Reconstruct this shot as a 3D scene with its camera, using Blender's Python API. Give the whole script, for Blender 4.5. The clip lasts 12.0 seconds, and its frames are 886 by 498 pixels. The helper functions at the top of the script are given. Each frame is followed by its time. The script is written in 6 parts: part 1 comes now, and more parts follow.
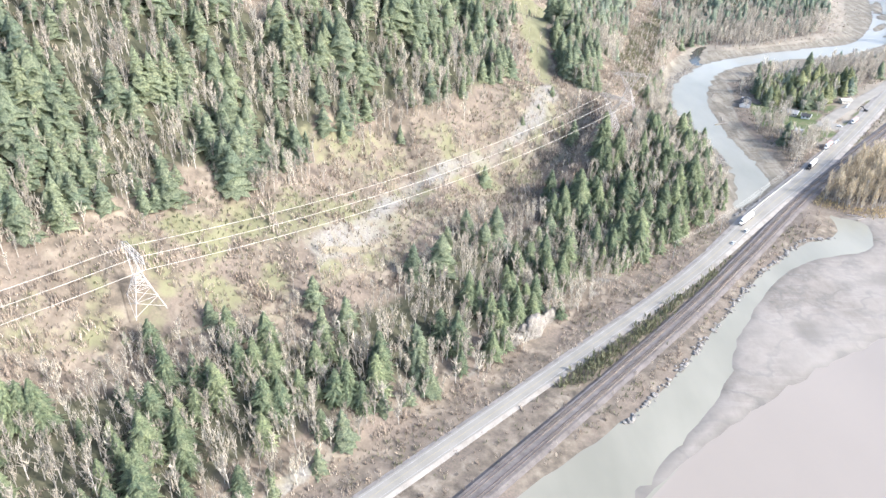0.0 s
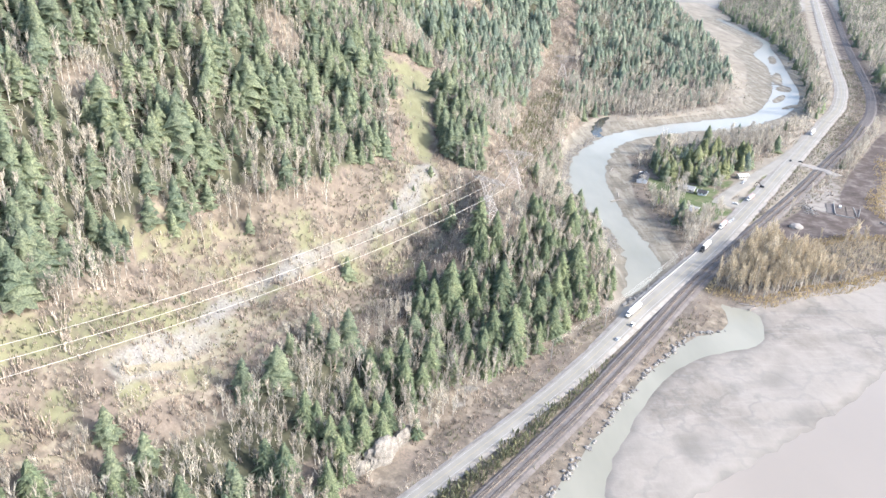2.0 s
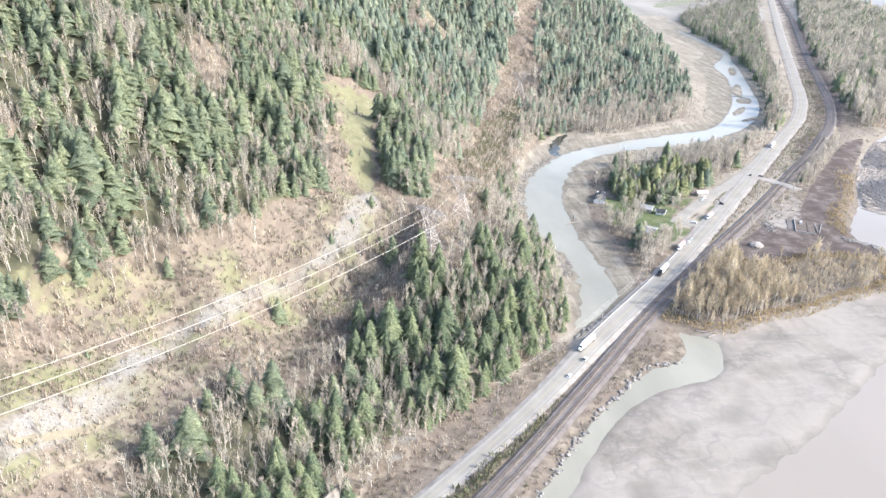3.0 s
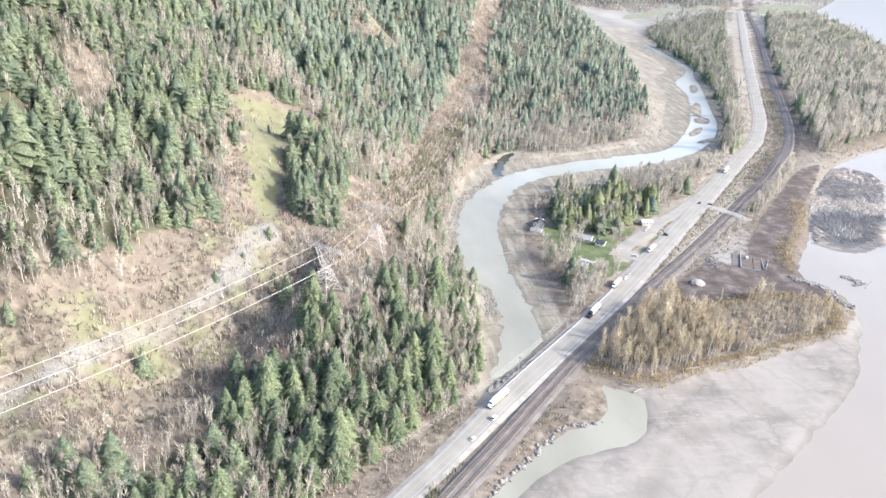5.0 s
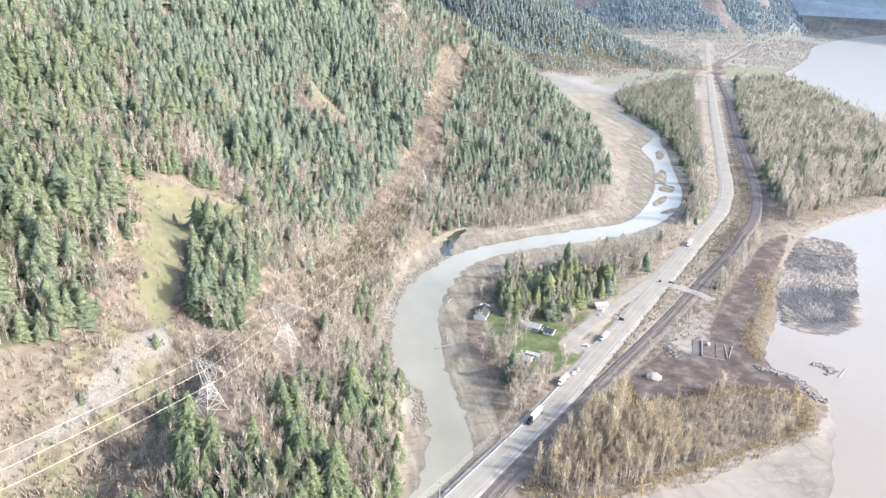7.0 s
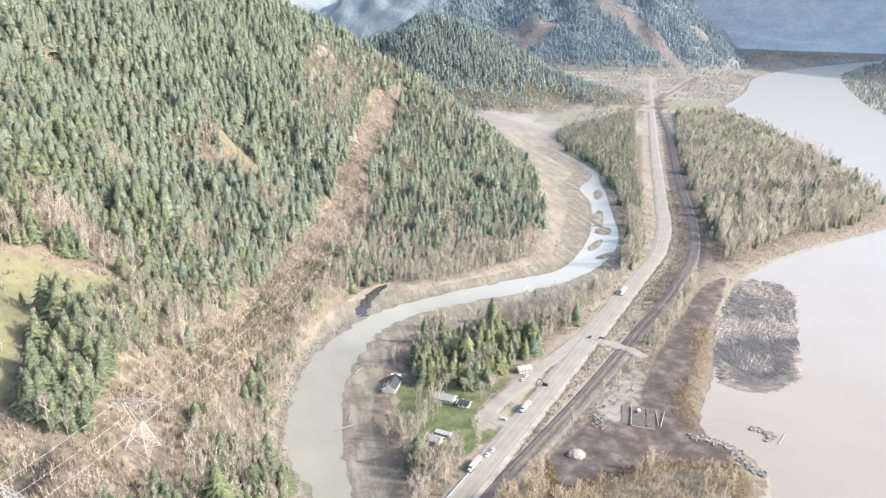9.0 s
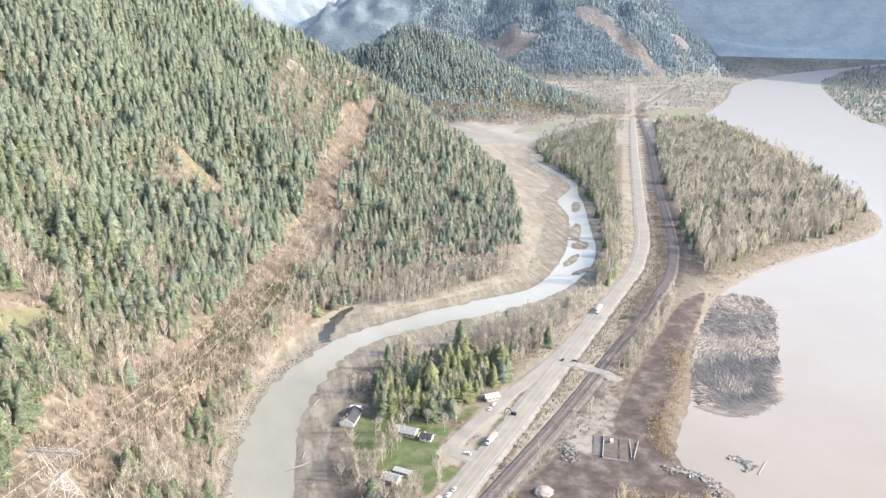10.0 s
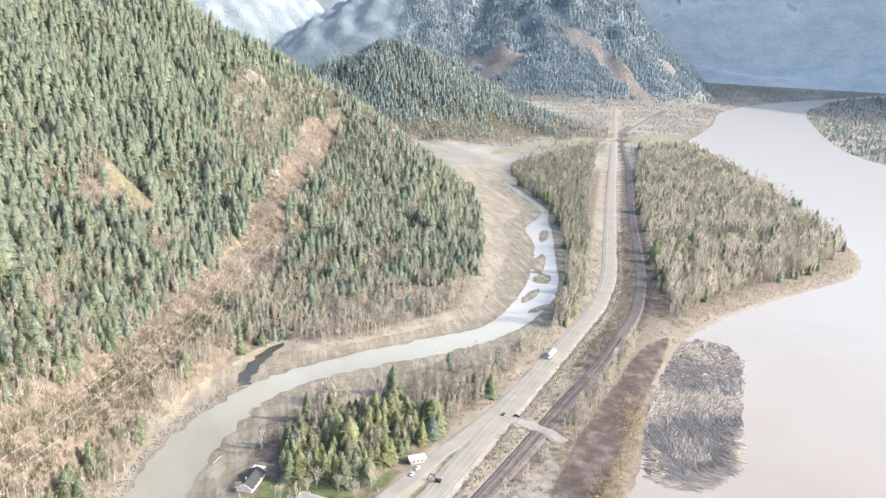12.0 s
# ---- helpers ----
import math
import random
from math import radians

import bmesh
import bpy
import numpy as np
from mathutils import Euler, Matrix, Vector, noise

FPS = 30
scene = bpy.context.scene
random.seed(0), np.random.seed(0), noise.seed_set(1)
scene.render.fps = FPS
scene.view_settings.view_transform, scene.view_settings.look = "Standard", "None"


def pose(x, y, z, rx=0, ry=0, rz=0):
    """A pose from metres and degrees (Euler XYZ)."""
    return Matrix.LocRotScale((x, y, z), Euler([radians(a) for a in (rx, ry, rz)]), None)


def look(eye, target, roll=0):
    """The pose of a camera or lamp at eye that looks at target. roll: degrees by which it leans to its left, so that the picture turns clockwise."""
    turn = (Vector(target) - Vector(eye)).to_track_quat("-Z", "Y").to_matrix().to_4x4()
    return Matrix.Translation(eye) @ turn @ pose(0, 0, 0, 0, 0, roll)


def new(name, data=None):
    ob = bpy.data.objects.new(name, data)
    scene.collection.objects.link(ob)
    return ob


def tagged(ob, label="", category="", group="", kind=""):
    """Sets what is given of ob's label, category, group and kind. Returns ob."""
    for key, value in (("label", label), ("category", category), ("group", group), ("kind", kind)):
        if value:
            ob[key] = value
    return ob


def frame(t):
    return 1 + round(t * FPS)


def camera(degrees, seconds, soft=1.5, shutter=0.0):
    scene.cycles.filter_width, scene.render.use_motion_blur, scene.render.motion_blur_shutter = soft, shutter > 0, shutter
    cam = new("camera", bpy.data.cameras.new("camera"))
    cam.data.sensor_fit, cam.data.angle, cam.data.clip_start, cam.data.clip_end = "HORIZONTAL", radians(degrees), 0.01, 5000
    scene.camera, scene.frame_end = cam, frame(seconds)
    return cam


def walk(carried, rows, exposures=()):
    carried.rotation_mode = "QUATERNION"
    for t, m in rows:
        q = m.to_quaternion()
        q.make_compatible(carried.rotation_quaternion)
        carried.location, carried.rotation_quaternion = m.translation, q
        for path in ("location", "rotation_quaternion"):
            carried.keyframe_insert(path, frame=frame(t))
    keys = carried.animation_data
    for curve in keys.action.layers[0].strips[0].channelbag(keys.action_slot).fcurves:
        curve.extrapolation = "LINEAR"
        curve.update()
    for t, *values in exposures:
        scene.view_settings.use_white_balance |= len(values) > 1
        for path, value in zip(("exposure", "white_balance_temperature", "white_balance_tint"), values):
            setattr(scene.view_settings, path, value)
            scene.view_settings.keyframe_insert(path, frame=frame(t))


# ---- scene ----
cam = camera(61.7, 12.0, 1.4)
METRES, EYE, TILT, LEAN, TURN = 430.0, 250.0, -30.5, -0.5, 0.0
ROWS = [
    (0.0, 0.0, 0.0, 0.0, 0.0, 0.0, -0.0),
    (0.5, 0.0283, 0.0254, 0.0152, -2.68, 1.66, 1.68),
    (1.0, 0.0568, 0.0514, 0.0312, -3.67, 2.78, 1.67),
    (1.5, 0.0858, 0.0798, 0.047, -4.06, 3.13, 0.85),
    (2.0, 0.1163, 0.1074, 0.0656, -4.62, 4.05, 0.57),
    (2.5, 0.1467, 0.137, 0.0821, -5.38, 5.31, 1.49),
    (3.0, 0.1768, 0.1642, 0.0972, -6.17, 5.17, 2.51),
    (5.0, 0.291, 0.2557, 0.1555, -8.11, 5.31, 1.47),
    (5.5, 0.3197, 0.2806, 0.1715, -9.57, 6.32, 0.08),
    (6.0, 0.3489, 0.3054, 0.1867, -9.96, 7.98, 0.44),
    (6.5, 0.378, 0.3302, 0.2023, -9.34, 9.28, 1.54),
    (7.0, 0.4078, 0.3544, 0.2171, -8.8, 10.02, 2.8),
    (9.0, 0.527, 0.4503, 0.2783, -11.35, 12.64, 5.34),
    (9.5, 0.5575, 0.476, 0.2932, -11.94, 13.13, 6.04),
    (10.0, 0.5874, 0.4992, 0.3076, -11.99, 13.38, 6.52),
    (10.5, 0.6177, 0.5235, 0.3223, -11.99, 13.35, 6.57),
    (11.0, 0.6482, 0.5473, 0.3375, -12.2, 13.37, 6.23),
    (11.5, 0.6806, 0.5748, 0.3541, -12.81, 13.67, 5.58),
    (12.0, 0.7104, 0.5974, 0.3695, -13.42, 14.39, 4.89),
]
walk(cam, [(t, pose(0, 0, EYE, TILT, LEAN, TURN) @ pose(METRES * x, METRES * y, METRES * z, 90 + pitch, roll, yaw)) for t, x, y, z, yaw, pitch, roll in ROWS],
     [(0.0, 1.9, 6150, 10), (3.0, 1.93, 6250, 10), (5.5, 1.93, 6250, 10), (7.0, 1.9, 6400, 10), (9.0, 1.82, 6750, 10), (12.0, 1.82, 6850, 10)])

# ---- daylight ----
SUN_EL, SUN_AZ = 31.0, 112.0  # degrees; azimuth clockwise from +y
world = bpy.data.worlds.new("sky")
scene.world = world
world.use_nodes = True
sky_tex = world.node_tree.nodes.new("ShaderNodeTexSky")
sky_tex.sky_type, sky_tex.sun_disc = "NISHITA", False
sky_tex.sun_elevation, sky_tex.sun_rotation = radians(SUN_EL), radians(SUN_AZ)
sky_tex.dust_density = 2.5
sky_back = world.node_tree.nodes["Background"]
sky_back.inputs["Strength"].default_value = 0.15
world.node_tree.links.new(sky_tex.outputs[0], sky_back.inputs[0])
sun_way = Vector((math.sin(radians(SUN_AZ)) * math.cos(radians(SUN_EL)), math.cos(radians(SUN_AZ)) * math.cos(radians(SUN_EL)), math.sin(radians(SUN_EL))))
sun_lamp = bpy.data.lights.new("sun", "SUN")
sun_lamp.energy, sun_lamp.angle, sun_lamp.color = 1.85, radians(0.6), (1.0, 0.967, 0.928)
sun = new("sun", sun_lamp)
sun.matrix_world = look(sun_way * 1000, (0, 0, 0))
scene.view_settings.exposure = 1.92

# ---- the lie of the land ----
# plan lines in metres; the camera starts over (0, 0)
ROAD = [(2240, 4060), (1950, 3489), (1619, 2844), (1142, 1913), (896, 1427), (788, 1212), (725, 1088), (660, 984), (603, 914), (521, 813), (452, 730), (384, 647), (304, 553), (229, 472), (156, 390), (69, 306), (-60, 185), (-250, 10)]
RAIL = [(2500, 4000), (1985, 3280), (1558, 2660), (1186, 1917), (935, 1427), (830, 1212), (756, 1066), (690, 958), (637, 892), (592, 838), (539, 782), (498, 737), (438, 672), (378, 610), (332, 563), (271, 498), (198, 412), (126, 331), (-40, 160), (-220, -10)]
FOOT = [(-420, -120), (-160, 120), (20, 290), (135, 405), (218, 505), (222, 600), (222, 680), (245, 790), (300, 900), (390, 985), (500, 1080), (575, 1230), (650, 1420), (700, 1620), (660, 1820), (470, 2010), (190, 2150), (-250, 2350)]
# the hillside: heights at these distances uphill of the foot, station by station along it
STATIONS = [0, 480, 620, 740, 850, 950, 1050, 1180, 1300, 1430, 1580, 1760, 1950, 2150, 2500, 3200]
UPHILL = [0, 45, 90, 150, 220, 320, 480]
RISE = [(31, 62, 102, 147, 210, 308), (30, 61, 110, 162, 228, 328), (24, 42, 82, 150, 228, 330), (10, 24, 70, 148, 226, 330), (34, 51, 68, 116, 203, 325), (27, 50, 70, 125, 212, 325), (36, 72, 96, 150, 230, 330), (28, 58, 101, 158, 230, 330), (19, 38, 64, 119, 213, 330), (1, 6, 27, 68, 156, 290), (10, 21, 43, 76, 141, 256), (15, 29, 48, 73, 141, 270), (29, 55, 84, 102, 168, 309), (38, 74, 119, 162, 215, 302), (31, 62, 101, 146, 206, 299), (28, 55, 91, 133, 191, 283)]
# side creek
CREEK_W = [(205, 462), (230, 515), (240, 568), (240, 596), (228, 620), (225, 660), (230, 713), (251, 780), (275, 812), (307, 856), (375, 892), (428, 912), (473, 928), (510, 939), (539, 962), (571, 1006), (600, 1051), (622, 1091), (642, 1136), (665, 1186), (688, 1242), (698, 1289), (707, 1341), (733, 1378), (763, 1417), (784, 1459), (792, 1519), (797, 1600), (802, 1740)]
CREEK_E = [(816, 1740), (811, 1580), (797, 1455), (776, 1417), (757, 1358), (740, 1305), (710, 1226), (680, 1146), (656, 1077), (618, 1007), (585, 967), (548, 931), (513, 908), (476, 893), (442, 881), (396, 868), (353, 852), (317, 826), (293, 790), (276, 745), (265, 700), (261, 644), (259, 611), (262, 574), (262, 542), (256, 508), (228, 478)]
MUD = [(300, 935), (347, 905), (407, 925), (465, 950), (527, 982), (568, 1084), (600, 1180), (648, 1361), (700, 1632), (785, 1960), (850, 1960), (826, 1758), (812, 1482), (760, 1287), (704, 1145), (656, 1036), (592, 938), (540, 896), (467, 857), (413, 830), (345, 812), (312, 774), (298, 724), (285, 681), (281, 640), (283, 602), (282, 553), (262, 506), (222, 474), (215, 520), (228, 600), (215, 680), (240, 800)]
# the big river and the flats beside it
RIVER = [(701, 884), (729, 907), (773, 933), (840, 970), (979, 1028), (1073, 1067), (1150, 1142), (1195, 1234), (1320, 1480), (1510, 1951), (1688, 2473), (1879, 2688), (2279, 3180), (2653, 3728), (2965, 4093), (3572, 4720), (4468, 5451), (5150, 5939), (7879, 8005), (13000, 11800), (12600, 10900), (7168, 7276), (5254, 5923), (4175, 4819), (3522, 4175), (2713, 3104), (2296, 2523), (2143, 2273), (2037, 2012), (2050, 1500), (2900, 700), (2200, -900), (-300, -900), (-200, -80), (0, 130), (110, 240), (175, 287), (211, 310), (248, 330), (320, 372), (380, 420), (411, 442), (455, 478), (467, 501), (507, 550), (512, 590), (497, 604), (498, 622), (524, 657), (549, 685), (575, 728), (602, 768), (638, 814), (675, 857)]
CHANNEL = [(280, 482), (293, 471), (305, 465), (299, 446), (290, 425), (246, 416), (220, 400), (188, 362), (162, 324), (147, 287), (70, 205), (-120, 20), (-160, 60), (30, 215), (111, 282), (124, 300), (153, 334), (194, 386), (222, 414), (248, 437), (271, 442), (283, 462)]
FLATS = [(290, 474), (314, 476), (348, 488), (394, 504), (445, 523), (475, 531), (507, 556), (540, 540), (420, 380), (250, 250), (-100, -60), (-160, 60), (30, 215), (111, 282), (194, 386), (248, 437), (271, 442)]
LOT = [(697, 897), (660, 880), (631, 852), (579, 792), (519, 723), (491, 685), (470, 662), (440, 650), (399, 616), (372, 590), (365, 549), (403, 570), (449, 579), (485, 566), (506, 580), (500, 600), (510, 661), (547, 709), (602, 777), (650, 835)]
LAWN = [(309, 716), (300, 680), (296, 650), (309, 646), (316, 634), (318, 612), (339, 612), (348, 636), (354, 664), (366, 678), (362, 690), (346, 697), (330, 701), (318, 708)]
VERGES = [[(350, 641), (364, 637), (352, 623), (344, 618)], [(368, 651), (389, 670), (399, 675), (392, 662), (376, 650)], [(369, 689), (387, 711), (394, 710), (386, 694), (371, 681)]]
FIELD = [(905, 2140), (950, 2230), (1146, 2410), (1405, 2530), (1385, 2485), (1170, 2355), (970, 2165)]
MEADOW = [(1440, 2390), (1573, 2640), (1706, 2704), (1843, 2800), (1841, 2731), (1694, 2517), (1560, 2380)]
TOWERS = [(-133, 276), (121, 502), (153, 587), (298, 1056), (404, 1490), (445, 1562)]
CLEARING = [(-420, 20), (-133, 276), (-10, 395), (121, 502), (153, 587), (225, 819), (298, 1056), (352, 1270), (404, 1490), (445, 1562), (500, 1750)]
HOLLOW = [(40, 455), (78, 492), (98, 522), (104, 552), (100, 590)]
YARD = [(439, 672), (461, 686), (502, 720), (506, 730), (496, 694), (483, 673), (464, 636), (439, 629), (428, 645)]

FRONT = [(356, 652), (367, 667), (391, 691), (423, 722), (461, 757), (494, 791), (525, 826), (548, 856)]
CROSS = [(478, 764), (492, 752), (504, 738), (510, 722)]


def glide(points, step):
    """A smooth line through the points, as an array with a point about every step metres."""
    p = np.array(points, float)
    p = np.vstack([2 * p[0] - p[1], p, 2 * p[-1] - p[-2]])
    out = []
    for i in range(1, len(p) - 2):
        n = max(1, int(np.hypot(*(p[i + 1] - p[i])) / step))
        u = np.linspace(0, 1, n, endpoint=False)[:, None]
        out.append(0.5 * (2 * p[i] + (p[i + 1] - p[i - 1]) * u + (2 * p[i - 1] - 5 * p[i] + 4 * p[i + 1] - p[i + 2]) * u ** 2 + (3 * p[i] - p[i - 1] - 3 * p[i + 1] + p[i + 2]) * u ** 3))
    out.append(p[-2:-1])
    return np.vstack(out)


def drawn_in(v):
    """The far valley squeezed along lines of sight to keep its look from the camera, so that all of it lies within the
    camera's reach.
    """
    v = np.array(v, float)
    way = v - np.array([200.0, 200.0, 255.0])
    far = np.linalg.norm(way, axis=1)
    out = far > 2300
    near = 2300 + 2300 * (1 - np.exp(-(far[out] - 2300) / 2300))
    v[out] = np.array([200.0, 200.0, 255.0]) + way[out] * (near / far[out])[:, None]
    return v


def to_line(x, y, line):
    """Distance to a line, with its sign (left is plus), and the way along it."""
    p = np.array(line, float)
    best, sign, along, run = np.full(x.shape, 1e18), np.ones(x.shape), np.zeros(x.shape), 0.0
    for (ax, ay), (bx, by) in zip(p[:-1], p[1:]):
        dx, dy = bx - ax, by - ay
        ln = math.hypot(dx, dy)
        u = np.clip(((x - ax) * dx + (y - ay) * dy) / ln ** 2, 0, 1)
        vx, vy = x - ax - u * dx, y - ay - u * dy
        d = vx * vx + vy * vy
        near = d < best
        best = np.where(near, d, best)
        sign = np.where(near, np.where(dx * vy - dy * vx >= 0, 1.0, -1.0), sign)
        along = np.where(near, run + u * ln, along)
        run += ln
    return np.sqrt(best) * sign, along


def inside(x, y, area):
    """Distance to an area's edge, plus inside it."""
    p = np.array(area, float)
    best, odd = np.full(x.shape, 1e18), np.zeros(x.shape, bool)
    for (ax, ay), (bx, by) in zip(p, np.roll(p, -1, axis=0)):
        dx, dy = bx - ax, by - ay
        u = np.clip(((x - ax) * dx + (y - ay) * dy) / (dx * dx + dy * dy), 0, 1)
        best = np.minimum(best, (x - ax - u * dx) ** 2 + (y - ay - u * dy) ** 2)
        if ay != by:
            odd ^= ((ay > y) != (by > y)) & (x < ax + (y - ay) * dx / dy)
    return np.sqrt(best) * np.where(odd, 1.0, -1.0)


def waves(x, y, size, seed):
    """Smooth noise about -1 to 1 with bumps of about this size."""
    r = np.random.RandomState(seed)
    out = np.zeros(np.shape(x))
    for k in range(7):
        a, ph = r.uniform(0, 2 * np.pi), r.uniform(0, 2 * np.pi)
        f = 2 * np.pi / size * r.uniform(0.55, 1.5)
        out = out + np.sin((x * math.cos(a) + y * math.sin(a)) * f + ph + 1.3 * np.sin((y * math.cos(a) - x * math.sin(a)) * f * 0.6 + ph))
    return out / 3.5


def smooth(a, b, v):
    u = np.clip((v - a) / (b - a), 0, 1)
    return u * u * (3 - 2 * u)


def soften(area):
    p = np.array(area, float)
    for _ in range(2):
        q = np.roll(p, -1, axis=0)
        p = np.stack([0.75 * p + 0.25 * q, 0.25 * p + 0.75 * q], axis=1).reshape(-1, 2)
    return p


CREEK_AREA, RIVER_AREA, CHANNEL_AREA = (soften(a) for a in (CREEK_W + CREEK_E, RIVER, CHANNEL))
INLET = [(292, 846), (296, 872), (306, 900), (318, 921), (331, 930), (333, 927), (322, 911), (311, 889), (303, 864), (299, 850)]
ROAD_LINE, RAIL_LINE = glide(ROAD, 12), glide(RAIL, 12)
TABLE = np.array([(0,) + r for r in RISE], float)


def hill(x, y):
    """Height of the long hillside, and the distance uphill of its foot."""
    d, s = to_line(x, y, FOOT)
    d = d + 7 * waves(x, y, 90, 3) * smooth(0, 60, np.abs(d))
    dc = np.clip(d, 0, 480)
    i = np.clip(np.searchsorted(STATIONS, s) - 1, 0, len(STATIONS) - 2)
    j = np.clip(np.searchsorted(UPHILL, dc) - 1, 0, len(UPHILL) - 2)
    st, up = np.array(STATIONS, float), np.array(UPHILL, float)
    u = np.clip((s - st[i]) / (st[i + 1] - st[i]), 0, 1)
    u = u * u * (3 - 2 * u)
    v = (dc - up[j]) / (up[j + 1] - up[j])
    h = (TABLE[i, j] * (1 - v) + TABLE[i, j + 1] * v) * (1 - u) + (TABLE[i + 1, j] * (1 - v) + TABLE[i + 1, j + 1] * v) * u
    h = h + np.clip(d - 480, 0, 420) * 0.42
    h = h + smooth(20, 120, d) * (4.5 * waves(x, y, 110, 5) + 1.8 * waves(x, y, 38, 6))
    h = h - 13 * np.exp(-((x + 24) ** 2 + (y - 431) ** 2) / 45 ** 2) + 6 * np.exp(-((x - 128) ** 2 + (y - 640) ** 2) / 34 ** 2) - 34 * np.exp(-((x - 398) ** 2 + (y - 1472) ** 2) / 55 ** 2) - 13 * np.exp(-((x + 133) ** 2 + (y - 274) ** 2) / 40 ** 2)
    h = h + 13 * np.exp(-((x - 124) ** 2 + (y - 506) ** 2) / 26 ** 2) + 6 * np.exp(-((x - 153) ** 2 + (y - 587) ** 2) / 26 ** 2)
    h = h - 14 * smooth(24, 4, np.abs(to_line(x, y, HOLLOW)[0])) * smooth(440, 480, y) * smooth(585, 550, y)
    return np.where(d > 0, h, 0.0), d


def peak(x, y, cx, cy, top, wide, deep, turn, power=1.15):
    c, s = math.cos(radians(turn)), math.sin(radians(turn))
    u, v = ((x - cx) * c + (y - cy) * s) / wide, ((y - cy) * c - (x - cx) * s) / deep
    r = np.sqrt(u * u + v * v)
    return top * np.clip(1 - r, 0, 1) ** power * (1 + 0.09 * waves(x, y, 300, 9)) + np.where(r < 1, 6 * waves(x, y, 90, 11), 0) * (1 - np.clip(r, 0, 1))


def ridge(x, y, line, wide, power=1.0):
    """A ridge along a line of (x, y, height)."""
    p = np.array(line, float)
    d, s = to_line(x, y, p[:, :2])
    run = np.concatenate([[0], np.cumsum(np.hypot(*np.diff(p[:, :2], axis=0).T))])
    top = np.interp(s, run, p[:, 2])
    d = np.abs(d) + 0.1 * wide * waves(x, y, wide * 0.9, 9)
    return top * np.clip(1 - d / wide, 0, 1) ** power


def far_hills(x, y):
    h = peak(x, y, 800, 2930, 292, 560, 420, -25, 0.85)  # wooded knoll
    h = np.maximum(h, ridge(x, y, [(690, 2930, 190), (900, 2900, 190), (1040, 2830, 150), (1180, 2750, 105), (1330, 2680, 55), (1450, 2620, 8)], 260))
    h = np.maximum(h, ridge(x, y, [(640, 2560, 70), (800, 2520, 62), (960, 2500, 40), (1100, 2500, 5)], 170))
    h = np.maximum(h, peak(x, y, 150, 2900, 210, 700, 500, 20))
    return np.maximum(h + np.where(h > 10, 5 * waves(x, y, 90, 11), 0), 0)


def mountains(x, y):
    """The massif over the end of the highway and the ranges that close the valley."""
    far, az = np.hypot(x - 200, y - 200), np.degrees(np.arctan2(x - 200, y - 200))
    folds = 1 - np.abs(waves(x, y, 900, 17))
    h = peak(x, y, 2880, 6420, 1130, 1270, 2250, -24, 0.95)   # cone with the slide scar
    h = np.maximum(h, peak(x, y, 2080, 7300, 1150, 1750, 2500, -15, 0.9))
    h = np.maximum(h, peak(x, y, 1500, 6900, 560, 1100, 1500, -15, 1.0))
    h = np.maximum(h, peak(x, y, -300, 9300, 1500, 2300, 3000, 0, 0.9))
    h = h * (0.93 + 0.1 * folds)
    back = 2900 * smooth(8200, 15500, far + 1800 * waves(x, y, 5200, 19)) * smooth(13, 3, az)
    back = np.maximum(back, 3100 * smooth(11800, 20000, far + 350 * waves(x, y, 3600, 20)) * smooth(12, 24, az))
    back = np.maximum(back, 2300 * smooth(13500, 21000, far))
    h = np.maximum(h, back * (0.94 + 0.08 * folds))
    return np.maximum(h + np.where(h > 40, 14 * waves(x, y, 260, 18), 0), 0)


# gravel bars in the braided creek: centre, half width, half length, heading
ISLANDS = [(722, 1297, 7, 40, 66), (660, 1152, 7, 52, 65), (640, 1092, 11, 22, 60), (603, 1033, 6, 30, 52), (600, 994, 5, 26, 34)]


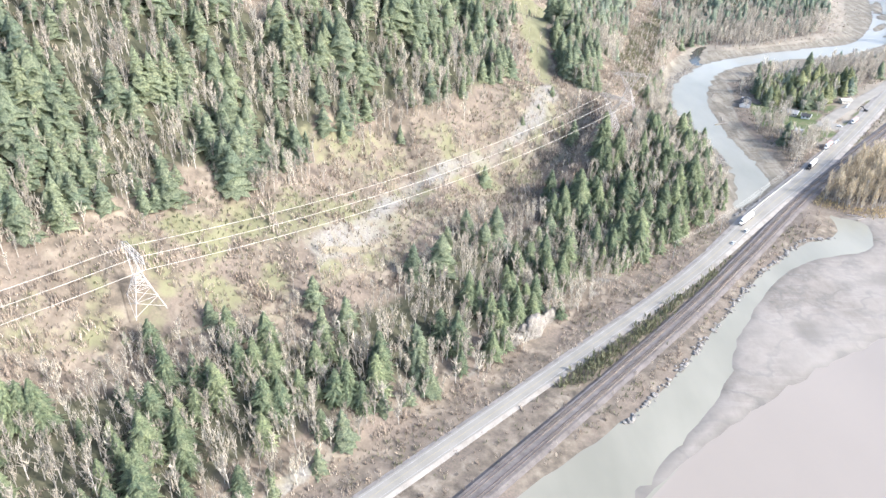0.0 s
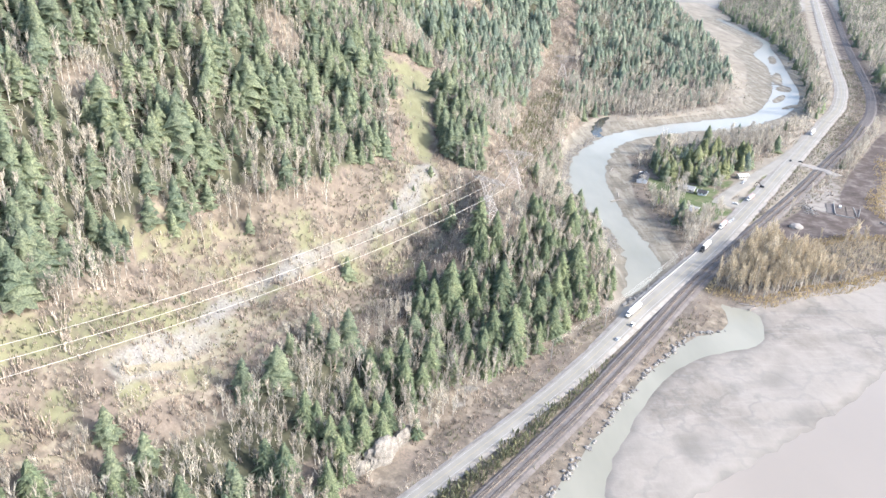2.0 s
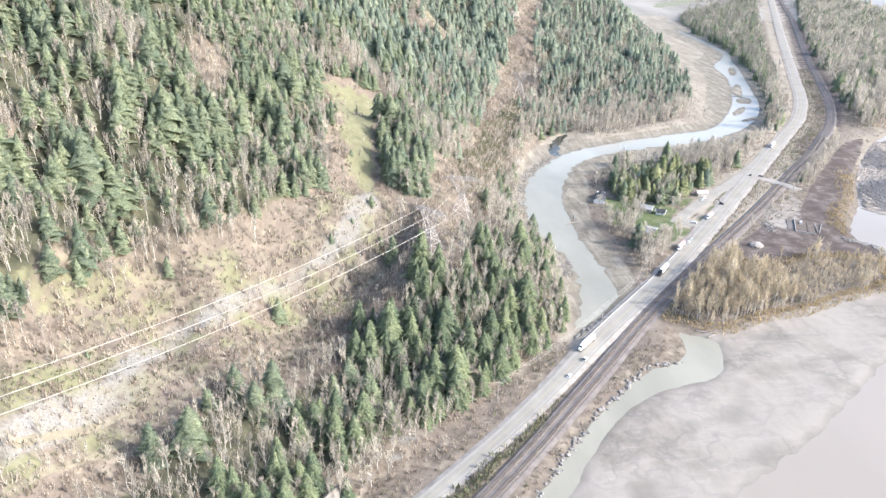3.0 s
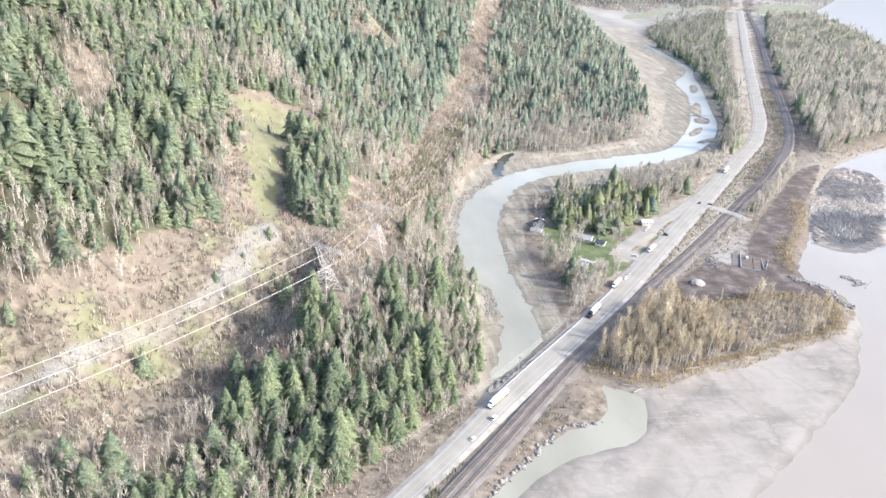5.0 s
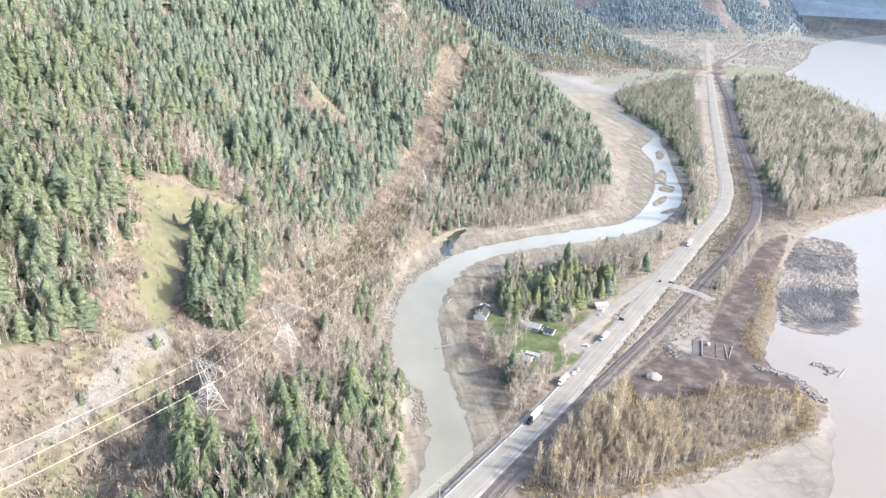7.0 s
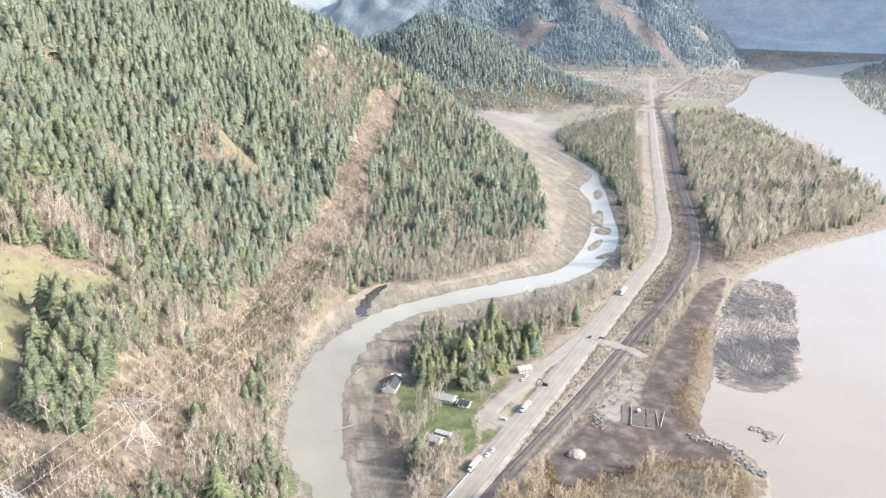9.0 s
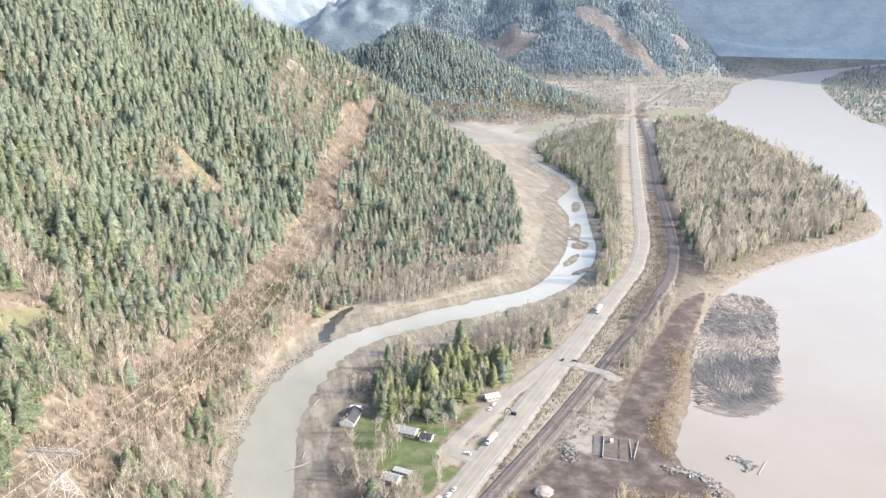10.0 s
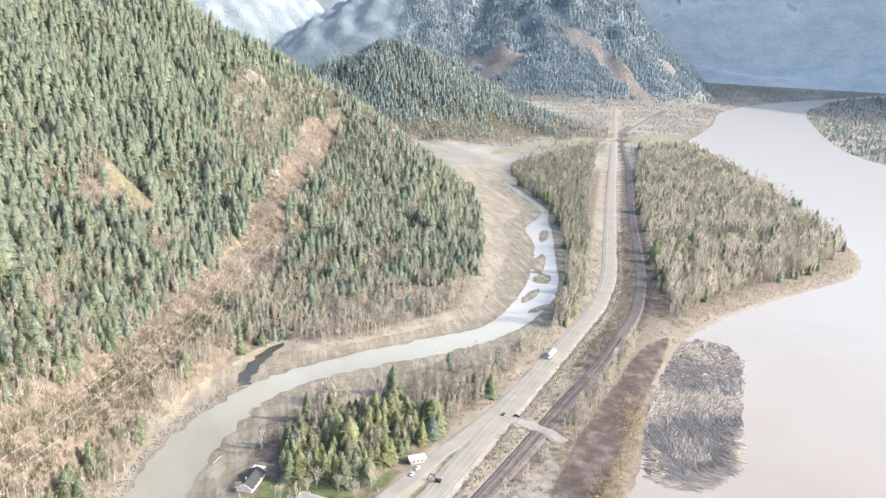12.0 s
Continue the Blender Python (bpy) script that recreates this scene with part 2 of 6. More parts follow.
def height(x, y):
    x, y = np.asarray(x, float), np.asarray(y, float)
    hh, d = hill(x, y)
    z = 2.2 + (0.5 * waves(x, y, 60, 21) + 0.25 * waves(x, y, 17, 22)) * smooth(1700, 1500, y) - 1.1 * smooth(1500, 1700, y)
    z = np.where(d > 0, np.maximum(z * smooth(60, 0, d), 0) + hh, z)
    z = z + far_hills(x, y)
    mud = inside(x, y, MUD) + 4 * waves(x, y, 24, 31)
    z = np.minimum(z, np.where(mud > 0, np.maximum(0.35, 1.6 - 0.09 * mud) + 0.09 * waves(x, y, 30, 32), 1e9))
    flats = inside(x, y, FLATS) + 3 * waves(x, y, 30, 33)
    z = np.where(flats > 0, np.minimum(z, np.maximum(0.45, 1.5 - 0.12 * flats) + 0.22 * waves(x, y, 46, 34)), z)
    for area, bank, wob in ((CREEK_AREA, 0.10, np.where(y > 930, 0.8, 3.0)), (CHANNEL_AREA, 0.16, 1.0), (RIVER_AREA, 0.16, 1.3), (INLET, 0.3, 0.5)):
        w = inside(x, y, area) + wob * waves(x, y, 21, 41)
        z = np.where(w > -30, np.minimum(z, np.maximum(-1.8, -w * (bank + 0.25 * smooth(8, 26, -w)))), z)
    for cx, cy, wide, far, turn in ISLANDS:
        c, s = math.cos(radians(turn)), math.sin(radians(turn))
        r = ((x - cx) * c + (y - cy) * s) ** 2 / far ** 2 + ((y - cy) * c - (x - cx) * s) ** 2 / wide ** 2
        z = np.maximum(z, 0.6 - 0.6 * r + 0.2 * waves(x, y, 12, 45))
    for line, top, half in ((FRONT, 2.4, 6.0), (CROSS, 2.7, 6.0), (ROAD_LINE, 2.1, 9.0), (RAIL_LINE, 1.7, 8.0)):
        r = np.abs(to_line(x, y, line)[0])
        z = np.where(r < half, np.where(d > 0, np.minimum(z, top), top), np.maximum(z, top - (r - half) * 0.45))
        z = np.where((r >= half) & (d > 0), np.minimum(z, top + (r - half) * 1.6), z)
    return z

# ---- materials ----
def material(name, rough=0.85):
    m = bpy.data.materials.new(name)
    m.use_nodes = True
    m.node_tree.nodes["Principled BSDF"].inputs["Roughness"].default_value = rough
    m.node_tree.nodes["Principled BSDF"].inputs["Specular IOR Level"].default_value = 0.25
    return m


def node(m, kind, **inputs):
    n = m.node_tree.nodes.new("ShaderNode" + kind)
    for key, value in inputs.items():
        key = key.replace("_", " ")
        if isinstance(value, bpy.types.NodeSocket):
            m.node_tree.links.new(value, n.inputs[key])
        else:
            n.inputs[key].default_value = value
    return n


def noise_of(m, size, detail=5.0, rough=0.6, stretch=None):
    """World-place noise with features about this many metres across."""
    geo = node(m, "NewGeometry")
    place = geo.outputs["Position"]
    if stretch:
        mapped = node(m, "Mapping", Vector=place, Scale=stretch)
        place = mapped.outputs[0]
    return node(m, "TexNoise", Vector=place, Scale=1.0 / size, Detail=detail, Roughness=rough).outputs["Fac"]


def ramp(m, fac, stops):
    r = node(m, "ValToRGB", Fac=fac)
    while len(r.color_ramp.elements) < len(stops):
        r.color_ramp.elements.new(0.5)
    for e, (at, col) in zip(r.color_ramp.elements, stops):
        e.position, e.color = at, (*col, 1)
    return r.outputs["Color"]


def mix(m, fac, a, b, blend="MIX"):
    n = m.node_tree.nodes.new("ShaderNodeMix")
    n.data_type, n.blend_type = "RGBA", blend
    for k, v in ((0, fac), (6, a), (7, b)):
        if isinstance(v, bpy.types.NodeSocket):
            m.node_tree.links.new(v, n.inputs[k])
        else:
            n.inputs[k].default_value = v if k == 0 else (*v, 1)
    return n.outputs[2]


def calc(m, op, a, b=0.0):
    n = m.node_tree.nodes.new("ShaderNodeMath")
    n.operation, n.use_clamp = op, True
    for k, v in ((0, a), (1, b)):
        if isinstance(v, bpy.types.NodeSocket):
            m.node_tree.links.new(v, n.inputs[k])
        else:
            n.inputs[k].default_value = v
    return n.outputs[0]


def paint(m, colour, bump=None, strength=0.4, reach=0.3):
    shade = m.node_tree.nodes["Principled BSDF"]
    if isinstance(colour, bpy.types.NodeSocket):
        m.node_tree.links.new(colour, shade.inputs["Base Color"])
    else:
        shade.inputs["Base Color"].default_value = (*colour, 1)
    if bump is not None:
        b = node(m, "Bump", Height=bump, Strength=strength, Distance=reach)
        m.node_tree.links.new(b.outputs[0], shade.inputs["Normal"])
    return m


def two_tone(name, dark, light, size, rough=0.85, grain=None, bump=0.3, reach=0.2, stretch=None):
    """A surface with broad stains and fine grain between two colours."""
    m = material(name, rough)
    broad = noise_of(m, size, 4, 0.6, stretch)
    fine = noise_of(m, grain or size / 12, 4, 0.7)
    both = calc(m, "ADD", calc(m, "MULTIPLY", broad, 0.6), calc(m, "MULTIPLY", fine, 0.4))
    return paint(m, ramp(m, both, [(0.34, dark), (0.66, light)]), fine, bump, reach)


def foliage(name, dark, light, warm, through_light=0.25):
    """Leaves or twigs, with a hue for each tree (its tint) and for each spray."""
    m = material(name, 0.8)
    tint = node(m, "Attribute")
    tint.attribute_name = "tint"
    island = node(m, "NewGeometry").outputs["Random Per Island"]
    body = mix(m, tint.outputs["Fac"], dark, light)
    body = mix(m, calc(m, "MULTIPLY", island, 0.55), body, warm)
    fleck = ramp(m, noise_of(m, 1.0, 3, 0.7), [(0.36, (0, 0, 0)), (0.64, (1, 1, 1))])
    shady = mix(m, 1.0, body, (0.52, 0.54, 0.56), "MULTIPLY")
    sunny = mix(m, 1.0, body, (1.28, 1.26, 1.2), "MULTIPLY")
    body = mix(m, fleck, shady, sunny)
    paint(m, body, noise_of(m, 0.8, 3, 0.75), 0.9, 0.6)
    tree = m.node_tree
    thin = node(m, "BsdfTranslucent", Color=body)
    both = tree.nodes.new("ShaderNodeMixShader")
    both.inputs[0].default_value = through_light
    tree.links.new(tree.nodes["Principled BSDF"].outputs[0], both.inputs[1])
    tree.links.new(thin.outputs[0], both.inputs[2])
    tree.links.new(both.outputs[0], tree.nodes["Material Output"].inputs[0])
    return m


GROUND = material("ground_cover", 0.95)


def build_ground():
    m = GROUND
    def weight(name):
        n = node(m, "Attribute")
        n.attribute_name = name
        return n.outputs["Fac"]
    big, mid, small = noise_of(m, 38, 5, 0.62), noise_of(m, 7, 5, 0.65), noise_of(m, 1.2, 4, 0.7)
    ruff = calc(m, "MULTIPLY", calc(m, "SUBTRACT", mid, 0.5), 0.9)
    ruff2 = calc(m, "MULTIPLY", calc(m, "SUBTRACT", 0.5, mid), 0.9)
    def edge(name):
        calm = name in ("reed", "mud")
        w = weight(name) if calm else calc(m, "SUBTRACT", calc(m, "ADD", weight(name), ruff), ruff2)
        return calc(m, "MULTIPLY", calc(m, "SUBTRACT", w, 0.16 if name == "reed" else 0.38), 4.0)
    brush = ramp(m, mid, [(0.32, (0.064, 0.057, 0.046)), (0.5, (0.168, 0.14, 0.109)), (0.66, (0.30, 0.257, 0.202))])
    brush = mix(m, calc(m, "MULTIPLY", small, 0.5), brush, (0.11, 0.09, 0.07))
    rust = ramp(m, small, [(0.35, (0.115, 0.098, 0.082)), (0.7, (0.23, 0.183, 0.146))])
    brush = mix(m, calc(m, "MULTIPLY", calc(m, "SUBTRACT", big, 0.46), 5.0), brush, rust)
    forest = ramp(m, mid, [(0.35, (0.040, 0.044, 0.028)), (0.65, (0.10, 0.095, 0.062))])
    moss = ramp(m, mid, [(0.3, (0.095, 0.096, 0.055)), (0.5, (0.136, 0.137, 0.078)), (0.72, (0.18, 0.175, 0.108))])
    moss = mix(m, calc(m, "MULTIPLY", small, 0.4), moss, (0.215, 0.20, 0.128))
    scree = ramp(m, small, [(0.3, (0.11, 0.105, 0.097)), (0.5, (0.185, 0.176, 0.163)), (0.7, (0.28, 0.268, 0.25))])
    scree = mix(m, calc(m, "MULTIPLY", calc(m, "SUBTRACT", mid, 0.45), 3.0), scree, (0.19, 0.17, 0.115))
    mud = ramp(m, noise_of(m, 18, 8, 0.7, (2.4, 0.4, 1.0)), [(0.3, (0.15, 0.132, 0.104)), (0.48, (0.22, 0.194, 0.152)), (0.66, (0.30, 0.268, 0.214))])
    mud = mix(m, calc(m, "MULTIPLY", small, 0.55), mud, (0.15, 0.13, 0.10))
    sand = ramp(m, noise_of(m, 30, 9, 0.74, (1.7, 1.0, 1.0)), [(0.3, (0.155, 0.137, 0.117)), (0.44, (0.204, 0.181, 0.156)), (0.55, (0.234, 0.209, 0.181)), (0.7, (0.27, 0.243, 0.212))])
    streak = ramp(m, noise_of(m, 16, 8, 0.66, (0.45, 2.4, 1.0)), [(0.52, (0, 0, 0)), (0.6, (1, 1, 1)), (0.66, (0.1, 0.1, 0.1))])
    sand = mix(m, calc(m, "MULTIPLY", streak, 0.25), sand, (0.335, 0.312, 0.285))
    veins = ramp(m, noise_of(m, 44, 6, 0.55), [(0.476, (0, 0, 0)), (0.496, (1, 1, 1)), (0.504, (1, 1, 1)), (0.53, (0, 0, 0))])
    sand = mix(m, calc(m, "MULTIPLY", veins, 0.42), sand, (0.12, 0.115, 0.108))
    shoals = ramp(m, noise_of(m, 70, 5, 0.6), [(0.44, (0, 0, 0)), (0.56, (1, 1, 1))])
    sand = mix(m, calc(m, "MULTIPLY", shoals, 0.45), sand, (0.30, 0.273, 0.243))
    bars = ramp(m, noise_of(m, 20, 6, 0.55, (1.0, 1.7, 1.0)), [(0.46, (0, 0, 0)), (0.495, (1, 1, 1)), (0.53, (0, 0, 0))])
    mud = mix(m, calc(m, "MULTIPLY", bars, 0.6), mud, (0.115, 0.098, 0.075))
    silt = ramp(m, noise_of(m, 13, 6, 0.6, (2.0, 0.35, 1.0)), [(0.5, (0, 0, 0)), (0.58, (1, 1, 1))])
    mud = mix(m, calc(m, "MULTIPLY", silt, 0.5), mud, (0.31, 0.285, 0.235))
    dirt = ramp(m, noise_of(m, 11, 6, 0.65), [(0.3, (0.052, 0.040, 0.035)), (0.5, (0.088, 0.070, 0.062)), (0.68, (0.165, 0.14, 0.125))])
    field = ramp(m, mid, [(0.35, (0.16, 0.165, 0.115)), (0.6, (0.215, 0.215, 0.155)), (0.8, (0.27, 0.255, 0.20))])
    lawn = ramp(m, mid, [(0.32, (0.062, 0.084, 0.034)), (0.52, (0.098, 0.12, 0.054)), (0.66, (0.15, 0.142, 0.088))])
    reed = ramp(m, noise_of(m, 30, 8, 0.62, (2.0, 0.5, 1.0)), [(0.3, (0.20, 0.172, 0.135)), (0.5, (0.265, 0.232, 0.185)), (0.7, (0.325, 0.29, 0.238))])
    # dry grass of the far plain, its colour paled to stand for haze
    hazy_straw = ramp(m, noise_of(m, 160, 6, 0.7, (1.0, 0.5, 1.0)), [(0.36, (0.17, 0.165, 0.15)), (0.5, (0.235, 0.22, 0.195)), (0.64, (0.30, 0.28, 0.25))])
    body = brush
    for name, col in (("hazy_straw", hazy_straw), ("forest", forest), ("moss", moss), ("scree", scree), ("reed", reed), ("dirt", dirt), ("lawn", lawn), ("field", field), ("mud", mud), ("sand", sand)):
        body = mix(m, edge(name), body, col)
    body = mix(m, calc(m, "MULTIPLY", weight("wet"), 0.45), body, (0.085, 0.08, 0.07))
    lumps = calc(m, "ADD", calc(m, "MULTIPLY", mid, 0.7), calc(m, "MULTIPLY", small, 0.3))
    paint(m, body, lumps, 0.3, 0.9)


build_ground()
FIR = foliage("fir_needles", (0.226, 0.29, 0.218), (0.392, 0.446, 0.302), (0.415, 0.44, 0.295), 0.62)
FIR_NEAR = foliage("greener_fir_needles", (0.16, 0.22, 0.15), (0.315, 0.37, 0.225), (0.34, 0.365, 0.225), 0.55)
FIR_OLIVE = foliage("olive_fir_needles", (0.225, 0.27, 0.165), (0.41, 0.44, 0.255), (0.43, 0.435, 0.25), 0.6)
# haze painted in: paler, bluer copy of FIR for the farther slopes
FIR_FAR = foliage("haze_paled_fir_needles", (0.268, 0.34, 0.29), (0.425, 0.485, 0.382), (0.44, 0.48, 0.375), 0.64)
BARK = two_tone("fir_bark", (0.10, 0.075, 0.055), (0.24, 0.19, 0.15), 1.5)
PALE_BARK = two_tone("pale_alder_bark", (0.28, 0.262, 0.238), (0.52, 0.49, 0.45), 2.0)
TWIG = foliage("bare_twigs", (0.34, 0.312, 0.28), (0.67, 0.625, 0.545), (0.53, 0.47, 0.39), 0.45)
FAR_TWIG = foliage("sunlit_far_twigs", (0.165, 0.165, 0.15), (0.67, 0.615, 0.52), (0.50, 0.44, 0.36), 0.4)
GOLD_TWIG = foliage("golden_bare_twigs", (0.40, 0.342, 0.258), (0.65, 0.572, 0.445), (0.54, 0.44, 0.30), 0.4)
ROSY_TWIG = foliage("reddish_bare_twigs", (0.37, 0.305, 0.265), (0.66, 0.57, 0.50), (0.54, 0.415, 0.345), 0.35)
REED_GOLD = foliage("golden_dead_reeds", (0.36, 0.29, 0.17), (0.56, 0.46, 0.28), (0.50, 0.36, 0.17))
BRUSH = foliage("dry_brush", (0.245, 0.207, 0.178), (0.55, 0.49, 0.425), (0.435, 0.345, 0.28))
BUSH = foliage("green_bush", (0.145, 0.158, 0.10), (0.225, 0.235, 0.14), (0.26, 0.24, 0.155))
ASPHALT = two_tone("pale_worn_asphalt", (0.205, 0.19, 0.165), (0.285, 0.267, 0.235), 14, 0.9, 0.6, 0.2, 0.02)
GRAVEL = two_tone("shoulder_gravel", (0.20, 0.18, 0.155), (0.36, 0.33, 0.30), 5, 0.95, 0.4)
YARD_EARTH = two_tone("yard_earth", (0.075, 0.06, 0.052), (0.16, 0.135, 0.118), 4, 0.95, 0.5)
TRACK = two_tone("track_dirt", (0.12, 0.105, 0.075), (0.24, 0.215, 0.16), 4, 0.95, 0.5)
BALLAST = two_tone("rail_ballast", (0.085, 0.075, 0.07), (0.19, 0.17, 0.16), 6, 0.95, 0.3)
PALE_ROCK = two_tone("pale_cut_rock", (0.11, 0.10, 0.088), (0.29, 0.27, 0.24), 3.5, 0.95, 0.5, 0.7, 0.6)
LINE_WHITE = two_tone("white_road_paint", (0.28, 0.28, 0.27), (0.42, 0.42, 0.405), 6)
LINE_YELLOW = two_tone("yellow_road_paint", (0.27, 0.245, 0.17), (0.38, 0.34, 0.22), 6)
CONCRETE = two_tone("concrete", (0.26, 0.252, 0.24), (0.42, 0.41, 0.39), 3)
STEEL = two_tone("galvanised_steel", (0.37, 0.345, 0.32), (0.52, 0.49, 0.46), 4, 0.5)
RUST_STEEL = two_tone("rail_steel", (0.10, 0.075, 0.06), (0.22, 0.18, 0.155), 3, 0.5)
WIRE = two_tone("aluminium_wire", (0.46, 0.43, 0.38), (0.62, 0.59, 0.53), 9, 0.5)
WOOD = two_tone("weathered_wood", (0.14, 0.115, 0.09), (0.32, 0.275, 0.225), 2)
LOG = material("floating_logs", 0.9)
paint(LOG, mix(LOG, node(LOG, "NewGeometry").outputs["Random Per Island"], mix(LOG, node(LOG, "ObjectInfo").outputs["Random"], (0.10, 0.085, 0.075), (0.17, 0.147, 0.13)), mix(LOG, noise_of(LOG, 40, 4, 0.6), (0.36, 0.32, 0.285), (0.47, 0.425, 0.38))), noise_of(LOG, 0.6, 3, 0.6), 0.3, 0.1)
ROCK = two_tone("grey_rock", (0.11, 0.102, 0.094), (0.33, 0.312, 0.29), 4, 0.95, 0.5, 0.7, 0.5)
WHITE = two_tone("white_paint", (0.70, 0.70, 0.69), (0.83, 0.83, 0.82), 3, 0.5)
GREY_ROOF = two_tone("grey_shingles", (0.21, 0.21, 0.21), (0.36, 0.355, 0.35), 2)
PALE_METAL = two_tone("pale_roof_metal", (0.29, 0.285, 0.28), (0.42, 0.415, 0.40), 3, 0.55)
DARK_ROOF = two_tone("black_shingles", (0.035, 0.036, 0.04), (0.085, 0.086, 0.09), 2)
CREAM = two_tone("cream_siding", (0.34, 0.32, 0.28), (0.47, 0.445, 0.40), 2)
RED = two_tone("faded_red_paint", (0.42, 0.27, 0.245), (0.56, 0.40, 0.37), 2, 0.5)
DARK = two_tone("dark_paint", (0.02, 0.021, 0.024), (0.045, 0.047, 0.052), 2, 0.35)
SILVER = two_tone("silver_paint", (0.42, 0.43, 0.44), (0.58, 0.59, 0.60), 2, 0.35)
RUBBER = two_tone("rubber", (0.018, 0.018, 0.018), (0.04, 0.04, 0.04), 0.5)
GLASS = material("window_glass", 0.08)
paint(GLASS, (0.04, 0.05, 0.06))


def water_of(name, shallow, deep, size, rough):
    m = material(name, rough)
    shade = m.node_tree.nodes["Principled BSDF"]
    shade.inputs["IOR"].default_value = 1.33
    shade.inputs["Specular IOR Level"].default_value = 0.5
    paint(m, ramp(m, noise_of(m, size, 5, 0.55, (1.0, 0.4, 1.0)), [(0.35, deep), (0.62, shallow)]), noise_of(m, 2.5, 3, 0.5), 0.06, 0.2)
    return m


DARK_WATER = water_of("dark_inlet_water", (0.07, 0.066, 0.055), (0.04, 0.038, 0.033), 20, 0.12)
CREEK_WATER = water_of("silty_creek_water", (0.275, 0.262, 0.212), (0.215, 0.206, 0.165), 60, 0.2)
RIVER_WATER = water_of("milky_river_water", (0.275, 0.239, 0.204), (0.245, 0.214, 0.183), 170, 0.3)


def pale_with_distance(m, bay, reach, channel):
    """Sky reflection painted into the base colour: silty near the point bay, paler away from it."""
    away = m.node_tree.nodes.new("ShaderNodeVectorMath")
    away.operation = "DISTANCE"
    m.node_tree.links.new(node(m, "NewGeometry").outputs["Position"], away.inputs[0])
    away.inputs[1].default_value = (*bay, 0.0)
    far_mix = calc(m, "ADD", calc(m, "DIVIDE", away.outputs["Value"], reach), calc(m, "MULTIPLY", noise_of(m, 60, 4, 0.6), 0.15))
    pale = ramp(m, far_mix, [(0.5, (0, 0, 0)), (0.8, (1, 1, 1))])
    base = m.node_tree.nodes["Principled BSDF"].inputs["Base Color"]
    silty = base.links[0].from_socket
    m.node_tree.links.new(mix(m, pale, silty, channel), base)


# far water paled to stand for the bright sky it mirrors
pale_with_distance(RIVER_WATER, (0, -600), 2900.0, (0.335, 0.325, 0.308))
pale_with_distance(CREEK_WATER, (150, 300), 1150.0, (0.37, 0.365, 0.33))
# haze painted into far foliage: bluer and paler than the nearer trees
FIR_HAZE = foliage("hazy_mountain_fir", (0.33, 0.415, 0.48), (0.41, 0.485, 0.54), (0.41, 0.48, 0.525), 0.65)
FIR_BLUE = foliage("haze_blued_fir_needles", (0.26, 0.335, 0.34), (0.38, 0.445, 0.425), (0.39, 0.445, 0.415), 0.62)
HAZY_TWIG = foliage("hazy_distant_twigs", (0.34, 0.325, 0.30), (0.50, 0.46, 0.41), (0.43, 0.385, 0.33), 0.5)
SLOPE = material("haze_tinted_mountain_slope", 1.0)


def build_slope():
    m = SLOPE
    def weight(name):
        n = node(m, "Attribute")
        n.attribute_name = name
        return n.outputs["Fac"]
    broad, fine = noise_of(m, 130, 8, 0.7, (1.0, 1.0, 2.2)), noise_of(m, 24, 5, 0.72)
    # slope colours already blued for haze
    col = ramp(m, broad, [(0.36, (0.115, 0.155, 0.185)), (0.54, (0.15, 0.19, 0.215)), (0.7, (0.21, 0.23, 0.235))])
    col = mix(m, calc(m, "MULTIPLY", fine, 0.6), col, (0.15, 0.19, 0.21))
    col = mix(m, weight("scar"), col, ramp(m, fine, [(0.35, (0.165, 0.145, 0.137)), (0.65, (0.215, 0.188, 0.175))]))
    col = mix(m, weight("foot"), col, ramp(m, fine, [(0.35, (0.15, 0.15, 0.13)), (0.65, (0.25, 0.235, 0.20))]))
    col = mix(m, calc(m, "MULTIPLY", weight("snow_and_haze"), 0.22), col, (0.5, 0.5, 0.5))
    # haze painted in: slopes turn pale blue with distance, by the reach mask
    haze_tint = ramp(m, noise_of(m, 130, 9, 0.75, (1.0, 1.0, 1.8)), [(0.4, (0.39, 0.46, 0.52)), (0.5, (0.45, 0.515, 0.57)), (0.6, (0.51, 0.56, 0.60))])
    col = mix(m, calc(m, "MULTIPLY", weight("reach"), 0.9), col, haze_tint)
    paint(m, col, fine, 0.6, 12)


build_slope()

# ---- helpers for meshes ----
def link(name, mesh, mats, parent=None, label="", **tags):
    ob = new(name, mesh)
    for m in mats if isinstance(mats, (list, tuple)) else [mats]:
        if len(mesh.materials) < (len(mats) if isinstance(mats, (list, tuple)) else 1):
            mesh.materials.append(m)
    if parent is not None:
        ob.parent = parent
    return tagged(ob, label, **tags)


def part(name, bm, mat, parent, label=""):
    mesh = bpy.data.meshes.new(name)
    bm.to_mesh(mesh)
    bm.free()
    return link(name, mesh, mat, parent, label)


def thing(name, place, turn, label, category, group="", kind=""):
    ob = new(name)
    ob.matrix_basis = pose(*place, 0, 0, turn)
    return tagged(ob, label, category, group, kind)


def block(bm, x0, x1, y0, y1, z0, z1, taper=0.0, bevel=0.0):
    r = bmesh.ops.create_cube(bm, size=1)["verts"]
    for v in r:
        k = 1 - taper if v.co.z > 0 else 1
        v.co = Vector(((x0 + x1) / 2 + v.co.x * (x1 - x0) * k, (y0 + y1) / 2 + v.co.y * (y1 - y0) * k, (z0 + z1) / 2 + v.co.z * (z1 - z0)))
    if bevel:
        bmesh.ops.bevel(bm, geom=list({e for v in r for e in v.link_edges}), offset=bevel, segments=1, affect="EDGES")
    return bm


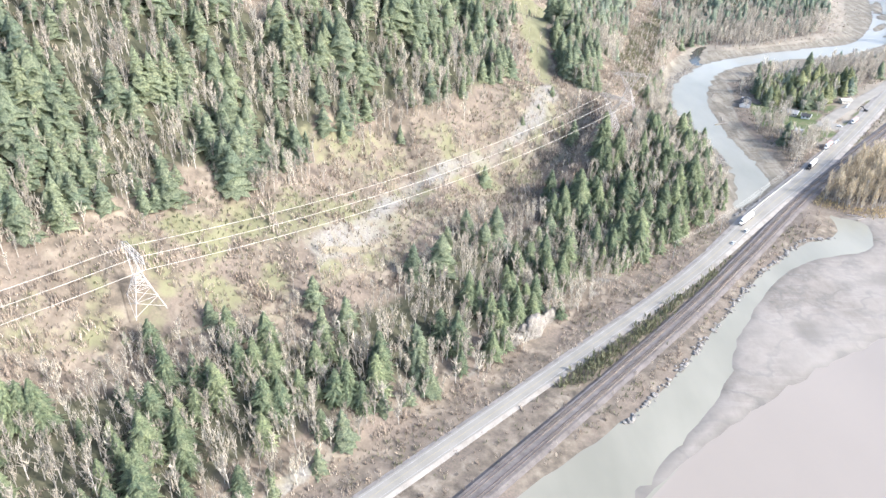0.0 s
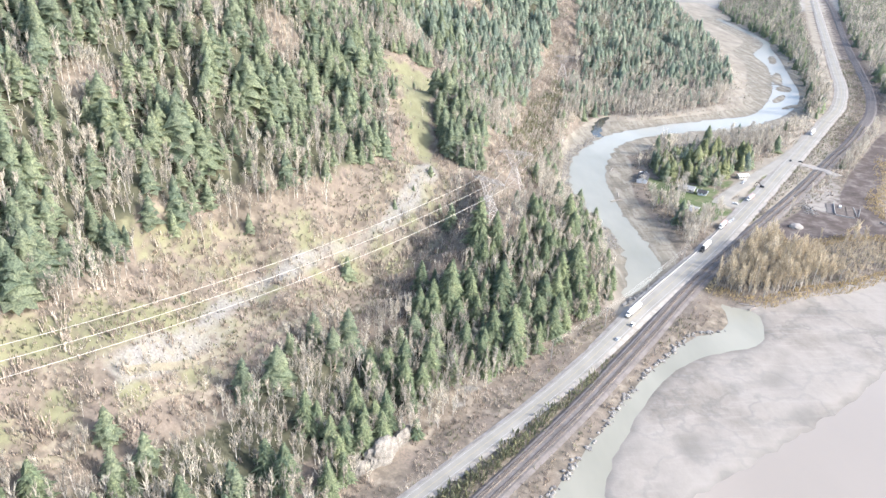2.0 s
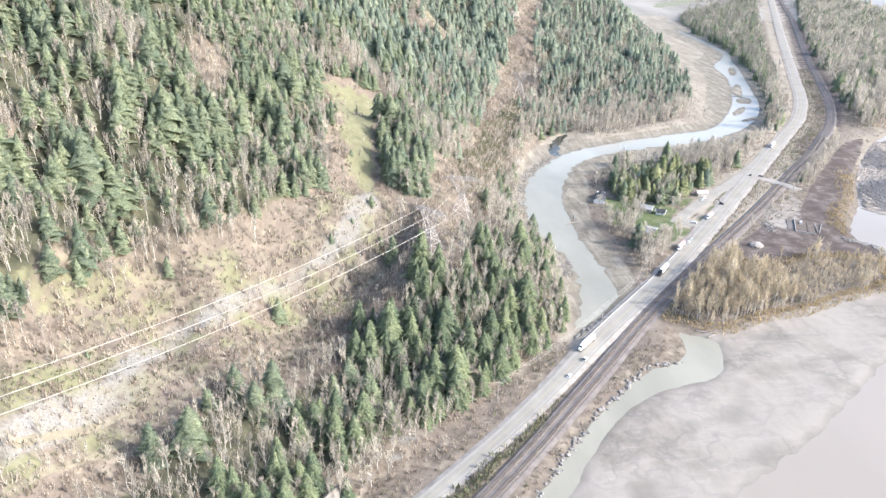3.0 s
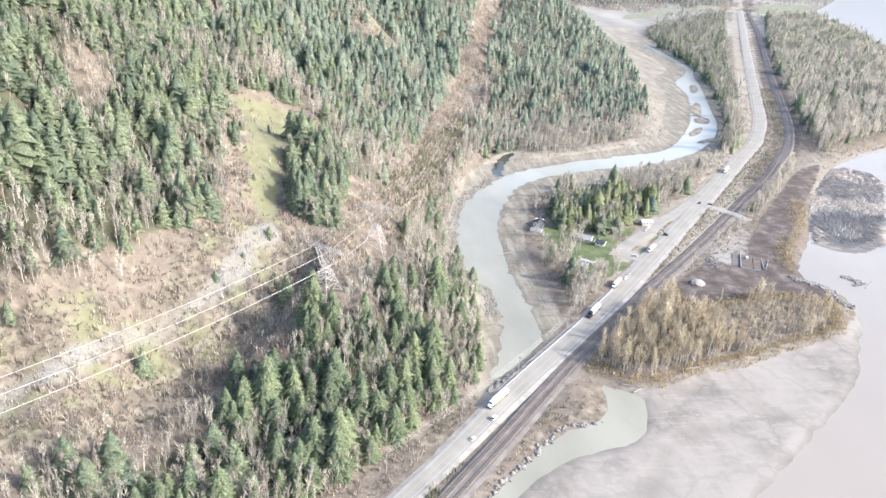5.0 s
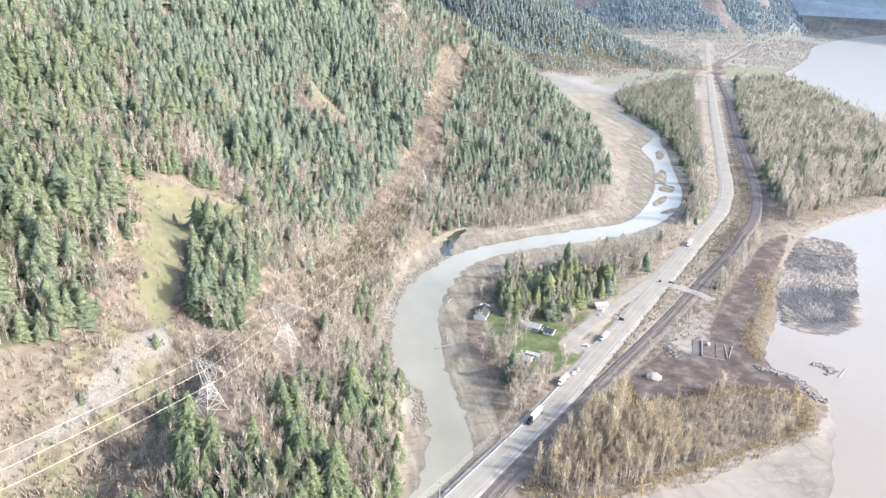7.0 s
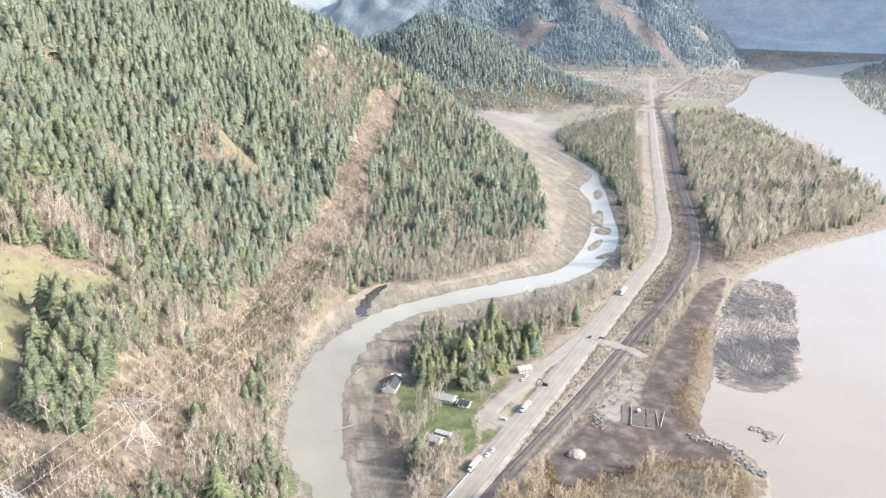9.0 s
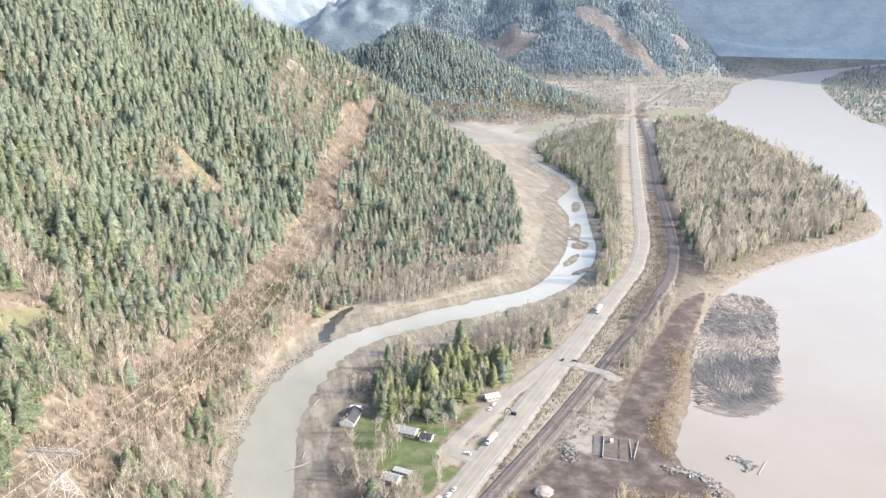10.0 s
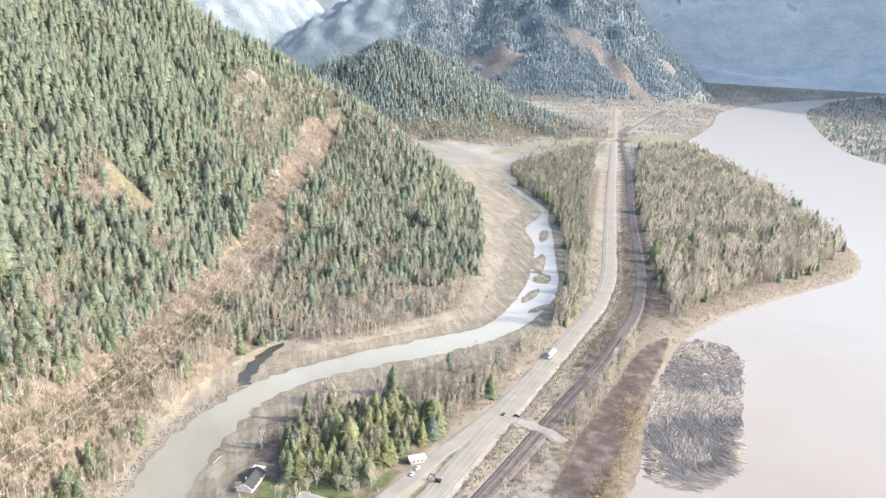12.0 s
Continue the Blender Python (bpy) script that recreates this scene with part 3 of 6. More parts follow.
def beam(bm, a, b, w):
    """A square bar from a to b."""
    a, b = Vector(a), Vector(b)
    q = (b - a).to_track_quat("Z", "X").to_matrix()
    ring = []
    for p in (a, b):
        ring.append([bm.verts.new(p + q @ Vector((sx * w / 2, sy * w / 2, 0))) for sx, sy in ((-1, -1), (1, -1), (1, 1), (-1, 1))])
    for k in range(4):
        bm.faces.new((ring[0][k], ring[0][(k + 1) % 4], ring[1][(k + 1) % 4], ring[1][k]))
    bm.faces.new(ring[0][::-1])
    bm.faces.new(ring[1])


def array_mesh(name, verts, faces, tint=None):
    """A mesh from arrays: faces all of one corner count."""
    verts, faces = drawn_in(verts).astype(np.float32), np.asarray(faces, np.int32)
    k = faces.shape[1]
    mesh = bpy.data.meshes.new(name)
    mesh.vertices.add(len(verts))
    mesh.vertices.foreach_set("co", verts.ravel())
    mesh.loops.add(faces.size)
    mesh.loops.foreach_set("vertex_index", faces.ravel())
    mesh.polygons.add(len(faces))
    mesh.polygons.foreach_set("loop_start", np.arange(0, faces.size, k, dtype=np.int32))
    mesh.update(calc_edges=True)
    if tint is not None:
        mesh.attributes.new("tint", "FLOAT", "POINT").data.foreach_set("value", np.asarray(tint, np.float32))
    return mesh


def ribbon(name, line, offsets, zs, mat, spread=None):
    """A band along a line with this cross-section."""
    p = np.asarray(line, float)
    t = np.gradient(p, axis=0)
    t /= np.hypot(t[:, 0], t[:, 1])[:, None]
    side = np.stack([t[:, 1], -t[:, 0]], 1)
    n, k = len(p), len(offsets)
    wide = np.ones(n) if spread is None else spread(p[:, 1])
    xy = p[:, None, :] + side[:, None, :] * np.asarray(offsets, float)[None, :, None] * wide[:, None, None]
    v = np.concatenate([xy, np.broadcast_to(np.asarray(zs, float)[None, :, None], (n, k, 1))], 2).reshape(-1, 3)
    i, j = np.meshgrid(np.arange(n - 1), np.arange(k - 1), indexing="ij")
    a = (i * k + j).ravel()
    mesh = array_mesh(name, v, np.stack([a, a + k, a + k + 1, a + 1], 1))
    mesh.polygons.foreach_set("use_smooth", np.zeros(len(mesh.polygons), bool))
    return mesh


# ---- ground: one sheet out to the horizon ----
def lines_of(lo, fine_lo, fine_hi, hi, fine, coarse):
    out, step, at = list(np.arange(fine_lo, fine_hi + 0.1, fine)), fine, fine_hi
    while at < hi:
        step = min(step * 1.045, coarse)
        at += step
        out.append(at)
    step, at = fine, fine_lo
    while at > lo:
        step = min(step * 1.15, coarse)
        at -= step
        out.insert(0, at)
    return np.array(out)


OPEN = [(-420, 20), (-300, 130), (-185, 262), (-158, 292), (-127, 335), (-90, 358), (-72, 385), (-62, 420), (-40, 450), (-8, 476), (28, 503), (52, 543), (62, 572), (56, 640), (44, 705), (79, 730), (112, 745), (95, 645), (92, 590), (112, 560), (100, 505), (84, 490), (56, 462), (20, 430), (-5, 385), (-22, 345), (-60, 300), (-115, 268), (-185, 222), (-380, -30)]
BALD = [(44, 706), (60, 722), (79, 730), (112, 745), (134, 752), (143, 722), (147, 684), (138, 672), (112, 690), (98, 674), (91, 642), (93, 610), (90, 580), (78, 572), (70, 590), (66, 630), (60, 672)]
SCREE = [(-75, 330), (-51, 374), (-22, 434), (14, 468), (45, 500), (62, 525), (72, 560), (83, 584), (96, 565), (92, 545), (80, 520), (54, 495), (35, 476), (-5, 425), (-20, 399), (-28, 366), (-60, 318)]
MOSS_A = [(-85, 405), (-57, 446), (-30, 458), (-46, 420), (-72, 392)]
MOSS_B = [(-133, 305), (-109, 338), (-46, 390), (-30, 380), (-60, 338), (-107, 316)]
ROCKY = [(280, 1270), (268, 1390), (272, 1500), (300, 1560), (345, 1590), (400, 1600), (372, 1500), (345, 1400), (335, 1280)]
PATCHES = [(185, 1090, 30), (75, 785, 26), (158, 1055, 18), (95, 926, 20), (-20, 600, 16), (260, 1290, 22), (430, 1180, 20), (-60, 560, 18), (110, 770, 20), (30, 800, 16), (225, 1040, 22), (170, 870, 18), (-110, 470, 18)]


def strip(x, y):
    """Distance from the middle of the cleared strip, which reaches further uphill than down."""
    return np.abs(to_line(x, y, CLEARING)[0] - 6) + 5 * waves(x, y, 34, 48) + 30 * smooth(1500, 1620, y)


def covers(x, y, z):
    """How much of each kind of ground cover lies at a place."""
    hh, d = hill(x, y)
    row = strip(x, y)
    open_in = inside(x, y, OPEN)
    w = {}
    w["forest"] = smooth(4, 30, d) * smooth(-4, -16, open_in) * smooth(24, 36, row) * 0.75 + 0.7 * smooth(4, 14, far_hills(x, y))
    w["moss"] = np.maximum.reduce([smooth(-6, 8, inside(x, y, a) + 5 * waves(x, y, 22, 46)) for a in (BALD, MOSS_A, MOSS_B)]) * np.where(y > 520, 0.82, 0.6)
    w["moss"] = np.maximum(w["moss"], (0.43 + 0.3 * waves(x, y, 34, 47)) * smooth(-4, 10, open_in))
    for cx, cy, r in PATCHES:
        w["moss"] = np.maximum(w["moss"], (0.55 if cx == 185 else 0.2) * smooth(r, r * 0.4, np.hypot(x - cx, y - cy)))
        w["forest"] = w["forest"] * smooth(r * 0.5, r, np.hypot(x - cx, y - cy))
    w["scree"] = np.maximum(smooth(-8, 10, inside(x, y, SCREE)) * (0.7 + 0.35 * waves(0.8 * x - 0.6 * y, 0.25 * (0.6 * x + 0.8 * y), 16, 45)), smooth(-10, 15, inside(x, y, ROCKY)) * 0.45)
    cut = smooth(0, 5, d) * smooth(20, 9, d) * (y < 830) * (0.45 + 0.5 * waves(x, y, 14, 44))
    w["scree"] = np.maximum(w["scree"], cut)
    w["scree"] = np.maximum(w["scree"], 0.6 * smooth(-10, -4, inside(x, y, CREEK_AREA)) * (d > -16) * (y < 900))
    w["mud"] = smooth(-3, 5, inside(x, y, MUD)) * (z < 2.2) * smooth(-46, -26, inside(x, y, CREEK_AREA))
    w["sand"] = np.maximum(smooth(-2, 4, inside(x, y, FLATS)), smooth(-14, -4, inside(x, y, RIVER_AREA)) * (y < 1500) * (y > 930) * 0.6) * (d < 0)
    w["sand"] = np.maximum(w["sand"], 0.56 * smooth(-6, 4, inside(x, y, YARD)))
    w["sand"] = np.maximum(w["sand"], (y < 560) * smooth(0.6, 0.2, z) * smooth(-40, -10, inside(x, y, RIVER_AREA)) * (d < 0))
    wet_sites = np.maximum(smooth(-6, 4, inside(x, y, MUD)), smooth(-4, 4, inside(x, y, FLATS)))
    w["wet"] = wet_sites * smooth(0.42, 0.1, z)
    w["dirt"] = np.maximum(smooth(-4, 5, inside(x, y, LOT)), 0.62 * smooth(24, 15, np.abs(to_line(x, y, RAIL_LINE)[0] + 4)) * smooth(760, 860, y))
    w["lawn"] = np.maximum.reduce([smooth(-4, 4, inside(x, y, LAWN))] + [0.8 * smooth(-3, 3, inside(x, y, a)) for a in VERGES] + [0.7 * smooth(2.2, 0.8, np.abs(np.abs(to_line(x, y, ROAD_LINE)[0]) - 9.3)) * (to_line(x, y, ROAD_LINE)[0] < 0) * (x > 385) * (x < 540)])
    w["field"] = np.maximum.reduce([smooth(-8, 6, inside(x, y, a)) for a in (FIELD, MEADOW)])
    band = np.abs(to_line(x, y, ROAD_LINE)[0])
    w["reed"] = np.maximum(smooth(10, 13, band) * smooth(40, 14, band) * 0.6 * smooth(540, 640, y), 0.55 * smooth(-34, -8, inside(x, y, MUD)) * (1 - (y > 490) * (y < 800) * (x > 270))) * (d < 5)
    w["hazy_straw"] = smooth(1780, 2000, y) * (d < 0) * (far_hills(x, y) < 3)
    w["reed"] = np.maximum(w["reed"], 0.30 * smooth(-70, -20, inside(x, y, RIVER_AREA)) * (d < 0) * (y > 800))
    return w


gx = lines_of(-3500, -330, 840, 15500, 6.6, 900)
gy = lines_of(-900, 150, 1560, 15500, 6.6, 900)
GX, GY = np.meshgrid(gx, gy)
GZ = height(GX, GY)
n_cols = len(gx)
gi, gj = np.meshgrid(np.arange(len(gy) - 1), np.arange(n_cols - 1), indexing="ij")
ga = (gi * n_cols + gj).ravel()
ground_mesh = array_mesh("ground", np.stack([GX.ravel(), GY.ravel(), GZ.ravel()], 1), np.stack([ga, ga + 1, ga + 1 + n_cols, ga + n_cols], 1))
ground_mesh.polygons.foreach_set("use_smooth", np.ones(len(ground_mesh.polygons), bool))
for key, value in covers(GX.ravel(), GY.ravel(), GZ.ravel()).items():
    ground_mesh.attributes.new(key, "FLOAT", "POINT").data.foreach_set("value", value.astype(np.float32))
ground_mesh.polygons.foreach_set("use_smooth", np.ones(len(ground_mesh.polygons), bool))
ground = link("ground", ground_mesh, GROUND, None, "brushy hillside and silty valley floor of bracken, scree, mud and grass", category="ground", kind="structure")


def ground_at(x, y):
    """Height of the sheet itself, between its corners."""
    x, y = np.asarray(x, float), np.asarray(y, float)
    i = np.clip(np.searchsorted(gx, x) - 1, 0, len(gx) - 2)
    j = np.clip(np.searchsorted(gy, y) - 1, 0, len(gy) - 2)
    u, v = (x - gx[i]) / (gx[i + 1] - gx[i]), (y - gy[j]) / (gy[j + 1] - gy[j])
    return (GZ[j, i] * (1 - u) + GZ[j, i + 1] * u) * (1 - v) + (GZ[j + 1, i] * (1 - u) + GZ[j + 1, i + 1] * u) * v


def pool(name, area, z, mat, grow, label):
    p = np.array(area, float)
    bm = bmesh.new()
    nxt, prv = np.roll(p, -1, axis=0), np.roll(p, 1, axis=0)
    t = nxt - prv
    t /= np.hypot(t[:, 0], t[:, 1])[:, None]
    turn = np.sign(np.sum(p[:, 0] * nxt[:, 1] - nxt[:, 0] * p[:, 1]))
    out = p + np.stack([t[:, 1], -t[:, 0]], 1) * grow * turn
    face = bm.faces.new([bm.verts.new((a, b, z)) for a, b in out])
    bmesh.ops.triangulate(bm, faces=[face])
    for axis, at in [(k, 1500 * 1.06 ** n) for k in (0, 1) for n in range(38)] if p.max() > 2300 else ():
        normal = (1, 0, 0) if axis == 0 else (0, 1, 0)
        bmesh.ops.bisect_plane(bm, geom=bm.verts[:] + bm.edges[:] + bm.faces[:], plane_co=Vector(normal) * at, plane_no=normal)
    for v in bm.verts:
        v.co.z += 1.7 * float(smooth(1700, 2100, v.co.y))
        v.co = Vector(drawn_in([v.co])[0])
    mesh = bpy.data.meshes.new(name)
    bm.to_mesh(mesh)
    bm.free()
    ob = link(name, mesh, mat, None, label, category="water", kind="structure")
    if ob.data.polygons[0].normal.z < 0:
        ob.data.flip_normals()
    return ob


pool("water_inlet", INLET, 0.03, DARK_WATER, 4, "dark still inlet joining the creek")
pool("water_creek", CREEK_AREA[::2], 0.0, CREEK_WATER, 9, "calm grey-green silty side creek winding between mud banks")
pool("water_channel", CHANNEL_AREA[::2], 0.004, CREEK_WATER, 7, "shallow olive-grey channel beside the railway embankment")
pool("water_river", RIVER_AREA[::2], -0.004, RIVER_WATER, 12, "wide milky beige river under a bright sky")

# ---- highway and railway ----
road_fine, rail_fine = glide(ROAD, 6), glide(RAIL, 5)


def road_width(y):
    """The highway widens towards the junction."""
    return 0.64 + 0.36 * smooth(340, 520, y)


road = link("road", ribbon("road", road_fine, [-6.4, -6.2, 0, 6.2, 6.4], [2.5, 2.80, 2.88, 2.80, 2.5], ASPHALT, road_width), ASPHALT, None, "pale sun-bleached two-lane highway of worn asphalt", category="road", kind="structure")
for nm, a, b, m, lab in (("edge_line", -4.55, -4.25, LINE_WHITE, "white edge line"), ("edge_line", 4.25, 4.55, LINE_WHITE, "white edge line"), ("centre_line", -0.3, -0.1, LINE_YELLOW, "yellow centre line"), ("centre_line", 0.1, 0.3, LINE_YELLOW, "yellow centre line")):
    z = 2.88 - 0.0129 * min(abs(a), abs(b)) + 0.012
    link(nm, ribbon(nm, road_fine, [a, b], [z, z], m, road_width), m, road, lab)
link("shoulder", ribbon("shoulder", road_fine, [-9.6, -6.3], [2.2, 2.76], GRAVEL, road_width), GRAVEL, road, "gravel shoulder")
link("shoulder", ribbon("shoulder", road_fine, [6.3, 9.6], [2.76, 2.2], GRAVEL, road_width), GRAVEL, road, "gravel shoulder")

railway = link("railway", ribbon("railway", rail_fine, [-6.9, -4.8, 4.8, 6.9], [1.7, 2.75, 2.75, 1.7], BALLAST), BALLAST, None, "double-track railway on dark ballast beside the highway", category="railway", kind="structure")
for off in (-3.1, -1.6, 1.6, 3.1):
    link("rail", ribbon("rail", rail_fine, [off - 0.09, off - 0.07, off + 0.07, off + 0.09], [2.78, 3.06, 3.06, 2.78], RUST_STEEL), RUST_STEEL, railway, "worn steel rail")
t_line = glide(RAIL, 0.75)
t_line = t_line[(t_line[:, 1] > 250) & (t_line[:, 1] < 900)]
t_way = np.gradient(t_line, axis=0)
t_way /= np.hypot(t_way[:, 0], t_way[:, 1])[:, None]


def ties(off):
    n = len(t_line)
    side = np.stack([t_way[:, 1], -t_way[:, 0]], 1)
    mid = t_line + side * off
    v = []
    for a, b, z in ((-1.3, -0.12, 2.74), (1.3, -0.12, 2.74), (1.3, 0.12, 2.74), (-1.3, 0.12, 2.74), (-1.3, -0.12, 2.88), (1.3, -0.12, 2.88), (1.3, 0.12, 2.88), (-1.3, 0.12, 2.88)):
        v.append(np.column_stack([mid + side * a + t_way * b, np.full(n, z)]))
    v = np.stack(v, 1).reshape(-1, 3)
    f = np.array([(4, 5, 6, 7), (0, 1, 5, 4), (1, 2, 6, 5), (2, 3, 7, 6), (3, 0, 4, 7)])
    return array_mesh("railway_ties", v, (f[None] + (np.arange(n) * 8)[:, None, None]).reshape(-1, 4))


for off in (-2.35, 2.35):
    link("railway_ties", ties(off), WOOD, railway, "weathered wooden ties", kind="stuff")

# frontage road and level crossing
front = glide(FRONT, 6)
link("frontage_road", ribbon("frontage_road", front, [-6.0, -4.4, 4.4, 6.0], [2.25, 2.62, 2.62, 2.25], ASPHALT), ASPHALT, None, "grey frontage road between houses and highway", category="road", kind="structure")
junction = glide([(353, 659), (361, 653), (369, 646), (377, 639)], 2)
link("junction_road", ribbon("junction_road", junction, [-8, -5.5, 5.5, 8], [2.3, 2.66, 2.66, 2.3], ASPHALT), ASPHALT, None, "short paved link from the highway to the frontage road", category="road", kind="structure")
cross = glide(CROSS, 4)
link("crossing_road", ribbon("crossing_road", cross, [-6, -3.4, 3.4, 6], [2.5, 3.09, 3.09, 2.5], GRAVEL), GRAVEL, None, "gravel road over the level crossing to the log yard", category="road", kind="structure")


def draped(name, line, half, lift):
    p = np.asarray(line, float)
    t = np.gradient(p, axis=0)
    t /= np.hypot(t[:, 0], t[:, 1])[:, None]
    side = np.stack([t[:, 1], -t[:, 0]], 1)
    offs = (-half, -half * 0.4, 0.0, half * 0.4, half)
    v = []
    for o in offs:
        q = p + side * o
        v.append(np.column_stack([q, ground_at(q[:, 0], q[:, 1]) + lift]))
    v = np.stack(v, 1).reshape(-1, 3)
    n, k = len(p), len(offs)
    i, j = np.meshgrid(np.arange(n - 1), np.arange(k - 1), indexing="ij")
    a = (i * k + j).ravel()
    return array_mesh(name, v, np.stack([a, a + k, a + k + 1, a + 1], 1))


for trail in ([(-128, 262), (-70, 300), (-30, 352), (8, 402), (45, 446), (76, 480), (98, 522), (118, 560), (140, 592)], [(-60, 330), (-20, 384), (14, 430), (48, 474), (72, 506)]):
    link("dirt_track", draped("dirt_track", glide(trail, 2.0), 1.5, 0.22), TRACK, None, "narrow dirt access track below the power line", category="track", kind="structure")

# ---- far mountains ----
SCAR = [(2375, 4990), (2461, 4870), (2530, 4760), (2570, 4600), (2615, 4440)]
CLEARCUT = [(1900, 4930, 110, 150), (1730, 5060, 170, 110), (1800, 4840, 130, 90), (3080, 4940, 60, 110)]


def scar_at(x, y):
    """Where the slide and the logged patches lie bare."""
    scar = smooth(105, 60, np.abs(to_line(x, y, SCAR)[0] + 22 * waves(x, y, 250, 90)) + 25 * waves(x, y, 110, 91))
    for cx, cy, wide, deep in CLEARCUT:
        scar = np.maximum(scar, smooth(1.15, 0.85, np.hypot((x - cx) / wide, (y - cy) / deep) + 0.4 * waves(x, y, 260, 92)))
    return scar


def mountain_sheet():
    far, az = np.meshgrid(np.geomspace(3900, 23000, 110), np.radians(np.arange(-26, 62, 0.25)), indexing="ij")
    x, y = 200 + far * np.sin(az), 200 + far * np.cos(az)
    z = mountains(x, y)
    n = x.shape[1]
    i, j = np.meshgrid(np.arange(x.shape[0] - 1), np.arange(n - 1), indexing="ij")
    a = (i * n + j).ravel()
    faces = np.stack([a, a + n, a + 1 + n, a + 1], 1)
    faces = faces[(z.ravel()[faces] > 0.5).any(axis=1)]
    mesh = array_mesh("backdrop_mountain", np.stack([x.ravel(), y.ravel(), z.ravel() - 3], 1), faces[:, ::-1])
    snow_and_haze = smooth(1250, 1800, z + 320 * waves(x, y, 900, 95) + 120 * waves(x, y, 240, 96)) * smooth(7500, 9000, far)
    # left-hand range whitened at all heights as painted haze, besides the real snow
    snow_and_haze = np.maximum(snow_and_haze, smooth(6500, 8500, far) * smooth(15, 9, np.degrees(az)) * (0.55 + 0.45 * waves(x, y, 700, 97)))
    foot = smooth(75, 25, z + 30 * waves(x, y, 120, 94))
    for key, value in (("foot", foot), ("scar", scar_at(x, y)), ("snow_and_haze", snow_and_haze), ("reach", smooth(4500, 9800, far) * (1 - 0.42 * smooth(15, 8, np.degrees(az))))):
        mesh.attributes.new(key, "FLOAT", "POINT").data.foreach_set("value", value.ravel().astype(np.float32))
    mesh.polygons.foreach_set("use_smooth", np.ones(len(mesh.polygons), bool))
    return mesh


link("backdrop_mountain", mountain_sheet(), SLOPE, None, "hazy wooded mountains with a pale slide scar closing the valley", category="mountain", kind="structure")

# ---- trees ----
rng = np.random.RandomState(7)


def fir_crown(levels, arms, r, fine, core=6):
    """A unit fir crown, 1 high: whorls of narrow drooping sprays round a ragged core."""
    v, f = [], []
    def tri(*p):
        f.append((len(v), len(v) + 1, len(v) + 2))
        v.extend(p)
    for k in range(levels):
        u = (k + r.uniform(0.1, 0.6)) / levels
        reach = (0.25 * (1 - u) ** 0.75 + 0.014) * r.uniform(0.8, 1.15)
        for a in range(arms):
            th = 2 * np.pi * (a + 0.5 * (k % 2)) / arms + r.uniform(-0.35, 0.35)
            ln = reach * r.uniform(0.62, 1.28)
            c, s = math.cos(th), math.sin(th)
            wd = ln * r.uniform(0.13, 0.22) + 0.006 if fine else ln * r.uniform(0.24, 0.40) + 0.006
            z = 0.08 + 0.90 * u + r.uniform(-0.02, 0.02)
            drop = ln * r.uniform(0.25, 0.65)
            m, tip = 0.45 * ln, (ln * c, ln * s, z - drop)
            le, ri = (m * c - wd * s, m * s + wd * c, z - drop * 0.55), (m * c + wd * s, m * s - wd * c, z - drop * 0.55)
            if fine:
                root = (0.1 * ln * c, 0.1 * ln * s, z + 0.012)
                tri(root, le, tip), tri(root, tip, ri)
            else:
                tri(le, tip, ri)
    for a in range(core):
        p, q = 2 * np.pi * a / 6, 2 * np.pi * (a + 1) / 6
        tri((0.125 * math.cos(p), 0.125 * math.sin(p), 0.08 + r.uniform(-0.03, 0.03)), (0.125 * math.cos(q), 0.125 * math.sin(q), 0.08), (0, 0, 0.97))
    return np.array(v), np.array(f)


def fir_tiers(tiers, points, r):
    """A unit fir, 1 high: overlapping skirts of drooping boughs with ragged hems."""
    v, f = [], []
    lean = r.uniform(-0.02, 0.02, 2)
    for k in range(tiers):
        u = k / tiers
        top = min(1.0, 0.10 + 0.9 * (k + 1.75) / tiers)
        hem = 0.04 + 0.88 * u
        wide = (0.185 * (1 - u) ** 0.75 + 0.018) * r.uniform(0.86, 1.14)
        n = len(v)
        spin = r.uniform(0, 2 * np.pi)
        for a in range(points):
            th = spin + 2 * np.pi * (a + r.uniform(-0.25, 0.25)) / points
            w = wide * (r.uniform(0.95, 1.3) if a % 2 else r.uniform(0.55, 0.8))
            v.append((w * math.cos(th) + lean[0] * hem, w * math.sin(th) + lean[1] * hem, hem + (r.uniform(-0.035, 0.0) if a % 2 else r.uniform(0.02, 0.06))))
        v.append((lean[0] * top, lean[1] * top, top))
        f += [(n + a, n + (a + 1) % points, n + points) for a in range(points)]
    return np.array(v), np.array(f)


def fir_dot(r):
    """A fir for far slopes: a ragged two-storey cone."""
    v, f = [], []
    for z0, z1, w in ((0.0, 0.72, 0.20), (0.38, 1.0, 0.13)):
        n = len(v)
        for a in range(5):
            th, k = 2 * np.pi * a / 5 + r.uniform(-0.3, 0.3), w * r.uniform(0.75, 1.2)
            v.append((k * math.cos(th), k * math.sin(th), z0 + r.uniform(-0.06, 0.06)))
        v.append((0, 0, z1))
        f += [(n + a, n + (a + 1) % 5, n + 5) for a in range(5)]
    return np.array(v), np.array(f)


def stem(points, radii, sides=5):
    """A tapered limb through these points."""
    v, f = [], []
    for k, (p, w) in enumerate(zip(points, radii)):
        for s in range(sides):
            a = 2 * np.pi * s / sides
            v.append((p[0] + w * math.cos(a), p[1] + w * math.sin(a), p[2]))
    for k in range(len(points) - 1):
        for s in range(sides):
            a, b = k * sides + s, k * sides + (s + 1) % sides
            f += [(a, b, b + sides), (a, b + sides, a + sides)]
    return np.array(v), np.array(f)


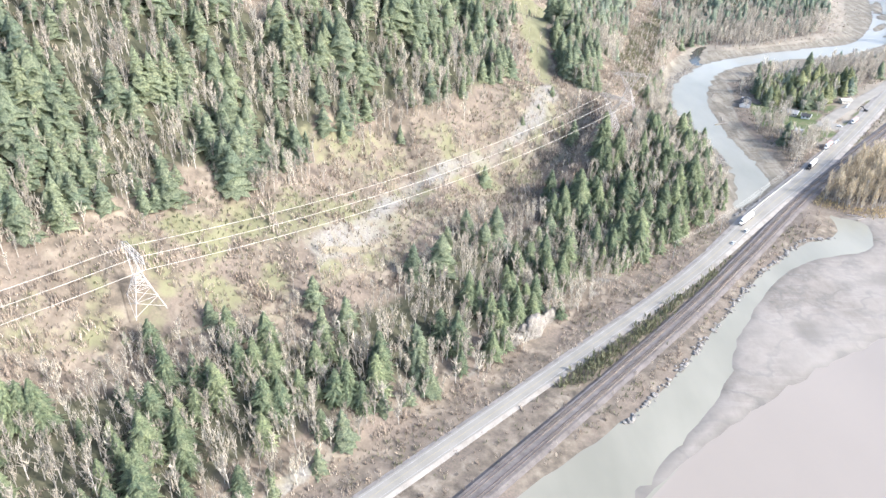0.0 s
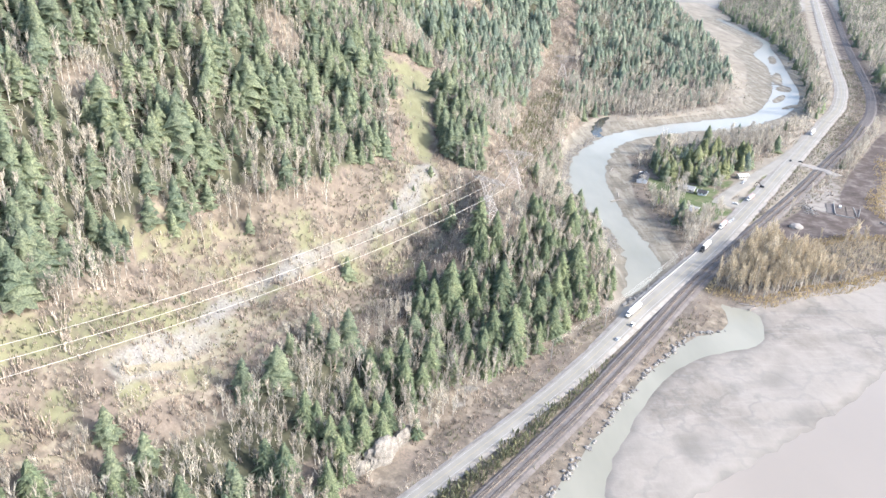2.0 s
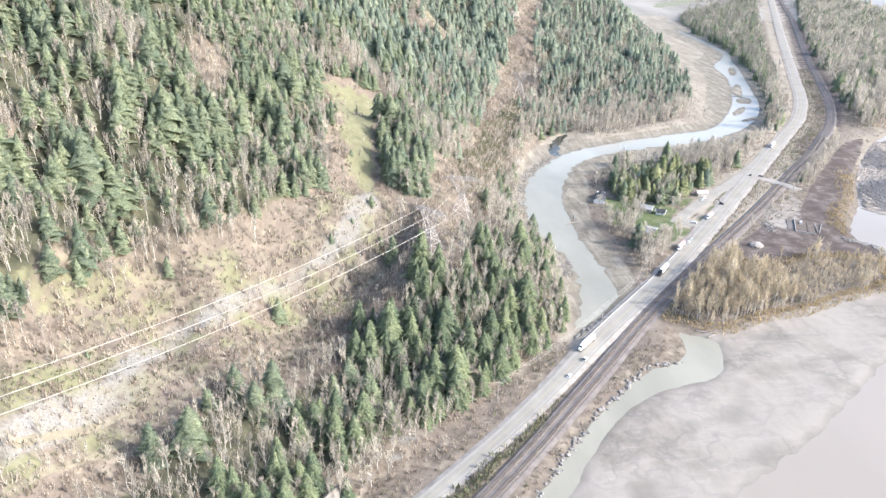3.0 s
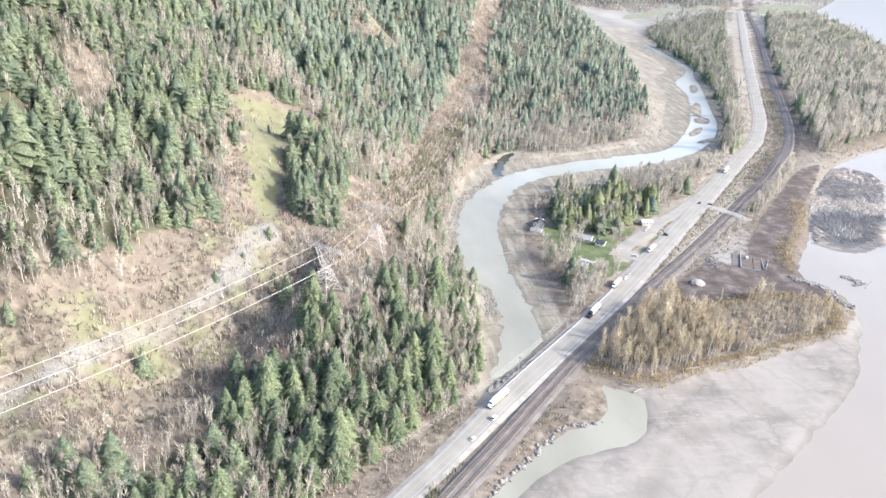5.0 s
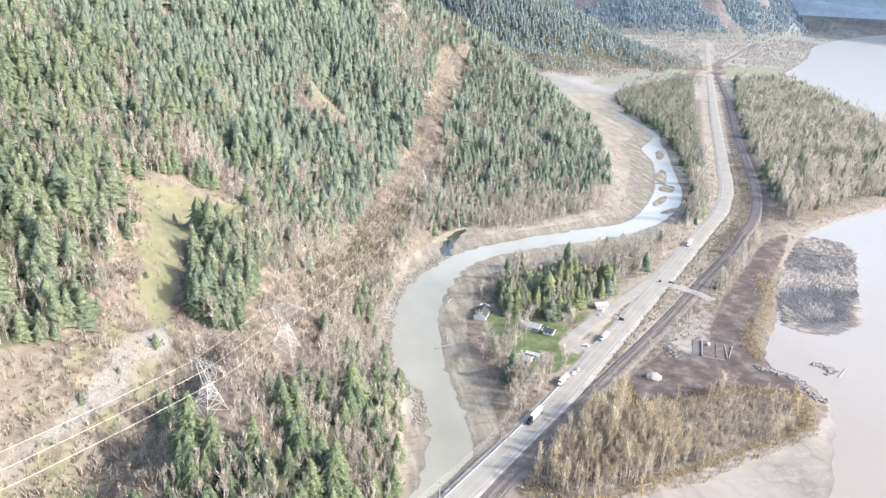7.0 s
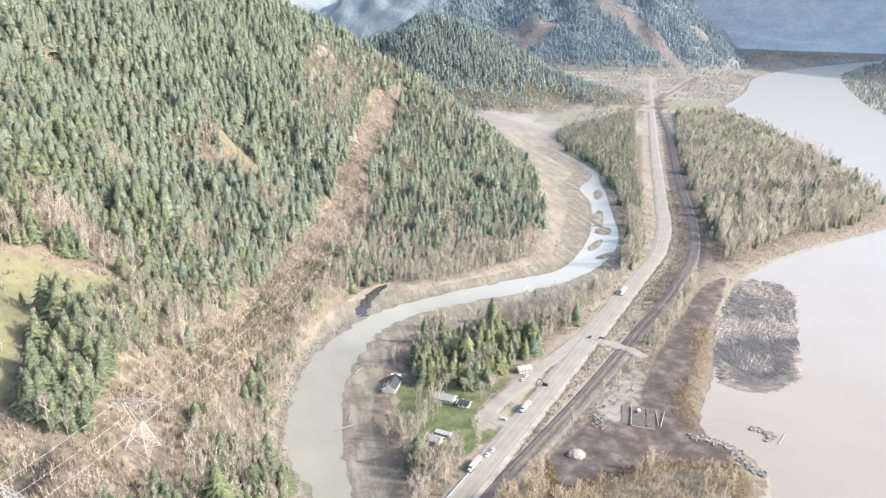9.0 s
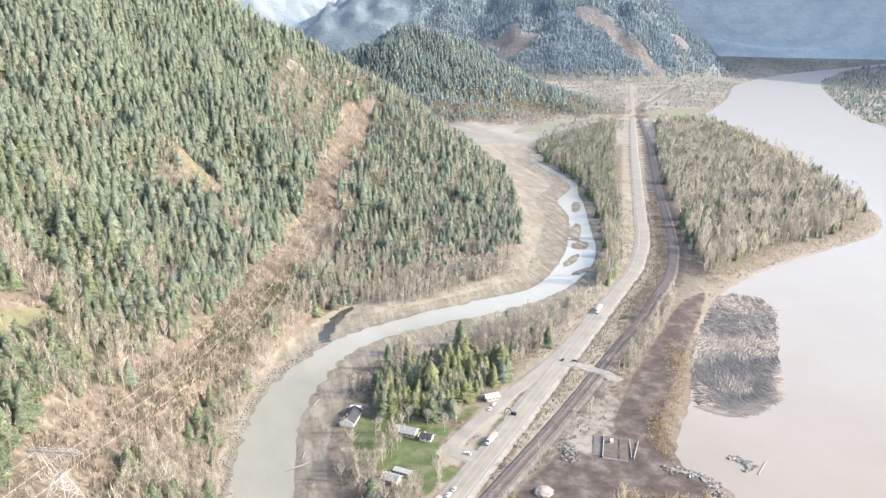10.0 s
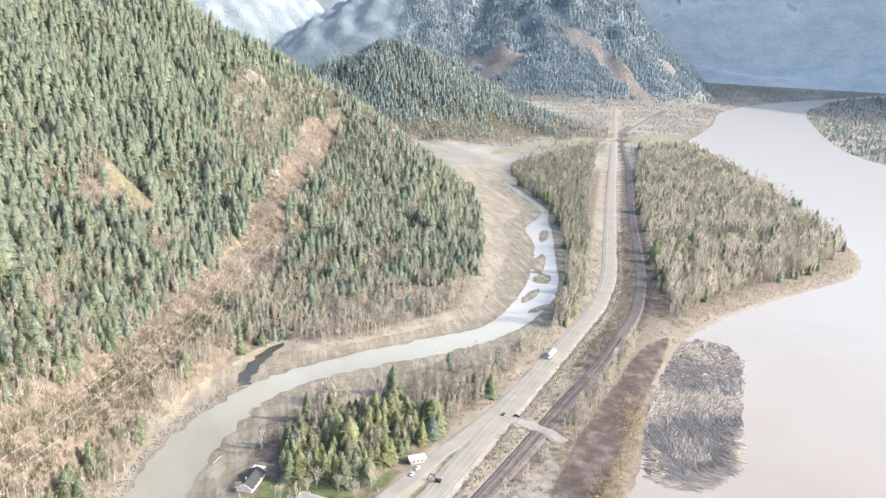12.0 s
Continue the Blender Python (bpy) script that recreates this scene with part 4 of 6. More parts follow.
def merge(parts):
    vs, fs, n = [], [], 0
    for v, f in parts:
        vs.append(v)
        fs.append(f + n)
        n += len(v)
    return np.vstack(vs), np.vstack(fs)


def bare_tree(r, limbs, twigs, spread, thick=1.0, fine=1.0):
    """A unit leafless broadleaf tree, 1 high: stem with steep limbs, and the twigs apart."""
    lean = r.uniform(-0.06, 0.06, 2)
    at = lambda u: np.array([lean[0] * u * u, lean[1] * u * u, u])
    wood = [stem([at(0), at(0.3), at(0.62), at(0.93)], [0.016, 0.013, 0.008, 0.002], 4) if limbs > 14 else stem([at(0), at(0.93)], [0.0125, 0.003], 3)]
    tv, tf = [], []
    for k in range(limbs):
        u = r.uniform(0.15, 0.8)
        th, ln = r.uniform(0, 2 * np.pi), (1.08 - u) * r.uniform(0.10, 0.26) * spread
        base = at(u)
        tip = base + np.array([ln * math.cos(th), ln * math.sin(th), min(ln * r.uniform(2.0, 3.6), 1.02 - u)])
        wood.append(stem([base, tip], [0.0055, 0.0015], 3) if limbs > 14 else (np.array([base - (0.005, 0, 0), base + (0.005, 0, 0), tip]), np.array([(0, 1, 2)])))
        for j in range(twigs):
            p = base + (tip - base) * r.uniform(0.2, 1.0)
            d = np.array([r.normal(0, 0.42), r.normal(0, 0.42), r.uniform(0.9, 2.2)])
            d = d / np.linalg.norm(d) * r.uniform(0.14, 0.30)
            d[2] = min(d[2], 1.06 - p[2])
            sd = np.cross(d, r.normal(size=3))
            sd = sd / np.linalg.norm(sd) * r.uniform(0.0045, 0.0095) * thick * fine
            n = len(tv)
            tv += [p - sd, p + sd, p + d]
            tf.append((n, n + 1, n + 2))
    return merge(wood), (np.array(tv), np.array(tf))


def bush(r, blades):
    v, f = [], []
    for k in range(blades):
        th, out = r.uniform(0, 2 * np.pi), r.uniform(0.05, 0.55)
        base = np.array([out * math.cos(th) * 0.5, out * math.sin(th) * 0.5, -0.05])
        tip = np.array([out * math.cos(th) * 1.25, out * math.sin(th) * 1.25, r.uniform(0.5, 1.0)])
        sd = np.array([-math.sin(th), math.cos(th), 0]) * r.uniform(0.035, 0.09)
        mid = (base + tip) / 2 + np.array([0, 0, 0.12])
        n = len(v)
        v += [base, mid - sd, tip, mid + sd]
        f += [(n, n + 1, n + 2), (n, n + 2, n + 3)]
    return np.array(v), np.array(f)


def shrub(r, stems):
    """A unit thicket of bare upright stems, 1 high."""
    v, f = [], []
    for k in range(stems):
        th, out = r.uniform(0, 2 * np.pi), r.uniform(0.05, 0.5)
        base = np.array([out * math.cos(th) * 0.7, out * math.sin(th) * 0.7, -0.08])
        tip = base + np.array([r.normal(0, 0.16), r.normal(0, 0.16), r.uniform(0.45, 1.1)])
        a = r.uniform(0, np.pi)
        sd = np.array([math.cos(a), math.sin(a), 0]) * r.uniform(0.035, 0.085)
        n = len(v)
        v += [base - sd, base + sd, tip]
        f.append((n, n + 1, n + 2))
    return np.array(v), np.array(f)


def planted(kinds, x, y, z, tall, wide, r, tints):
    """One mesh's arrays: at each place one of the kinds, turned and scaled."""
    vs, fs, ts, n = [], [], [], 0
    pick = r.randint(0, len(kinds), len(x))
    spin = r.uniform(0, 2 * np.pi, len(x))
    for k, (v, f) in enumerate(kinds):
        w = np.nonzero(pick == k)[0]
        if not len(w):
            continue
        c, s = np.cos(spin[w])[:, None], np.sin(spin[w])[:, None]
        px, py = v[None, :, 0] * (tall[w] * wide[w])[:, None], v[None, :, 1] * (tall[w] * wide[w])[:, None]
        q = np.stack([x[w, None] + px * c - py * s, y[w, None] + px * s + py * c, z[w, None] + v[None, :, 2] * tall[w, None]], 2)
        vs.append(q.reshape(-1, 3))
        fs.append((f[None] + (n + np.arange(len(w)) * len(v))[:, None, None]).reshape(-1, f.shape[1]))
        ts.append(np.repeat(tints[w], len(v)))
        n += len(w) * len(v)
    return np.vstack(vs), np.vstack(fs), np.concatenate(ts)


def scatter(x0, x1, y0, y1, step, r):
    """Places on a shaken lattice."""
    a, b = np.meshgrid(np.arange(x0, x1, step), np.arange(y0, y1, step))
    a, b = a.ravel() + r.uniform(-0.5, 0.5, a.size) * step, b.ravel() + r.uniform(-0.5, 0.5, a.size) * step
    return a, b


UPPER = [(-900, 60), (-300, 130), (-185, 262), (-158, 292), (-127, 335), (-90, 358), (-72, 385), (-62, 420), (-40, 450), (-8, 476), (28, 503), (52, 543), (62, 572), (56, 640), (44, 700), (79, 738), (119, 748), (159, 771), (203, 819), (220, 916), (253, 998), (300, 1167), (337, 1252), (385, 1490), (420, 1700), (470, 2000), (-250, 2340), (-1200, 2000)]
SPUR = [(98, 600), (96, 640), (104, 672), (124, 676), (138, 650), (141, 616), (126, 592), (110, 583)]
RIGHT_SPUR = [(325, 1085), (380, 1300), (436, 1529), (470, 1800), (680, 1850), (718, 1650), (668, 1440), (620, 1270), (586, 1150), (545, 1072), (400, 1050)]
KNOLL = [(62, 455), (87, 478), (104, 497), (130, 490), (150, 505), (185, 560), (228, 600), (236, 556), (205, 475), (170, 447), (145, 415), (100, 385), (76, 420)]
LOW_B = [(15, 285), (-16, 303), (20, 360), (49, 396), (80, 378), (74, 345), (46, 320)]
LOW_C = [(-190, 175), (-141, 256), (-81, 282), (-38, 292), (-15, 276), (-68, 225), (-130, 160)]
HOMESTEAD = [(316, 716), (330, 760), (370, 785), (405, 786), (434, 764), (414, 734), (374, 703), (350, 695), (332, 703)]
LEFT_WOOD = [(876, 1890), (936, 1985), (1300, 2330), (1095, 1924), (850, 1427), (745, 1200), (655, 1010), (600, 925), (588, 935), (630, 1020), (690, 1150), (750, 1287), (800, 1482), (825, 1693)]
RIGHT_WOOD = [(1438, 2330), (1632, 2320), (1500, 1951), (1310, 1480), (1170, 1200), (1010, 1075), (874, 1030), (725, 940), (800, 1113), (1020, 1583)]
BRUSHLAND = [(306, 535), (372, 600), (366, 551), (400, 563), (447, 575), (485, 566), (470, 535), (412, 514), (378, 500), (350, 495), (312, 480), (286, 496)]
CREEKSIDE = [(318, 960), (372, 1008), (505, 1045), (560, 1130), (540, 1060), (500, 990), (415, 930), (356, 915)]
LOWER_SLOPE = [(190, 735), (235, 880), (290, 1000), (320, 950), (292, 905), (250, 805), (228, 720), (220, 610), (172, 590), (170, 680)]
MIDLAND = [(300, 735), (350, 806), (415, 826), (530, 885), (590, 925), (600, 905), (520, 838), (470, 785), (425, 760), (420, 800), (385, 815), (335, 768)]
YARD_EDGE = [(508, 742), (560, 803), (640, 890), (660, 888), (590, 800), (525, 725), (517, 690), (500, 640), (490, 640), (505, 690)]
RAIL_EDGE = [(395, 628), (440, 668), (480, 712), (488, 705), (450, 664), (405, 618)]
RAIL_WOOD = [(300, 534), (332, 578), (378, 648), (386, 640), (378, 600), (372, 560), (340, 520)]
HOME_TREES = [(310, 672), (322, 690), (334, 690), (336, 672), (326, 655), (312, 655)]
HOUSE_SIDE = [(268, 512), (292, 560), (294, 640), (300, 690), (318, 655), (318, 626), (345, 618), (330, 596), (300, 566), (275, 530)]


def clear_of(x, y, gap):
    ok = np.ones(len(x), bool)
    for line, half in ((ROAD_LINE, 12), (RAIL_LINE, 10), (FRONT, 9), (CROSS, 8)):
        ok &= np.abs(to_line(x, y, line)[0]) > half + gap - 4.0 * smooth(440, 350, y)
    for area in (CREEK_AREA, RIVER_AREA, CHANNEL_AREA):
        ok &= inside(x, y, area) < -4
    for hx, hy in TOWERS:
        ok &= np.hypot(x - hx, y - hy) > 13
    for hx, hy, hr in CLEARED_SPOTS:
        ok &= np.hypot(x - hx, y - hy) > hr
    return ok


# last two keep trees from hiding the rock face in the camera's view
CLEARED_SPOTS = [(302, 708, 17), (341, 676, 15), (320, 632, 14), (405, 713, 13), (340, 602, 12), (376, 650, 8), (391, 662, 10), (54, 323, 12), (60, 331, 8)]


def wooded(x, y):
    """Share of firs and of leafless trees at each place."""
    fir, bare = np.zeros(len(x)), np.zeros(len(x))
    def add(area, a, b, soft=8.0):
        w = smooth(-soft / 2, soft / 2, inside(x, y, area) + 5 * waves(x, y, 40, 51))
        fir[:] = np.maximum(fir, a * w)
        bare[:] = np.maximum(bare, b * w)
    grove = smooth(-0.25, 0.45, waves(x, y, 95, 52) + 0.5 * waves(x, y, 30, 53))
    up = smooth(-4, 6, inside(x, y, UPPER) + 7 * waves(x, y, 45, 54))
    edge = smooth(90, 0, inside(x, y, UPPER))
    fir[:] = up * (0.95 - (0.58 - 0.25 * (1 - edge)) * (1 - grove))
    bare[:] = up * (0.18 + 0.68 * (1 - grove) * (0.45 + edge))
    mixed = up * smooth(640, 460, y)
    fir[:] = fir * (1 - 0.62 * mixed * (1 - 0.5 * grove))
    bare[:] = np.maximum(bare, mixed * (0.62 - 0.25 * grove))
    for cx, cy, r in PATCHES:
        fir[:] *= smooth(r * 0.7, r * 1.15, np.hypot(x - cx, y - cy))
        if cx != 185:
            bare[:] = np.maximum(bare, 0.95 * smooth(r * 1.25, r * 0.8, np.hypot(x - cx, y - cy)))
    rocky = smooth(-8, 10, inside(x, y, ROCKY))
    fir[:] = fir * (1 - 0.8 * rocky)
    bare[:] = np.maximum(bare, 0.95 * rocky)
    bald = smooth(-5, 2, inside(x, y, BALD))
    fir[:] *= 1 - bald
    bare[:] *= 1 - bald
    add(SPUR, 0.92, 0.3)
    grove2 = smooth(-0.2, 0.6, waves(x, y, 60, 55))
    add(RIGHT_SPUR, 0.12 + 0.55 * grove2, 0.8)
    clump = waves(x, y, 44, 56) + 0.55 * smooth(520, 470, y) + 0.5 * smooth(195, 215, x) - 0.25
    add(KNOLL, 0.86 * smooth(-0.15, 0.2, clump), 0.75)
    add(LOW_B, 0.12 + 0.36 * grove2, 0.6)
    add(LOW_C, 0.08 + 0.38 * grove2, 0.75)
    add(HOMESTEAD, 0.9, 0.45)
    add(LEFT_WOOD, 0.19 + 0.3 * smooth(0.25, 0.7, waves(x, y, 90, 57)) + 0.15 * smooth(75, 30, to_line(x, y, [(770, 1287), (815, 1482), (835, 1693), (876, 1890), (960, 1985)])[0] * 1.0) * (y > 1300), 1.0)
    add(RIGHT_WOOD, 0.09 + 0.2 * smooth(1500, 1900, y) + 0.25 * smooth(0.35, 0.8, waves(x, y, 110, 58)), 1.0)
    add(BRUSHLAND, 0.0, 1.0)
    add(CREEKSIDE, 0.03, 1.0)
    add(LOWER_SLOPE, 0.07, 1.0)
    add(YARD_EDGE, 0.04, 0.7)
    add(RAIL_EDGE, 0.04, 0.7)
    add(RAIL_WOOD, 0.02, 1.0)
    add(MIDLAND, 0.05, 0.8)
    add(HOUSE_SIDE, 0.05, 0.8)
    d = hill(x, y)[1]
    low = smooth(-1, 6, d) * smooth(-4, -14, inside(x, y, OPEN)) * (1 - up) * smooth(14, 24, strip(x, y))
    bare[:] = np.maximum(bare, 0.8 * low)
    fir[:] = np.maximum(fir, 0.14 * low)
    opening = smooth(0, 12, inside(x, y, OPEN))
    lower = smooth(60, 0, to_line(x, y, [(-300, 90), (-115, 262), (-22, 345), (56, 462), (112, 560)])[0])
    bare[:] = np.maximum(bare, (0.5 + 0.4 * lower) * opening * (1 - 0.7 * smooth(-4, 6, inside(x, y, SCREE))) * (1 - 0.8 * smooth(-4, 6, inside(x, y, BALD))))
    fir[:] = np.maximum(fir, 0.07 * opening * smooth(0.0, 0.5, waves(x, y, 50, 59)))
    home = smooth(-3, 3, inside(x, y, HOME_TREES))
    row = smooth(20, 13, strip(x, y))
    fir[:] *= 1 - row
    bare[:] = np.maximum(bare * (1 - 0.4 * row), 0.5 * row)
    for area in (LAWN, LOT, FIELD, MEADOW, MUD):
        near_edge = 12.0 * smooth(880, 940, y) if area is MUD else 0.0
        out = smooth(-2, 3, inside(x, y, area) - near_edge)
        fir[:] *= 1 - out
        bare[:] *= 1 - out
    bare[:] = np.maximum(bare, 0.8 * home)
    bare[:] = np.maximum(bare, 0.9 * smooth(-2, 4, inside(x, y, LEFT_WOOD)))
    return fir, bare


def in_view(x, y):
    """The part of the hill that faces the valley."""
    return (y > 0.55 * np.abs(x) - 60) & (hill(x, y)[1] < 620) & (to_line(x, y, [(-900, 1500), (150, 1640), (330, 1690), (520, 1840), (700, 1900), (700, 2600)])[0] < 20)


# places
tx, ty = scatter(-330, 1700, 130, 850, 6.1, rng)
vx, vy = scatter(-330, 1700, 850, 2500, 5.9, rng)
tx, ty = np.concatenate([tx, vx]), np.concatenate([ty, vy])
keep = in_view(tx, ty)
tx, ty = tx[keep], ty[keep]
fir_share = wooded(tx, ty)[0]
dice = rng.uniform(0, 1, len(tx))
ok = clear_of(tx, ty, 2.0)
is_fir = ok & (dice < fir_share)
tz = ground_at(tx, ty)
is_fir &= tz > 0.7
fx, fy, fz = tx[is_fir], ty[is_fir], tz[is_fir]
bx, by = scatter(-330, 1700, 1080, 2400, 7.2, rng)
nx, ny = scatter(-330, 1100, 830, 1080, 5.2, rng)
bx, by = np.concatenate([nx, bx]), np.concatenate([ny, by])
nx, ny = scatter(-330, 900, 130, 830, 4.5, rng)
bx, by = np.concatenate([nx, bx]), np.concatenate([ny, by])
nx, ny = scatter(268, 500, 470, 700, 4.8, rng)
thick = np.maximum(inside(nx, ny, BRUSHLAND), inside(nx, ny, HOUSE_SIDE)) > -3
bx, by = np.concatenate([nx[thick], bx]), np.concatenate([ny[thick], by])
keep = in_view(bx, by) & clear_of(bx, by, 1.0)
bx, by = bx[keep], by[keep]
keep = rng.uniform(0, 1, len(bx)) < wooded(bx, by)[1] * 0.95
bx, by = bx[keep], by[keep]
bz = ground_at(bx, by)
keep = bz > 0.7
bx, by, bz = bx[keep], by[keep], bz[keep]

NEAR_FIRS = [merge([fir_tiers(9, 11, rng), fir_crown(20, 12, rng, True, 0)]) for _ in range(5)]
MID_FIRS = [merge([fir_tiers(6, 9, rng), fir_crown(9, 8, rng, False, 0)]) for _ in range(7)]
UP_FIRS = [merge([fir_tiers(4, 7, rng), fir_crown(5, 5, rng, False, 0)]) for _ in range(7)]
FAR_FIRS = [fir_tiers(4, 7, rng) for _ in range(6)]
DOT_FIRS = [fir_dot(rng) for _ in range(6)]
DOT_BARE = [bush(rng, 4) for _ in range(5)]
BARE_NEAR = [bare_tree(rng, 15, 7, 0.5, 1.0, 0.6) for _ in range(6)]
BARE_MID = [bare_tree(rng, 9, 5, 0.85, 1.7) for _ in range(6)]
BARE_FAR = [bare_tree(rng, 5, 5, 1.5, 1.9) for _ in range(6)]

fir_tall = np.clip(rng.normal(1.0, 0.26, len(fx)), 0.4, 1.6) * (18.0 + 1.2 * smooth(620, 420, fy)) * np.where(inside(fx, fy, SPUR) > -6, 1.05, 1.0)  * np.where(inside(fx, fy, LEFT_WOOD) > 0, 0.95, 1.0)
fir_tall *= np.where(inside(fx, fy, OPEN) > 6, 0.4, 1.0)
fir_tall *= 0.92 + 0.28 * waves(fx, fy, 48, 64)
fir_tint = np.clip(rng.normal(0.42, 0.26, len(fx)) + 0.22 * waves(fx, fy, 70, 61) + 0.3 * (inside(fx, fy, HOMESTEAD) > 0), 0, 1)
bare_tall = np.clip(rng.normal(13.5, 3.2, len(bx)), 5, 22) * np.where(inside(bx, by, BRUSHLAND) > 0, 1.15 - 0.65 * smooth(365, 400, bx), 1.0) * np.where(np.maximum(inside(bx, by, RIGHT_WOOD), inside(bx, by, LEFT_WOOD)) > 0, (1.2 + 0.3 * waves(bx, by, 38, 63)) * rng.uniform(0.6, 1.5, len(bx)), 1.0)
bare_tall *= np.where((strip(bx, by) < 20) & (hill(bx, by)[1] > 0), 0.42, 1.0)
in_wood = np.maximum(inside(bx, by, RIGHT_WOOD), inside(bx, by, LEFT_WOOD)) > 0
bare_tint = np.clip(rng.normal(0.5, 0.38, len(bx)) * np.where(in_wood, 0.8, 1.0) + 0.4 * waves(bx, by, 55, 62) + (0.25 + 0.75 * waves(bx, by, 120, 65)) * (inside(bx, by, RIGHT_WOOD) > 0) - 0.25 * (inside(bx, by, LEFT_WOOD) > 0), 0, 1)

# firs of the knoll, the low groves and the spur stand singly
near_fir = np.maximum.reduce([inside(fx, fy, a) for a in (KNOLL, LOW_B, LOW_C)]) > -3
near_fir &= np.cumsum(near_fir[::-1])[::-1] <= 300
near_meshes = []
for v, f in NEAR_FIRS:
    lone = array_mesh("crown", v, f, np.full(len(v), 0.5))
    lone.materials.append(FIR_NEAR)
    st = array_mesh("trunk", *stem([(0, 0, -0.03), (0, 0, 0.3), (0, 0, 0.92)], [0.016, 0.011, 0.002]))
    st.materials.append(BARK)
    near_meshes.append((lone, st))
tint_meshes = {}
for k in np.nonzero(near_fir)[0]:
    kind, shade = rng.randint(len(NEAR_FIRS)), int(fir_tint[k] * 3.99)
    if (kind, shade) not in tint_meshes:
        v, f = NEAR_FIRS[kind]
        tint_meshes[kind, shade] = array_mesh("crown", v, f, np.full(len(v), shade / 3.0))
        tint_meshes[kind, shade].materials.append(FIR_NEAR)
    tree = thing("fir_tree", (fx[k], fy[k], fz[k]), rng.uniform(0, 360), ("deep green", "dark green", "mid green", "yellowish green")[shade] + (" tall" if fir_tall[k] > 23 else "") + " fir on the slope above the highway", "tree", "firs by the highway")
    tree.scale = (fir_tall[k] * rng.uniform(1.15, 1.5),) * 2 + (fir_tall[k],)
    for nm, mesh in (("trunk", near_meshes[kind][1]), ("crown", tint_meshes[kind, shade])):
        ob = new(nm, mesh)
        ob.parent = tree

rest = ~near_fir
dist_far = (fy > 1560) | (fx < -300)
valley = np.maximum(inside(fx, fy, LEFT_WOOD), inside(fx, fy, RIGHT_WOOD)) > 0
olive = (inside(fx, fy, HOMESTEAD) > 0) & (rng.uniform(0, 1, len(fx)) < 0.6)
# past this line the haze-paled needles take over, mixed at random
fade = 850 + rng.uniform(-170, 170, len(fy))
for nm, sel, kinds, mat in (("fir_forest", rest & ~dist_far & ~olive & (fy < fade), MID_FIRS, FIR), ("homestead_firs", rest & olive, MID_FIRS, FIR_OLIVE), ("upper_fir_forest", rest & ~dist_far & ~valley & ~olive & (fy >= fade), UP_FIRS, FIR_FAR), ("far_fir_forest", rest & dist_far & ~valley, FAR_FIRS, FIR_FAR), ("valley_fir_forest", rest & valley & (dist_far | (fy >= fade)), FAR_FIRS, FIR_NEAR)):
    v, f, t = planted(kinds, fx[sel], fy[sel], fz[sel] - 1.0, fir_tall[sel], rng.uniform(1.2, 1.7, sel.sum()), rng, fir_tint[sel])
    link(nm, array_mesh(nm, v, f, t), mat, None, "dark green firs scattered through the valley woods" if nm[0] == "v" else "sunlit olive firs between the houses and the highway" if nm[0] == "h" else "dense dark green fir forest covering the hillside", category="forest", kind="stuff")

# leafless trees: the brushland by the river stands singly
near_bare = inside(bx, by, BRUSHLAND) > -3
near_bare |= (inside(bx, by, HOUSE_SIDE) > -3)
near_bare &= np.cumsum(near_bare) <= 260
bare_meshes = []
for (wv, wf), (tv, tf) in BARE_NEAR:
    wm = array_mesh("trunk", wv, wf)
    wm.materials.append(PALE_BARK)
    tms = []
    for shade in range(3):
        tm = array_mesh("crown", tv, tf, np.full(len(tv), shade / 2.0))
        tm.materials.append(GOLD_TWIG)
        rosy = array_mesh("crown", tv, tf, np.full(len(tv), shade / 2.0))
        rosy.materials.append(ROSY_TWIG)
        tms.append((tm, rosy))
    bare_meshes.append((wm, tms))
for k in np.nonzero(near_bare)[0]:
    wm, tms = bare_meshes[rng.randint(len(bare_meshes))]
    shade = int(bare_tint[k] * 2.99)
    by_creek = inside(bx[k:k + 1], by[k:k + 1], HOUSE_SIDE)[0] > -3
    low = smooth(360, 395, bx[k])
    tree = thing("leafless_tree", (bx[k], by[k], bz[k]), rng.uniform(0, 360), ("brown", "tan", "pale tan")[shade] + (" leafless alder with reddish twigs beside the creek" if by_creek else " leafless poplar with thin upright branches on the flats" if low < 0.5 else " low leafless willow with golden twigs on the flats"), "tree", "leafless trees by the river")
    tree.scale = (bare_tall[k] * rng.uniform(0.7, 1.0) * (1 + 0.9 * low * (not by_creek)),) * 2 + (bare_tall[k],)
    for nm, mesh in (("trunk", wm), ("crown", tms[shade][int(by_creek)])):
        ob = new(nm, mesh)
        ob.parent = tree

# broad pale trees round the houses
ROUND = [bare_tree(rng, 22, 14, 2.6, 1.0, 0.55) for _ in range(3)]
round_meshes = []
for (wv, wf), (tv, tf) in ROUND:
    wm, tm = array_mesh("trunk", wv, wf), array_mesh("crown", tv, tf, np.full(len(tv), 0.9))
    wm.materials.append(PALE_BARK)
    tm.materials.append(TWIG)
    round_meshes.append((wm, tm))
